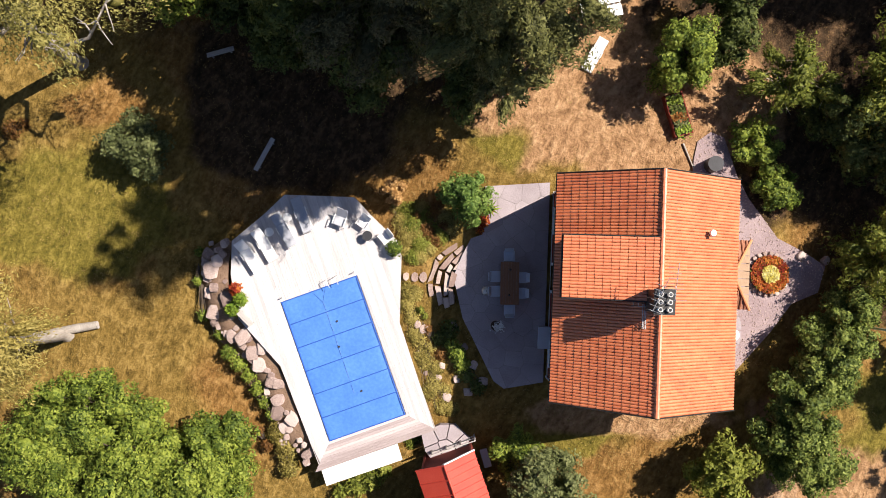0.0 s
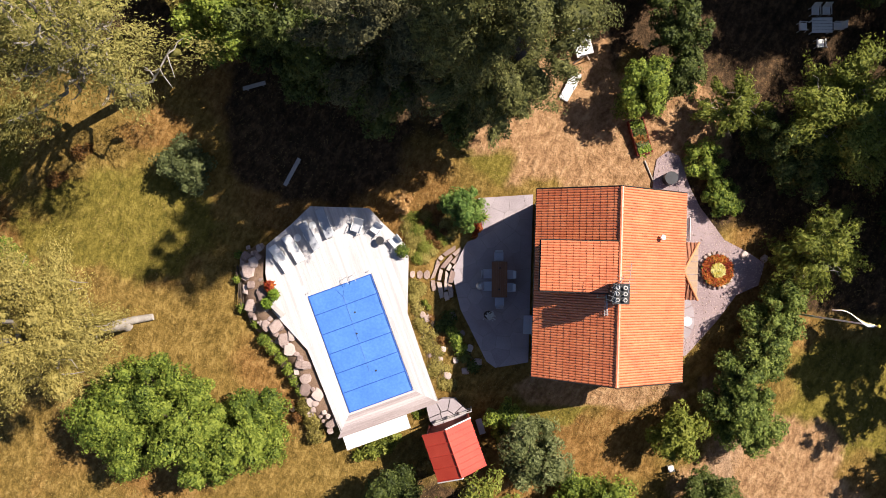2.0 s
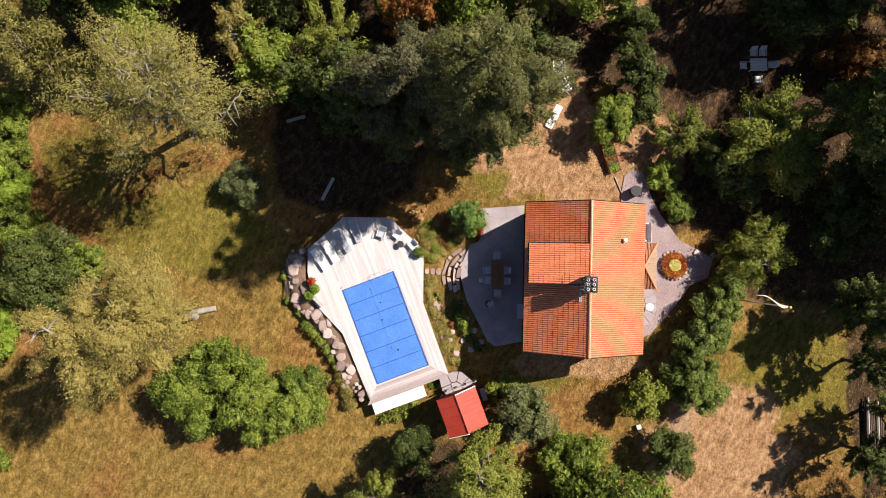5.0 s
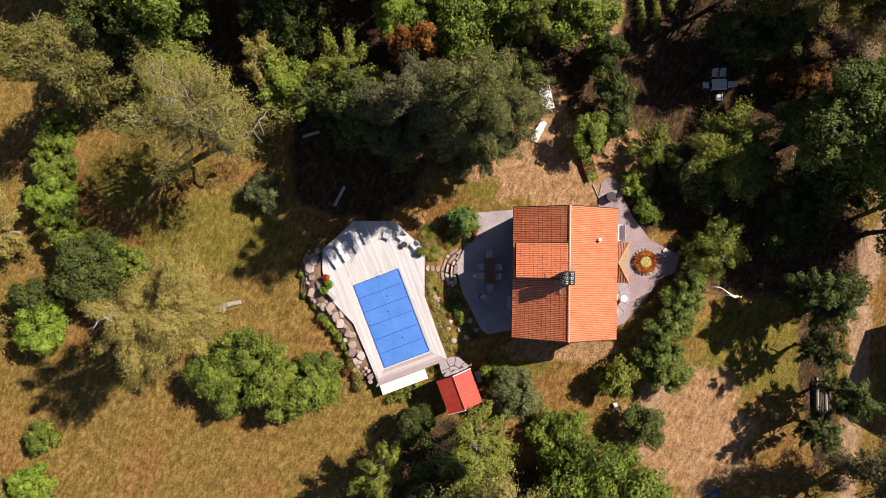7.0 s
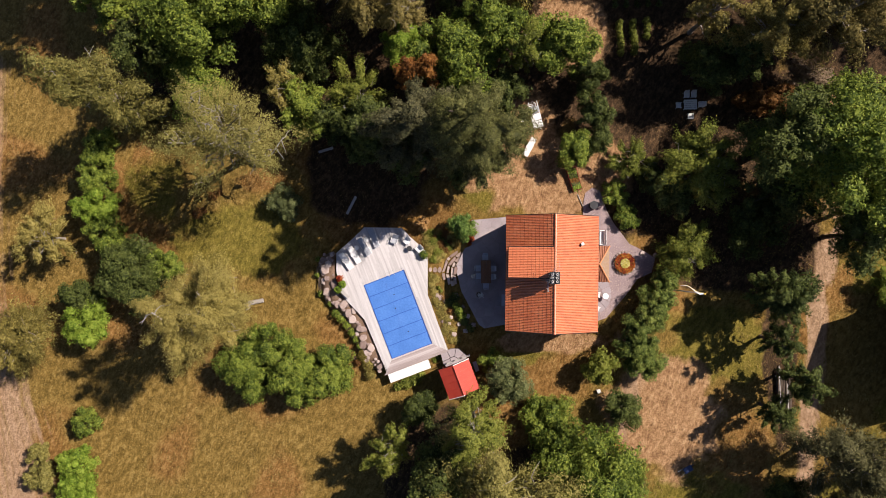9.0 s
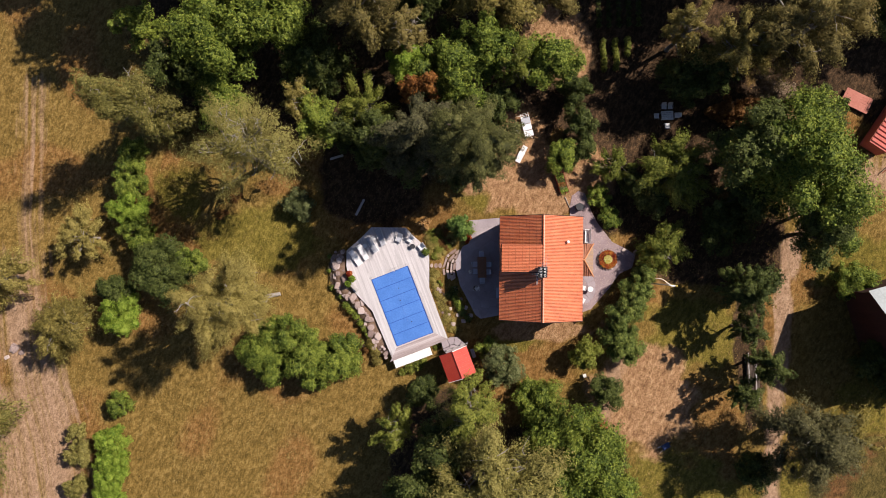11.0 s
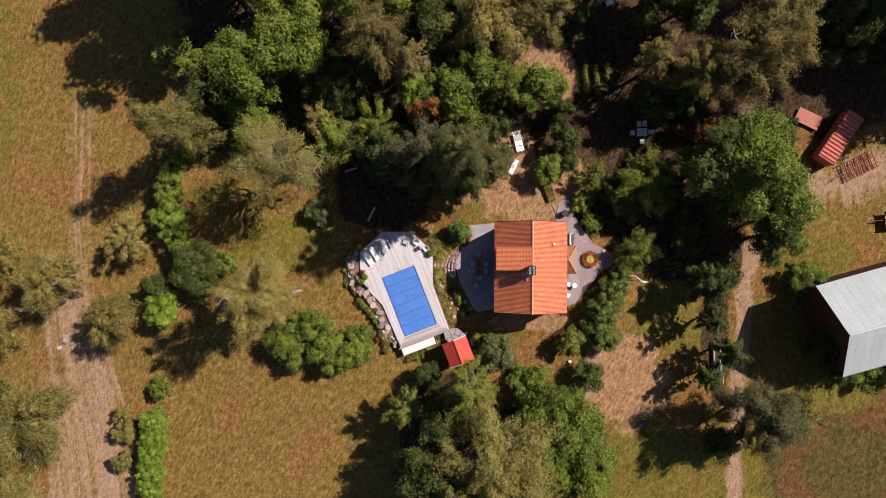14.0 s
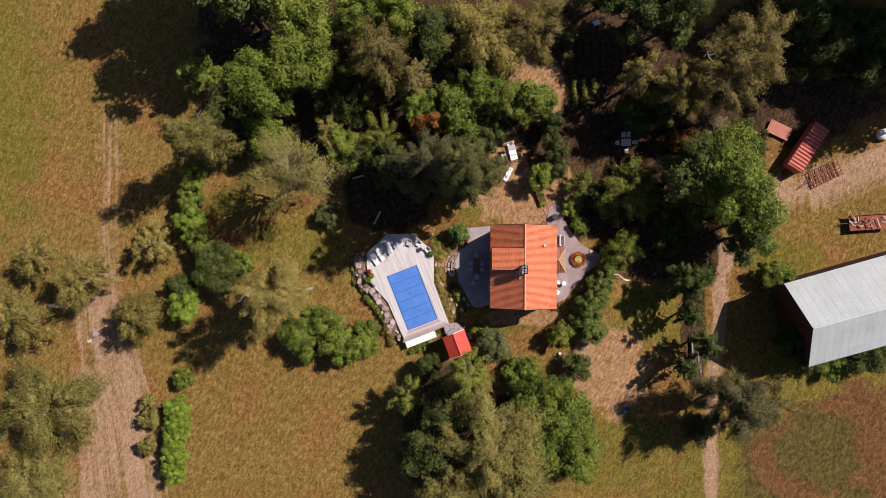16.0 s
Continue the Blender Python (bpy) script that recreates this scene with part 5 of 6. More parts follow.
# round flower bed
bed = thing("flower_bed", pose(16.55, -0.62, -0.17), "round bed of red and yellow summer flowers edged with stones", "flower bed")
part("soil", tubed((0, 0, -0.05), (0, 0, 0.14), 1.02, 0.9, 28), SOIL, bed)
rng = random.Random(4)
for k in range(22):
    w = 2 * math.pi * k / 22
    ob = part("edging_stone", stone(rng, 0.15, 0.13, 0.16), STONE, bed)
    ob.matrix_basis = pose(math.cos(w) * 1.06, math.sin(w) * 1.1, 0.0, 0, 0, rng.uniform(0, 180))
r_ = np.random.default_rng(3)
for nm, kind, r0, r1, n_, hh in (("red_blossom", "flower_red", 0.42, 1.0, 1500, 0.32), ("green_foliage", "yellow", 0.1, 1.0, 700, 0.24), ("yellow_blossom", "flower_yellow", 0.0, 0.46, 620, 0.42)):
    w = r_.uniform(0, 2 * math.pi, n_)
    q = np.sqrt(r_.uniform(r0 ** 2, r1 ** 2, n_))
    P = np.stack([np.cos(w) * q, np.sin(w) * q, 0.14 + hh * r_.uniform(0.5, 1, n_)], 1)
    ob = new(nm, leaves(nm, P, np.tile([0, 0, 1.0], (n_, 1)), 0.085, r_, LEAF[kind], 1.2))
    ob.parent = bed

# ---- curved stone steps between patio and deck ----
steps = thing("garden_steps", pose(0, 0, 0), "curved flight of rough sandstone steps up to the patio", "steps")
rng = random.Random(8)
ARCS = [
    ([(0.26, 1.14), (-0.66, 0.6), (-1.34, -0.16), (-1.54, -0.85), (-1.37, -1.91)], 0.36, -0.54),
    ([(0.44, 0.91), (-0.21, 0.43), (-0.78, -0.09), (-1.06, -0.78), (-1.08, -1.47), (-0.89, -2.37)], 0.33, -0.41),
    ([(0.67, 0.75), (0.13, 0.34), (-0.37, -0.22), (-0.65, -0.84), (-0.7, -1.59), (-0.53, -2.49)], 0.3, -0.27),
    ([(0.97, 0.71), (0.38, 0.22), (-0.08, -0.34), (-0.3, -0.9), (-0.38, -1.59), (-0.28, -2.33)], 0.3, -0.13),
]
for line, depth, top in ARCS:
    pts = [Vector(p) for p in line]
    total = sum((b - a).length for a, b in zip(pts, pts[1:]))
    n_ = max(4, int(total / 0.8))

    def along(s):
        s *= total
        for a, b in zip(pts, pts[1:]):
            L = (b - a).length
            if s <= L or b is pts[-1]:
                return a.lerp(b, min(1, s / L)), (b - a).normalized()
            s -= L

    cuts = [k / n_ + rng.uniform(-0.36, 0.36) / n_ * (0 < k < n_) for k in range(n_ + 1)]
    for c0, c1 in zip(cuts, cuts[1:]):
        (a, da), (b, db) = along(c0 + 0.004), along(c1 - 0.004)
        na, nb = Vector((-da.y, da.x)), Vector((-db.y, db.x))
        dep = depth * rng.uniform(0.8, 1.2)
        m, nm = a.lerp(b, rng.uniform(0.4, 0.6)), (na + nb) / 2
        quad = [a - na * dep * rng.uniform(0.32, 0.44), a.lerp(m, 0.1) + na * dep * 0.5, m + nm * dep * rng.uniform(0.5, 0.68), b.lerp(m, 0.1) + nb * dep * 0.5, b - nb * dep * rng.uniform(0.32, 0.44), m - nm * dep * rng.uniform(0.42, 0.6)]
        part("step_stone", prism([tuple(q + Vector((rng.uniform(-0.018, 0.018), rng.uniform(-0.018, 0.018)))) for q in quad][::-1], top - 0.35, top + rng.uniform(-0.035, 0.03), 0.045), STEP_STONE, steps)
for x, y, s in ((-2.77, -0.75, 0.2), (-2.3, -0.79, 0.24), (-1.84, -0.8, 0.24)):
    pts = [(x + s * math.cos(w) * rng.uniform(0.85, 1.1), y + 1.35 * s * math.sin(w) * rng.uniform(0.85, 1.1)) for w in [k * math.pi / 4 for k in range(8)]]
    part("step_stone", prism(pts, -0.95, -0.55, 0.03), STEP_STONE, steps)
# flags at the shed end of the deck
path = thing("flag_path", pose(0, 0, 0), "irregular flagstones between the deck and the shed", "path")
FLAGS = [(-1.95, -9.23), (-0.94, -8.74), (-0.09, -8.74), (0.7, -9.52), (0.46, -10.19), (-0.51, -10.38), (-1.37, -10.63), (-1.73, -10.2)]
rng = random.Random(23)
for poly in cells([(FLAGS[0][0] + 0.45, FLAGS[0][1] - 0.2), (FLAGS[1][0] + 0.1, FLAGS[1][1] - 0.35), (FLAGS[2][0] - 0.05, FLAGS[2][1] - 0.5), (FLAGS[3][0] - 0.35, FLAGS[3][1] - 0.25), (FLAGS[5][0] - 0.1, FLAGS[5][1] + 0.35), (FLAGS[6][0] + 0.2, FLAGS[6][1] + 0.4)], FLAGS, 0.012):
    part("flagstone", prism(poly, -1.2, -0.5 + rng.uniform(-0.02, 0.02), 0.02), FLAG, path)

# ---- rocks along the raised side of the deck ----
rng = random.Random(17)
EDGE = [(-12.95, 1.3), (-13.2, 0.3), (-13.25, -0.9), (-13.1, -2.2), (-12.6, -3.5), (-11.6, -4.4), (-10.7, -5.4), (-10.1, -6.6), (-9.5, -8.2), (-8.9, -9.6), (-8.3, -10.9)]
for a, b in zip(EDGE, EDGE[1:]):
    for k in range(7):
        q = (k + rng.random()) / 7
        x, y = a[0] + (b[0] - a[0]) * q, a[1] + (b[1] - a[1]) * q
        off = rng.uniform(-0.7, 0.7)
        dx, dy = b[0] - a[0], b[1] - a[1]
        L = math.hypot(dx, dy)
        x, y = x - dy / L * off, y + dx / L * off
        s = rng.choice((0.14, 0.18, 0.24, 0.3, 0.38, 0.5)) * rng.uniform(0.85, 1.15)
        bank = float(np.interp(off, (-1.15, -0.7, -0.3, 0.3, 0.85), (-1.62, -1.1, -0.62, -0.34, -0.28)))
        ob = part("rock", stone(rng, s, s * rng.uniform(0.7, 1.2), s * 0.55), STONE)
        ob.matrix_basis = pose(x, y, bank - 0.06, 0, 0, rng.uniform(0, 180))
        tagged(ob, "rough granite rock in the bank beside the deck", "rock", "rocks along the deck")
# the earth bank that carries them
V, F = [], []
for k, (x, y) in enumerate(EDGE):
    a, b = EDGE[max(0, k - 1)], EDGE[min(len(EDGE) - 1, k + 1)]
    dx, dy = b[0] - a[0], b[1] - a[1]
    L = math.hypot(dx, dy)
    nx, ny = dy / L, -dx / L
    for off, z in ((0.85, -0.28), (0.3, -0.34), (-0.3, -0.62), (-0.7, -1.1), (-1.15, -1.62)):
        if k in (0, len(EDGE) - 1):
            off, z = 0.4 + (off - 0.4) * 0.35, min(z, -1.3)
        V.append((x - nx * off, y - ny * off, z))
for k in range(len(EDGE) - 1):
    for j in range(4):
        i = k * 5 + j
        F.append((i, i + 5, i + 6, i + 1))
tagged(raw("earth_bank", V, F, BANK, smooth=True), "dark planted earth bank beside the pool deck", "bank", kind="structure")

# ---- furniture on the pool deck ----


def lounger(fabric, frame_mat, flat=False):
    root = thing("sun_lounger", pose(0, 0, 0), "", "sun lounger")
    part("frame", boxed(0, -0.3, 0.3, 0.62, 1.36, 0.04, bevel=0.01), frame_mat, root)
    part("mattress", boxed(0, -0.3, 0.355, 0.58, 1.32, 0.07, bevel=0.02), fabric, root)
    tilt = Matrix.Rotation(radians(8 if flat else 38), 4, "X")
    back = part("backrest", boxed(0, 0.3, 0, 0.58, 0.66, 0.07, bevel=0.02), fabric, root)
    back.matrix_basis = Matrix.Translation((0, 0.38, 0.35)) @ tilt
    for sx in (-1, 1):
        for yy in (-0.85, 0.3):
            part("leg", boxed(sx * 0.28, yy, 0.14, 0.04, 0.05, 0.28), frame_mat, root)
        part("armrest", boxed(sx * 0.31, 0.1, 0.5, 0.045, 0.4, 0.03), frame_mat, root)
    return root


proto = lounger(CANVAS, WHITE)
tagged(proto, "white slatted sun lounger with a raised back", group="loungers on the deck")
proto.matrix_basis = pose(-11.15, 0.35, 0.0, 0, 0, 33)
copy_thing(proto, pose(-10.3, 0.95, 0.0, 0, 0, 30))
grey = lounger(GREY_FABRIC, WHITE, True)
tagged(grey, "grey cushioned sun lounger lying nearly flat on the deck", group="loungers on the deck")
grey.matrix_basis = pose(-9.25, 1.72, 0.0, 0, 0, 30)
copy_thing(grey, pose(-8.3, 2.55, 0.0, 0, 0, 21))


def round_table(r, h, mat, label):
    root = thing("side_table", pose(0, 0, 0), label, "table")
    part("tabletop", tubed((0, 0, h - 0.03), (0, 0, h), r, n=24), mat, root)
    part("column", tubed((0, 0, 0.03), (0, 0, h - 0.03), 0.03, n=10), mat, root)
    part("foot", tubed((0, 0, 0), (0, 0, 0.03), r * 0.7, r * 0.6, 20), mat, root)
    return root


t1 = round_table(0.24, 0.45, WHITE, "small round white side table on the deck")
t1.matrix_basis = pose(-9.06, 2.4, 0)
copy_thing(t1, pose(-10.03, 1.62, 0))
t2 = round_table(0.27, 0.5, BLACK, "small round black side table on the deck")
t2.matrix_basis = pose(-4.77, 1.41, 0)


def deck_chair(name, label, frame_mat, fabric, wide=0.6, recline=25, arms=True):
    root = thing(name, pose(0, 0, 0), label, "chair")
    part("seat", boxed(0, 0, 0.42, wide - 0.08, 0.5, 0.04, bevel=0.01), fabric, root)
    b = part("backrest", boxed(0, 0, 0.3, wide - 0.08, 0.035, 0.62, bevel=0.01), fabric, root)
    b.matrix_basis = Matrix.Translation((0, 0.25, 0.42)) @ Matrix.Rotation(radians(-recline), 4, "X")
    for sx in (-1, 1):
        for yy in (-0.24, 0.24):
            part("leg", tubed((sx * (wide / 2 - 0.02), yy, 0), (sx * (wide / 2 - 0.02), yy * 0.9, 0.62 if arms else 0.42), 0.016, n=8), frame_mat, root)
        if arms:
            part("armrest", boxed(sx * (wide / 2 - 0.02), 0.02, 0.63, 0.05, 0.56, 0.025, bevel=0.006), frame_mat, root)
    return root


ch = deck_chair("deck_chair", "reclining garden chair with white frame and grey fabric", WHITE, GREY_FABRIC, 0.68, 42)
ch.matrix_basis = pose(-6.25, 2.2, 0, 0, 0, -20)
ch2 = deck_chair("deck_chair", "white tubular garden armchair on the deck", WHITE, CANVAS, 0.62, 22)
ch2.matrix_basis = pose(-5.0, 2.1, 0, 0, 0, -35)
copy_thing(ch2, pose(-3.85, 1.3, 0, 0, 0, -50))
# hand rail hooks at the pool's head
rail = thing("pool_ladder", deck_frame @ pose(0.9, PL / 2 + 0.25, 0), "bent steel pool ladder rails at the pool's head", "pool ladder")
for s in (-0.25, 0.25):
    part("upright", tubed((s, 0.1, 0), (s, 0.05, 0.7), 0.02, n=8), STEEL, rail)
    part("bend", tubed((s, 0.05, 0.7), (s, -0.4, 0.62), 0.02, n=8), STEEL, rail)
for k, (x, y) in enumerate(((-2.05, 4.05), (2.05, 4.05))):
    hook = thing("corner_post", deck_frame @ pose(x, y + 0.1, 0), "short steel anchor post at the pool's corner", "post")
    part("pin", tubed((0, 0, 0), (0, 0, 0.32), 0.025, n=8), STEEL, hook)
    part("eye", tubed((0, 0, 0.3), (0.1, 0.05, 0.34), 0.018, n=6), STEEL, hook)


def pot_plant(x, y, z, kind, r, label, seed_):
    root = thing("potted_plant", pose(x, y, z), label, "potted plant")
    part("pot", tubed((0, 0, 0), (0, 0, 0.32), 0.16, 0.22, 16), TERRACOTTA, root)
    part("soil", tubed((0, 0, 0.3), (0, 0, 0.325), 0.2, n=14), SOIL, root)
    g = np.random.default_rng(seed_)
    d = g.normal(0, 1, (420, 3))
    d[:, 2] = np.abs(d[:, 2])
    d /= np.linalg.norm(d, axis=1)[:, None]
    ob = new("foliage", leaves("foliage", np.array([0, 0, 0.35]) + d * g.uniform(0.3, 1, (420, 1)) * np.array([r, r, r * 1.1]), d, 0.09, g, LEAF[kind], 2.2))
    ob.parent = root


pot_plant(-3.35, 0.75, 0.0, "green", 0.5, "green leafy plant in a clay pot on the deck", 1)
pot_plant(-11.85, -1.4, -0.02, "flower_red", 0.36, "clay pot of red flowers at the deck's edge", 2)
pot_plant(-11.55, -1.98, 0.0, "lime", 0.42, "clay pot with a bright green plant at the deck's edge", 3)
pot_plant(-12.05, -2.55, -0.2, "lime", 0.45, "bright green plant in a clay pot beside the rocks", 4)
bench = thing("deck_bench", pose(-11.3, -3.0, 0, 0, 0, -45), "low weathered wooden bench at the deck's edge", "bench")
part("seat", boxed(0, 0, 0.4, 1.0, 0.32, 0.04, bevel=0.01), GREY_WOOD, bench)
for sx in (-1, 1):
    part("leg", boxed(sx * 0.42, 0, 0.19, 0.05, 0.28, 0.38), GREY_WOOD, bench)

# ---- patio furniture ----
PZ = -0.09
table = thing("dining_table", pose(2.78, -1.1, PZ, 0, 0, -1.0), "brown wooden dining table on the patio", "table")
for k in range(7):
    part("plank", boxed(-0.42 + k * 0.14, 0, 0.73, 0.134, 2.25, 0.035, bevel=0.004), WOOD, table)
for sx in (-1, 1):
    for sy in (-1, 1):
        part("leg", boxed(sx * 0.4, sy * 0.98, 0.355, 0.08, 0.08, 0.71), WOOD, table)
    part("apron", boxed(sx * 0.4, 0, 0.66, 0.03, 1.9, 0.09), WOOD, table)
for x, y in ((0.02, 0.72), (-0.02, -0.62)):
    c = thing("candle_lantern", table.matrix_basis @ pose(x, y, 0.748), "small dark lantern on the dining table", "lantern")
    part("body", tubed((0, 0, 0), (0, 0, 0.16), 0.05, n=8), BLACK, c)
    part("lid", tubed((0, 0, 0.16), (0, 0, 0.22), 0.055, 0.015, 8), BLACK, c)
pc = deck_chair("patio_chair", "pale grey metal armchair drawn up to the dining table", GREY_CHAIR, GREY_CHAIR, 0.56, 14)
tagged(pc, group="chairs round the patio table")
pc.matrix_basis = pose(2.76, 0.32, PZ, 0, 0, 0)
for x, y, a in ((2.77, -2.5, 180), (2.06, -0.74, 90), (2.06, -1.52, 90), (3.42, -0.8, -90), (3.38, -1.62, -90)):
    copy_thing(pc, pose(x, y, PZ, 0, 0, a))
grill = thing("kettle_grill", pose(1.54, -1.5, PZ), "small kettle grill on three legs on the patio", "grill")
bm = bmesh.new()
bmesh.ops.create_uvsphere(bm, u_segments=16, v_segments=10, radius=0.24, matrix=Matrix.Translation((0, 0, 0.72)) @ Matrix.Diagonal((1, 1, 0.8, 1)))
part("bowl", bm, STEEL, grill)
part("knob", tubed((0, 0, 0.9), (0, 0, 0.97), 0.03, n=8), BLACK, grill)
for k in range(3):
    w = k * 2.1
    part("leg", tubed((0.3 * math.cos(w), 0.3 * math.sin(w), 0), (0.15 * math.cos(w), 0.15 * math.sin(w), 0.62), 0.012, n=6), STEEL, grill)
bird = thing("stone_planter", pose(2.05, -3.35, PZ, 0, 0, 20), "grey stone planter with white flowers on the patio", "planter")
part("bowl", tubed((0, 0, 0), (0, 0, 0.42), 0.2, 0.3, 18), STONE, bird)
part("soil", tubed((0, 0, 0.4), (0, 0, 0.425), 0.27, n=16), SOIL, bird)
g = np.random.default_rng(31)
ob = new("blossom", leaves("blossom", g.normal(0, 1, (160, 3)) * np.array([0.13, 0.11, 0.05]) + np.array([0.12, -0.12, 0.52]), np.tile([0, 0, 1.0], (160, 1)), 0.08, g, PETAL_WHITE, 1.2))
ob.parent = bird
hutch = thing("storage_box", pose(4.62, -3.95, PZ, 0, 0, HTURN), "pale blue-grey storage chest against the house wall", "storage chest")
part("body", boxed(0, 0, 0.4, 0.62, 1.08, 0.8, bevel=0.015), GREY_CHAIR, hutch)
part("lid", boxed(-0.02, 0, 0.83, 0.7, 1.16, 0.06, bevel=0.015), GREY_CHAIR, hutch)
for s in (-0.3, 0.3):
    part("hinge", boxed(0.3, s, 0.83, 0.05, 0.1, 0.02), STEEL, hutch)
agave = thing("agave", pose(1.75, 2.85, PZ), "spiky yellow-green agave at the patio's edge", "plant")
part("tub", tubed((0, 0, 0), (0, 0, 0.35), 0.2, 0.26, 14), TERRACOTTA, agave)
for k in range(14):
    w = k * 2.4
    verts, faces = [], []
    L = 0.62 - 0.012 * k
    a = Vector((0, 0, 0.36))
    e = Vector((math.cos(w) * L, math.sin(w) * L, 0.5 + 0.03 * k))
    limb(verts, faces, [a, a.lerp(e, 0.5) + Vector((0, 0, 0.16)), e], [0.045, 0.04, 0.006], 4)
    raw("blade", verts, faces, LEAF["lime"], agave)
leaf_patch("flower_clump", "clump of red and orange flowers at the patio's edge", [(1.4, 2.25, PZ - 0.05, 0.42, 0.55), (1.25, 1.75, PZ - 0.1, 0.25, 0.4)], "flower_red", 0.08, 500, 41)

# ---- planting strip between deck and patio, and along the deck ----
STRIP = [
    ("olive", 0.06, [(-2.7, 1.4, 0.6), (-2.2, 1.5, 0.6), (-3.0, 2.2, 0.6), (-3.2, 3.0, 0.5), (-1.9, 2.9, 0.6), (-0.6, 2.6, 0.6), (-1.5, 0.75, 0.45), (-2.0, 0.35, 0.5), (-0.3, 1.9, 0.5), (-2.9, 0.6, 0.4)], 0.3, "yellow-green carpet of low plants beside the steps"),
    ("olive", 0.06, [(-2.7, -1.5, 0.5), (-2.3, -1.7, 0.5), (-2.75, -2.3, 0.5), (-2.3, -3.9, 0.5), (-1.9, -5.0, 0.5), (-1.2, -5.8, 0.5), (-1.5, -7.0, 0.55), (-0.7, -6.9, 0.5), (-0.3, -7.9, 0.5)], 0.2, "patchy yellow-green cover along the deck"),
    ("brown", 0.06, [(-1.1, 1.2, 0.4), (-1.7, 1.9, 0.45), (-1.0, 3.0, 0.45), (-2.2, 2.5, 0.35)], 0.42, "rust-red dry perennials among the ground cover"),
    ("dark", 0.11, [(-0.4, -3.6, 0.6), (-0.9, -4.1, 0.5), (0.5, -6.0, 0.5), (1.1, -6.7, 0.5)], 0.5, "shaded dark green plants below the patio"),
    ("yellow", 0.06, [(-2.3, 2.0, 0.75), (-1.9, 1.1, 0.7), (-2.6, 2.7, 0.7), (-1.4, 2.3, 0.8), (-0.9, 1.5, 0.6), (-2.4, 0.3, 0.5)], 0.35, "wild yellow-green ground cover beside the deck"),
    ("brown", 0.06, [(-1.5, 1.5, 0.5), (-1.2, 2.6, 0.55), (-0.7, 2.0, 0.4)], 0.4, "reddish-brown dry perennials beside the steps"),
    ("olive", 0.07, [(-2.6, -1.8, 0.45), (-2.45, -3.0, 0.5), (-2.1, -4.2, 0.5), (-1.7, -5.4, 0.5), (-1.3, -6.6, 0.5), (-0.9, -7.8, 0.5), (-1.5, -4.6, 0.4)], 0.25, "sparse olive grass tufts along the deck"),
    ("green", 0.12, [(0.0, -4.9, 0.55), (0.3, -5.5, 0.5), (-0.3, -4.4, 0.4)], 0.7, "large-leaved green perennials under the patio wall"),
    ("yellow", 0.09, [(-2.0, -2.6, 0.25), (-1.75, -2.9, 0.2)], 0.45, "small yellow-flowering tuft in the planting strip"),
    ("brown", 0.08, [(-0.9, -5.0, 0.35), (-1.6, -3.6, 0.3)], 0.3, "rust-brown low plants in the planting strip"),
    ("green", 0.08, [(-12.5, -4.95, 0.5), (-11.95, -5.55, 0.48), (-11.4, -6.15, 0.45), (-10.9, -6.9, 0.45), (-10.5, -7.6, 0.42), (-10.1, -8.3, 0.4)], 0.75, "low clipped green hedge along the rock bank"),
    ("olive", 0.09, [(-9.8, -9.3, 0.7), (-9.3, -10.2, 0.7), (-9.2, -11.2, 0.6)], 0.6, "brownish dry bushes below the deck's rock bank"),
    ("brown", 0.08, [(-10.4, -10.0, 0.4), (-10.9, -9.2, 0.35)], 0.4, "rust-brown dry plants below the rock bank"),
    ("yellow", 0.11, [(-5.6, -12.2, 0.7), (-4.7, -11.8, 0.75), (-6.4, -12.5, 0.5), (-4.0, -11.4, 0.5)], 1.1, "light green bush at the end of the white landing"),
    ("yellow", 0.08, [(-2.6, -9.9, 0.4), (-2.2, -9.6, 0.35)], 0.2, "yellowish grass tuft beside the landing"),
    ("green", 0.08, [(-14.2, 0.6, 0.3), (-14.3, -1.0, 0.3), (-14.0, -2.9, 0.35), (-13.0, -3.9, 0.4)], 0.3, "low green plants among the rocks"),
]
for k, (kind, size, spots, hh, label) in enumerate(STRIP):
    leaf_patch("border_plant", label, [(x, y, gz(x, y) - 0.02 if x > -9 else -1.05, r_, hh) for x, y, r_ in spots], kind, size, 950 if size < 0.07 else 520 if size < 0.1 else 300, 60 + k, "border plant")
rng = random.Random(33)
for x, y, s in ((-2.15, -3.35, 0.24), (-1.8, -3.6, 0.28), (-0.55, -7.3, 0.3), (-1.0, -6.2, 0.2), (-2.0, -4.9, 0.18), (-0.8, -5.6, 0.22), (-1.7, -6.0, 0.16), (0.0, -6.3, 0.25), (0.6, -7.0, 0.3), (-0.2, -3.4, 0.25), (0.35, -4.6, 0.3), (0.9, -5.5, 0.28), (1.4, -6.4, 0.3)):
    ob = part("rock", stone(rng, s, s * rng.uniform(0.8, 1.2), s * 0.8), STONE)
    ob.matrix_basis = pose(x, y, gz(x, y) - 0.06, 0, 0, rng.uniform(0, 180))
    tagged(ob, "pale boulder in the planting strip", "rock", "boulders in the planting strip")

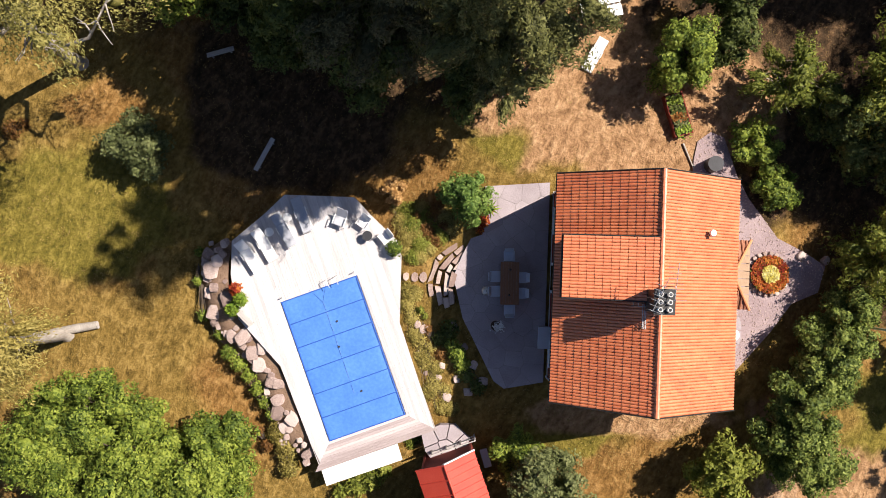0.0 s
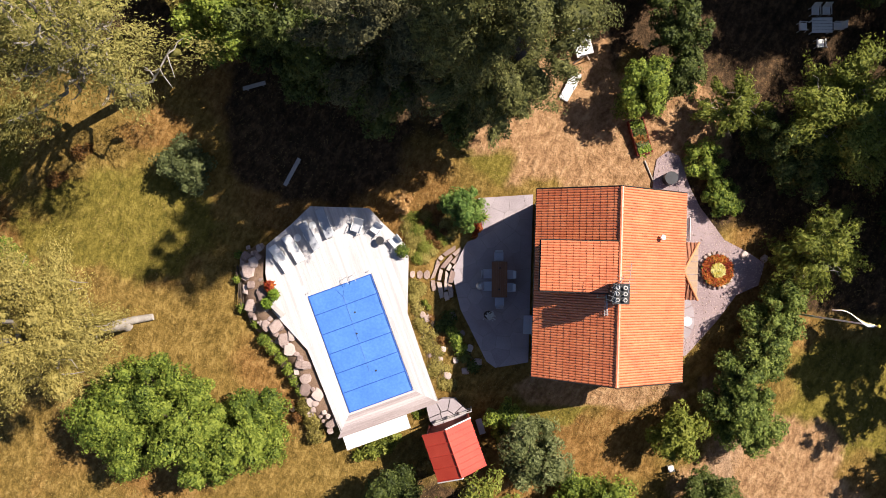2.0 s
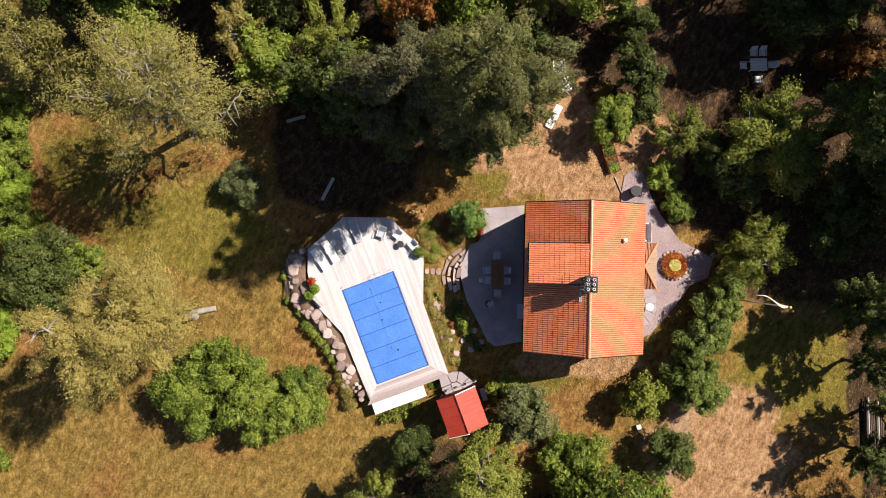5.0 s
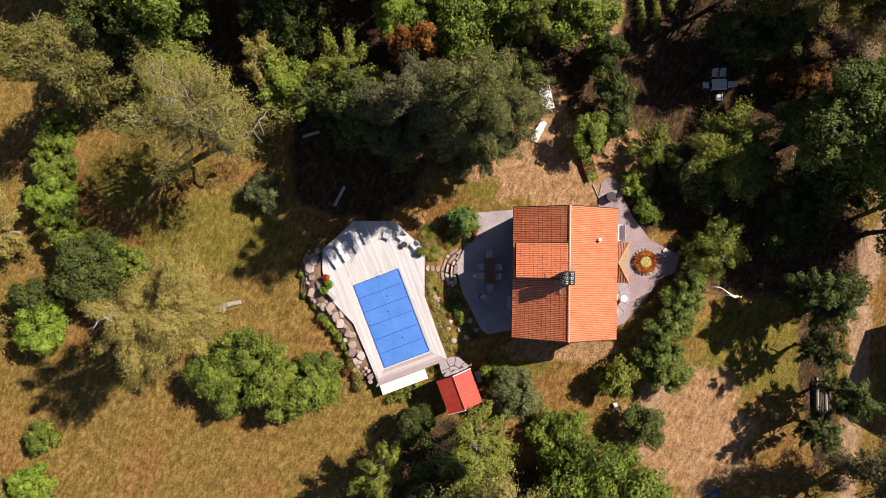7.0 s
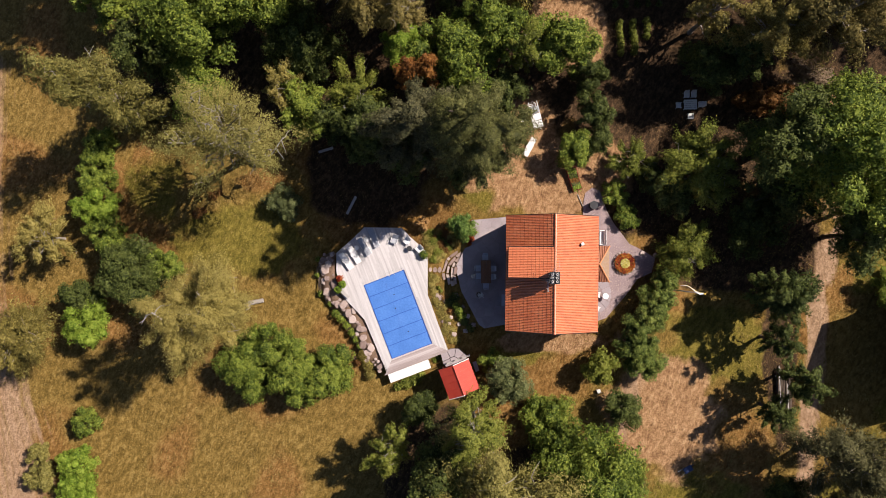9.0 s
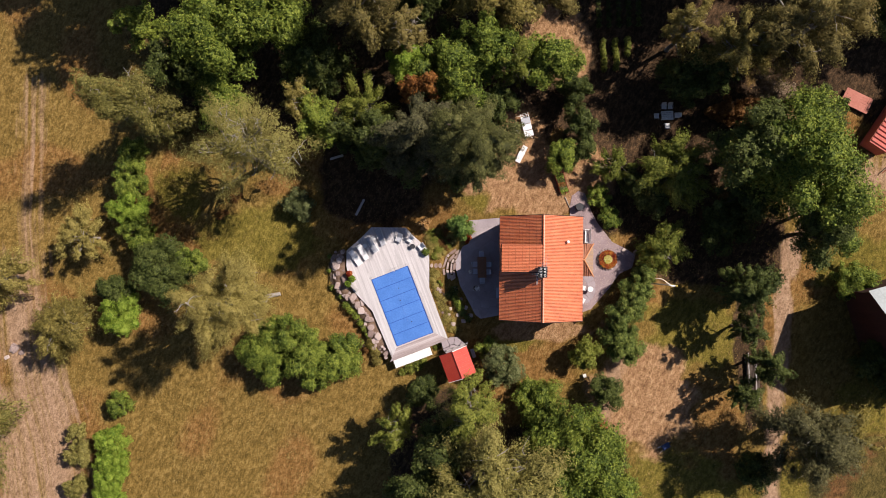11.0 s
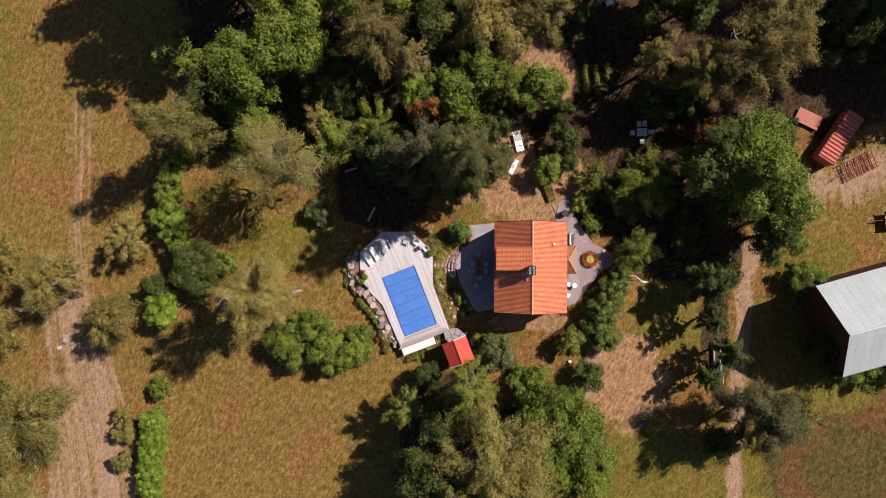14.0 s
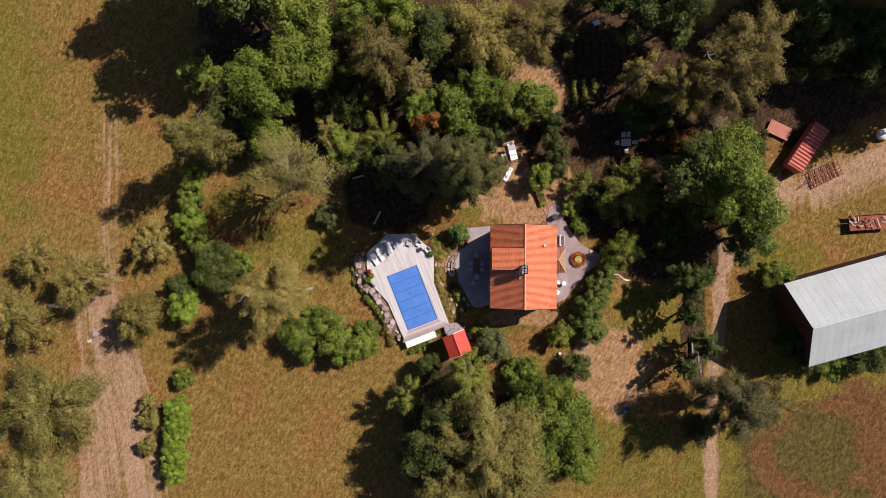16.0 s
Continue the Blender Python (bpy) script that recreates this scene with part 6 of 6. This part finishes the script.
# ---- entrance side furniture ----
fb = thing("garden_bench", pose(14.35, 2.0, -0.17, 0, 0, -90 + HTURN), "white-painted garden bench against the house", "bench")
for k in range(4):
    part("seat_slat", boxed(0, -0.18 + k * 0.12, 0.43, 1.45, 0.1, 0.025), WHITE, fb)
    part("back_slat", boxed(0, 0.27 + k * 0.025, 0.55 + k * 0.13, 1.45, 0.025, 0.1), WHITE, fb)
for sx in (-1, 1):
    for yy in (-0.2, 0.25):
        part("leg", boxed(sx * 0.68, yy, 0.3, 0.06, 0.06, 0.6), WHITE, fb)
    part("armrest", boxed(sx * 0.68, 0.02, 0.62, 0.07, 0.55, 0.03), WHITE, fb)
ft = round_table(0.3, 0.72, WHITE, "round white garden table in front of the house")
ft.matrix_basis = pose(14.5, -3.8, -0.13)
fc = deck_chair("garden_chair", "white garden chair in front of the house", WHITE, WHITE, 0.5, 14)
fc.matrix_basis = pose(13.75, -3.65, -0.13, 0, 0, 80)
copy_thing(fc, pose(13.65, -5.0, -0.13, 0, 0, 60))
barrel = thing("water_barrel", pose(13.6, 5.2, -0.17), "black water barrel at the house corner", "barrel")
part("body", tubed((0, 0, 0), (0, 0, 0.85), 0.4, 0.4, 20), BLACK, barrel)
part("lid", tubed((0, 0, 0.85), (0, 0, 0.89), 0.41, n=20), BLACK, barrel)
# path lamp posts by the court
for x, y in ((18.3, 0.35), (19.6, 0.1)):
    ob = part("rock", stone(rng, 0.3, 0.25, 0.35), STONE)
    ob.matrix_basis = pose(x, y, -0.3, 0, 0, 40)
    tagged(ob, "pale boulder at the court's edge", "rock")

# ---- flagpole ----
flagpole = thing("flagpole", pose(21.4, -3.38, gz(21.4, -3.38) - 0.2), "tall white flagpole with a long narrow pennant", "flagpole")
part("pole", tubed((0, 0, 0), (0, 0.02, 12.0), 0.07, 0.035, 12), WHITE, flagpole)
part("foot", boxed(0, 0, 0.35, 0.24, 0.2, 0.7, bevel=0.02), STEEL, flagpole, "steel bracket")
bm = bmesh.new()
bmesh.ops.create_uvsphere(bm, u_segments=12, v_segments=8, radius=0.09, matrix=Matrix.Translation((0, 0.02, 12.07)))
part("knob", bm, FLAG_YELLOW, flagpole, "gilded knob")
V, F = [], []
for k in range(25):
    q = k / 24
    x, y = -0.05 - 1.75 * q, 0.03 + 0.85 * q - 0.12 * math.sin(q * 7)
    w = 0.11 * (1 - 0.72 * q)
    z = 11.75 - 0.9 * q * q + 0.07 * math.sin(q * 9)
    roll_ = 0.7 + 0.25 * math.sin(q * 8)
    V += [(x - w * 0.4 * roll_, y - w * roll_, z + w * (1 - roll_)), (x + w * 0.4 * roll_, y + w * roll_, z - w * (1 - roll_))]
    if k:
        F.append((2 * k - 2, 2 * k - 1, 2 * k + 1, 2 * k))
pennant = raw("pennant", V, F, CANVAS, flagpole, True)
pennant["label"] = "pale narrow pennant"
V2 = [((a[0] + b_[0]) / 2 + (b_[0] - a[0]) * c_, (a[1] + b_[1]) / 2 + (b_[1] - a[1]) * c_, (a[2] + b_[2]) / 2 + (b_[2] - a[2]) * c_ + 0.012) for a, b_ in zip(V[::2], V[1::2]) for c_ in (0.28, 0.46)]
stripe = raw("stripe", V2, F, FLAG_YELLOW, pennant, True)
stripe["label"] = "yellow stripe"

# ---- north lawn and garden ----
swing = thing("garden_swing", pose(8.05, 14.4, gz(8, 14.4), 0, 0, -78), "long white garden swing seat with cushions", "swing seat")
for k in range(3):
    part("canopy_panel", boxed(-0.45 + k * 0.72, 0.08, 1.75, 0.64, 0.98, 0.05, bevel=0.015), CANVAS if k else GREY_FABRIC, swing)
part("seat", boxed(0, 0, 0.5, 2.3, 0.6, 0.1, bevel=0.03), CANVAS, swing)
part("backrest", boxed(0, 0.36, 0.85, 2.3, 0.1, 0.55, bevel=0.03), GREY_FABRIC, swing)
for sx in (-1, 1):
    for yy in (-0.55, 0.55):
        part("leg", tubed((sx * 1.35, yy, 0), (sx * 1.3, 0.1, 1.72), 0.035, n=8), WHITE, swing)
    part("foot", tubed((sx * 1.35, -0.65, 0.03), (sx * 1.35, 0.65, 0.03), 0.035, n=8), WHITE, swing)
for yy in (-0.35, 0.5):
    part("rail", tubed((-1.32, yy, 1.74), (1.32, yy, 1.74), 0.03, n=8), WHITE, swing)
gcl = deck_chair("garden_chair", "white garden chair beside the swing seat", WHITE, WHITE, 0.56, 14)
gcl.matrix_basis = pose(7.1, 13.9, gz(7.1, 13.9), 0, 0, 100)
hl = lounger(CANVAS, WHITE, True)
tagged(hl, "white sun lounger on the dry lawn beside the pines")
hl.matrix_basis = pose(7.5, 11.3, gz(7.5, 11.3), 0, 0, -30)
planter = thing("raised_bed", pose(11.8, 7.9, gz(11.8, 7.9) - 0.05, 0, 0, 15), "red-stained timber raised bed planted with vegetables", "raised bed")
for sx in (-1, 1):
    part("side_board", boxed(sx * 0.47, 0, 0.3, 0.05, 2.3, 0.6), RED_WOOD, planter)
    part("end_board", boxed(0, sx * 1.13, 0.3, 0.9, 0.05, 0.6), RED_WOOD, planter)
part("soil", boxed(0, 0, 0.24, 0.88, 2.2, 0.44), SOIL, planter)
g = np.random.default_rng(5)
for kind, yy in (("green", 0.75), ("dark", 0.2), ("orange", -0.15), ("blue", -0.55), ("lime", -0.85)):
    n_ = 150
    P = np.stack([g.uniform(-0.4, 0.4, n_), yy + g.normal(0, 0.14, n_), 0.5 + g.uniform(0, 0.25, n_)], 1)
    ob = new("vegetable_foliage", leaves("vegetable_foliage", P, np.tile([0, 0, 1.0], (n_, 1)), 0.1, g, LEAF[kind], 1.8))
    ob.parent = planter
stick = thing("edging_log", pose(12.4, 5.7, gz(12.4, 5.7) + 0.02, 0, 0, -68), "pale wooden edging pole beside the gravel path", "log")
part("stem", tubed((-0.75, 0, 0.05), (0.75, 0, 0.05), 0.055, 0.045, 10), BARK_PALE, stick)
part("peg", tubed((0.6, 0.08, -0.1), (0.6, 0.08, 0.2), 0.03, n=6), BARK_PALE, stick)
gt = thing("garden_table", pose(23.7, 15.1, gz(23.7, 15.1), 0, 0, 0), "white garden table in the shade of the trees", "table")
for k in range(5):
    part("slat", boxed(0, -0.4 + k * 0.2, 0.72, 1.3, 0.18, 0.03), WHITE, gt)
for sx in (-1, 1):
    for sy in (-1, 1):
        part("leg", boxed(sx * 0.55, sy * 0.38, 0.35, 0.06, 0.06, 0.7), WHITE, gt)
gc = deck_chair("garden_chair", "white slatted garden chair under the trees", WHITE, WHITE, 0.56, 14)
tagged(gc, group="chairs round the garden table")
gc.matrix_basis = pose(23.4, 16.1, gz(23.4, 16.1), 0, 0, 0)
for x, y, a in ((24.1, 16.1, 0), (23.7, 14.0, 180), (22.6, 15.1, 90), (24.8, 15.1, -90)):
    copy_thing(gc, pose(x, y, gz(x, y), 0, 0, a))
for k, (x, y0, y1) in enumerate(((16.95, 20.6, 24.3), (18.3, 20.6, 24.2), (19.6, 22.2, 24.5))):
    n_ = int((y1 - y0) / 0.5)
    leaf_patch("bean_row", "trained row of yellow-green bean plants in the garden", [(x + 0.08 * math.sin(j), y0 + j * 0.5, gz(x, y0), 0.38, 1.4) for j in range(n_)], "yellow", 0.1, 420, 90 + k, "vegetables")
for k in range(5):
    x = 16.6 + k * 1.1
    leaf_patch("vegetable_row", "low dark green vegetable row in the shaded garden", [(x, 25.5 + j * 0.6, gz(x, 26), 0.35, 0.4) for j in range(7)], "dark", 0.1, 260, 110 + k, "vegetables")
tc = thing("garden_table", pose(20.2, 31.6, gz(20, 31), 0, 0, 20), "white garden table at the wood's edge", "table")
part("top", boxed(0, 0, 0.72, 0.9, 0.7, 0.04), WHITE, tc)
for sx in (-1, 1):
    for sy in (-1, 1):
        part("leg", boxed(sx * 0.38, sy * 0.28, 0.35, 0.05, 0.05, 0.7), WHITE, tc)

# ---- west lawn ----
def log(x1, y1, x2, y2, r, mat, label):
    L = math.hypot(x2 - x1, y2 - y1)
    root = thing("log", pose((x1 + x2) / 2, (y1 + y2) / 2, gz(x1, y1) + r * 0.8, 0, 0, math.degrees(math.atan2(y2 - y1, x2 - x1))), label, "log")
    verts, faces = [], []
    limb(verts, faces, [(-L / 2, 0, 0), (-L / 6, 0.06, 0.02), (L / 6, 0.02, 0), (L / 2, -0.05, 0)], [r * 1.05, r * 0.95, r, r * 0.85], 10)
    raw("stem", verts, faces, mat, root, True)
    for s in (-1, 1):
        part("cut_end", tubed((s * L / 2, -0.025 - s * 0.025, 0), (s * (L / 2 + 0.012), -0.025 - s * 0.025, 0), r * 0.84, n=12), GREY_WOOD, root)


log(-23.4, -4.2, -20.0, -3.42, 0.26, BARK_PALE, "pale barkless tree trunk lying on the lawn")
log(-57.3, -4.8, -54.6, -5.15, 0.22, BARK_PALE, "pale fallen trunk beside the farm track")
for (x1, y1, x2, y2, label) in ((-11.15, 5.1, -10.18, 6.87, "weathered plank bench on the lawn by the deck"), (-13.9, 11.5, -12.4, 11.9, "weathered plank bench under the trees")):
    L = math.hypot(x2 - x1, y2 - y1)
    pb = thing("plank_bench", pose((x1 + x2) / 2, (y1 + y2) / 2, gz(x1, y1), 0, 0, math.degrees(math.atan2(y2 - y1, x2 - x1))), label, "bench")
    part("seat", boxed(0, 0, 0.42, L, 0.26, 0.05, bevel=0.008), GREY_WOOD, pb)
    for s in (-1, 1):
        part("leg", boxed(s * (L / 2 - 0.25), 0, 0.19, 0.06, 0.22, 0.4), GREY_WOOD, pb)
rng = random.Random(44)
for x, y, s in ((-33.0, 2.4, 0.7), (-33.7, 2.0, 0.5), (-32.4, 2.7, 0.45), (-50.7, -8.96, 0.7), (-49.9, -9.4, 0.4), (-51.6, -9.9, 0.35)):
    ob = part("rock", stone(rng, s, s * 0.8, s * 0.7), STONE)
    ob.matrix_basis = pose(x, y, gz(x, y) - 0.08, 0, 0, rng.uniform(0, 180))
    tagged(ob, "grey granite boulder in the grass", "rock", "boulders in the grass")
for x, y in ((-26.6, 5.6), (-25.0, 7.4)):
    leaf_patch("dry_clump", "heap of reddish dry twigs on the lawn", [(x, y, gz(x, y), 0.6, 0.4), (x + 0.7, y + 0.3, gz(x, y), 0.4, 0.3)], "brown", 0.09, 260, int(200 + x), "brush heap")

# ---- south side ----
wb = thing("bee_box", pose(13.8, -13.4, gz(13.8, -13.4), 0, 0, 15), "white-painted wooden box on legs beside the bushes", "box")
part("body", boxed(0, 0, 0.25, 0.3, 0.32, 0.3, bevel=0.01), PLASTER, wb)
part("lid", boxed(0, 0, 0.42, 0.36, 0.4, 0.04), PLASTER, wb)
for sx in (-1, 1):
    part("leg", boxed(sx * 0.13, 0, 0.06, 0.05, 0.36, 0.14), GREY_WOOD, wb)
rk = thing("kayak_cover", pose(15.6, -18.9, gz(15.6, -18.9), 0, 0, -60), "small red tarpaulin-covered heap beside the lawn", "tarpaulin")
part("cover", stone(rng, 0.9, 0.45, 0.45), RED_METAL, rk)
part("rope", tubed((-0.1, -0.5, 0.05), (-0.1, 0.5, 0.05), 0.015, n=6), CANVAS, rk)
wbr = thing("wheelbarrow", pose(22.4, -21.3, gz(22.4, -21.3), 0, 0, 30), "blue garden wheelbarrow standing on the dry lawn", "wheelbarrow")
bm = bmesh.new()
box(bm, 0, 0, 0.5, 0.9, 0.62, 0.3, bevel=0.04)
for v_ in bm.verts:
    if v_.co.z < 0.45:
        v_.co.x *= 0.65
        v_.co.y *= 0.65
part("tray", bm, BLUE_PLASTIC, wbr)
part("wheel", tubed((0.55, -0.04, 0.2), (0.55, 0.04, 0.2), 0.2, n=16), BLACK, wbr)
for sy in (-1, 1):
    part("handle", tubed((0.5, sy * 0.1, 0.22), (-0.95, sy * 0.3, 0.55), 0.02, n=6), STEEL, wbr)
    part("leg", tubed((-0.3, sy * 0.24, 0.0), (-0.3, sy * 0.24, 0.4), 0.018, n=6), STEEL, wbr)
bb = thing("shed_bench", pose(1.55, -10.6, gz(1.5, -10.6), 0, 0, 17), "pale bench beside the red shed", "bench")
part("seat", boxed(0, 0, 0.45, 0.4, 1.0, 0.05, bevel=0.01), GREY_CHAIR, bb)
for sy in (-1, 1):
    part("leg", boxed(0, sy * 0.42, 0.2, 0.34, 0.06, 0.45), GREY_CHAIR, bb)
frame_ = thing("trellis", pose(-0.2, -9.75, gz(-0.2, -9.7), 0, 0, 19), "pale timber trellis frame against the shed gable", "trellis")
for k in range(4):
    part("upright", boxed(-1.2 + k * 0.8, 0, 0.8, 0.07, 0.07, 2.2), GREY_WOOD, frame_)
for z in (0.6, 1.2, 1.85):
    part("rail", boxed(0, 0, z, 2.5, 0.05, 0.07), GREY_WOOD, frame_)

# ---- timber stack under the pines ----
stack = thing("timber_stack", pose(32.2, -13.9, gz(32.2, -13.9) - 0.05, 0, 0, 90), "long stack of weathered timber poles beside the drive", "timber stack")
rng = random.Random(52)
for s_ in (-1, 1):
    part("bearer", boxed(s_ * 1.6, 0, 0.08, 0.14, 1.5, 0.16), GREY_WOOD, stack)
for k in range(27):
    row = k // 9
    y = -0.62 + (k % 9) * 0.155 + 0.06 * (row % 2)
    L = rng.uniform(3.4, 4.8)
    x = rng.uniform(-0.4, 0.4)
    part("pole", tubed((x - L / 2, y + rng.uniform(-0.04, 0.04), 0.23 + row * 0.13), (x + L / 2, y + rng.uniform(-0.05, 0.05), 0.23 + row * 0.13), 0.075, 0.06, 8), BARK if k % 5 else GREY_WOOD, stack)

# ---- farm yard ----
cont = thing("cargo_container", pose(47.5, 13.35, gz(47, 13) + 0.1, 0, 0, 54.5), "faded red ribbed cargo container in the yard", "container")
CLn, CWd, CHt = 6.7, 2.2, 2.4
part("body", boxed(0, 0, CHt / 2, CLn, CWd, CHt, bevel=0.02), CONT_RED, cont)
for k in range(13):
    part("roof_rib", boxed(-CLn / 2 + 0.35 + k * 0.49, 0, CHt + 0.07, 0.24, CWd - 0.1, 0.14, bevel=0.03), CONT_RED, cont)
for s in (-1, 1):
    part("door", boxed(CLn / 2 + 0.03, s * 0.47, CHt / 2, 0.05, 0.9, CHt - 0.2), CONT_RED, cont)
    part("top_rail", boxed(0, s * CWd / 2, CHt, CLn, 0.08, 0.1), RUST, cont)
slab = thing("hatch_door", pose(44.4, 16.05, gz(44.6, 16) + 0.05, 0, 0, -28), "faded red boarded door lying on trestles", "door")
for k in range(6):
    part("board", boxed(0, -0.75 + k * 0.3, 0.45, 3.1, 0.29, 0.05), PINK_SLAB, slab)
for s in (-1, 1):
    part("batten", boxed(s * 1.2, 0, 0.49, 0.12, 1.8, 0.04), PINK_SLAB, slab)
    part("trestle", boxed(s * 1.0, 0, 0.18, 0.12, 1.5, 0.45), GREY_WOOD, slab)
harrow = thing("harrow", pose(50.4, 9.9, gz(50, 10) + 0.05, 0, 0, 24), "rusty old farm harrow on the gravel yard", "harrow")
for k in range(9):
    part("cross_bar", tubed((-2.1 + k * 0.5, -1.1, 0.5), (-1.8 + k * 0.49, 1.2, 0.55 + 0.1 * (k % 2)), 0.06, n=6), RUST, harrow)
for k in range(6):
    part("long_bar", tubed((-2.3, -1.0 + k * 0.42, 0.55), (2.2, -0.95 + k * 0.43, 0.5 + 0.12 * (k % 2)), 0.06, n=6), RUST, harrow)
for k in range(4):
    part("brace", tubed((-1.9 + k * 1.1, -1.0, 0.62), (-1.2 + k * 0.9, 1.1, 0.75), 0.05, n=6), RUST, harrow)
for k in range(10):
    x, y = -2.0 + (k % 5) * 1.0, -0.7 + (k // 5) * 1.3
    part("tine", tubed((x, y, 0.5), (x + 0.1, y, 0.0), 0.035, 0.02, 6), RUST, harrow)
part("drawbar", tubed((-2.2, 0.2, 0.5), (-4.0, -0.3, 0.35), 0.06, n=6), RUST, harrow)
tr = thing("farm_trailer", pose(55.6, 3.15, gz(55, 3), 0, 0, 2), "rusty flat farm trailer loaded with scrap wood", "trailer")
part("bed", boxed(0, 0, 0.95, 5.2, 2.0, 0.14, bevel=0.01), RUST, tr)
for s in (-1, 1):
    part("side_board", boxed(0, s * 1.0, 1.15, 5.2, 0.06, 0.4), RUST, tr)
    for xx in (-1.2, 1.2):
        part("wheel", tubed((xx, s * 0.75, 0.42), (xx, s * 1.0, 0.42), 0.42, n=18), BLACK, tr)
part("drawbar", tubed((-2.6, 0, 0.9), (-4.0, 0, 0.5), 0.06, n=8), RUST, tr)
rng = random.Random(9)
for k in range(26):
    x, y = rng.uniform(-2.3, 2.2), rng.uniform(-0.8, 0.8)
    ob = part("scrap_board", boxed(0, 0, 0, rng.uniform(0.5, 1.4), 0.12, 0.05), rng.choice((GREY_WOOD, RUST, PINK_SLAB)), tr)
    ob.matrix_basis = pose(x, y, 1.06 + 0.012 * k, rng.uniform(-8, 8), rng.uniform(-8, 8), rng.uniform(0, 180))
tank = thing("fuel_tank", pose(58.2, 14.9, gz(58, 15), 0, 0, 10), "white rounded plastic tank in the yard", "tank")
bm = bmesh.new()
bmesh.ops.create_uvsphere(bm, u_segments=20, v_segments=12, radius=0.8, matrix=Matrix.Translation((0, 0, 0.7)) @ Matrix.Diagonal((1.3, 1, 0.85, 1)))
part("shell", bm, WHITE, tank)
part("filler_cap", tubed((0, 0, 1.34), (0, 0, 1.45), 0.14, n=12), BLACK, tank)

# ---- grass: tufts over the open ground ----


def tufts(name, label, n, region, kind, size, seed_, avoid):
    g = np.random.default_rng(seed_)
    x0, x1, y0, y1 = region
    x, y = g.uniform(x0, x1, n), g.uniform(y0, y1, n)
    lump = np.sin(x * 0.9 + 2 * np.sin(y * 0.5)) * np.sin(y * 1.1 + 1.5 * np.sin(x * 0.43)) + g.normal(0, 0.5, n)
    keep = lump > -0.6
    for cx, cy, rx, ry in avoid:
        keep &= np.hypot((x - cx) / rx, (y - cy) / ry) > 1
    for line, w, soft, much in TRACKS:
        keep &= to_line(x, y, line) > w * 0.8
    deck_out = [inside(DECK, a, b) or inside(PATIO, a, b) or inside(COURT, a, b) for a, b in zip(x, y)]
    keep &= ~np.array(deck_out)
    keep &= ~((np.abs(x - HX) < 4.3) & (np.abs(y - HY) < 5.3))
    keep &= (to_line(x, y, EDGE) > 1.2)
    x, y = x[keep], y[keep]
    z = ground_z(x, y)
    m = len(x)
    V = []
    for k in range(3):
        w = g.uniform(0, 2 * math.pi, m)
        s = size * g.uniform(0.5, 1.5, m)
        dx, dy = -np.sin(w) * s * 0.2, np.cos(w) * s * 0.2
        ox, oy = g.normal(0, size * 0.5, m), g.normal(0, size * 0.5, m)
        lx, ly = np.cos(w) * s, np.sin(w) * s
        a = np.stack([x + ox - dx, y + oy - dy, z - 0.02], 1)
        b = np.stack([x + ox + dx, y + oy + dy, z - 0.02], 1)
        c = np.stack([x + ox + lx, y + oy + ly, z + s * g.uniform(0.25, 0.6, m)], 1)
        V.append(np.stack([a, b, c], 1))
    V = np.stack(V, 1).reshape(-1, 3)
    ob = new(name, mesh_from_arrays(name, V, np.arange(len(V)).reshape(-1, 3), kind))
    tagged(ob, label, "grass", kind="stuff")


AVOID = [(-20, 30, 14, 15), (0, 27, 20, 15), (22, 20, 11, 17), (45, 24, 14, 9)]
DRY = [(9.5, 8.5, 8.5, 4.0), (7.8, 12.5, 2.6, 4.5), (20.3, -16.2, 5.6, 6.2), (-9, 9.5, 6.5, 5.5)]
tufts("meadow_grass", "tufted dry meadow grass", 45000, (-34, 36, -34, 12), GRASS, 0.085, 1, AVOID + DRY)
tufts("field_grass", "coarse dry grass on the outer fields", 46000, (-70, 64, -42, 44), GRASS, 0.2, 2, AVOID + DRY + [(0, 0, 30, 20), (60, -31, 23, 12)])
tufts("lawn_grass", "short dry lawn grass round the house", 26000, (-24, 28, -20, 14), GRASS_STRAW, 0.07, 3, AVOID[:2])

# ---- roof tiles, the pieces last ----
lay_tiles(house, roof_pose(1), SLOPE, 2 * HALF_L, COURSES, lambda x, y: abs(y) < 1.6 and x < 3.8, TILE)
lay_tiles(house, roof_pose(-1), SLOPE, 2 * HALF_L, COURSES, lambda x, y: 0.6 < y < 3.0 and x > 3.7, TILE)
lay_tiles(dormer, dplace, dlen, DY1 - DY0, 12, lambda x, y: x > 1.8, TILE)
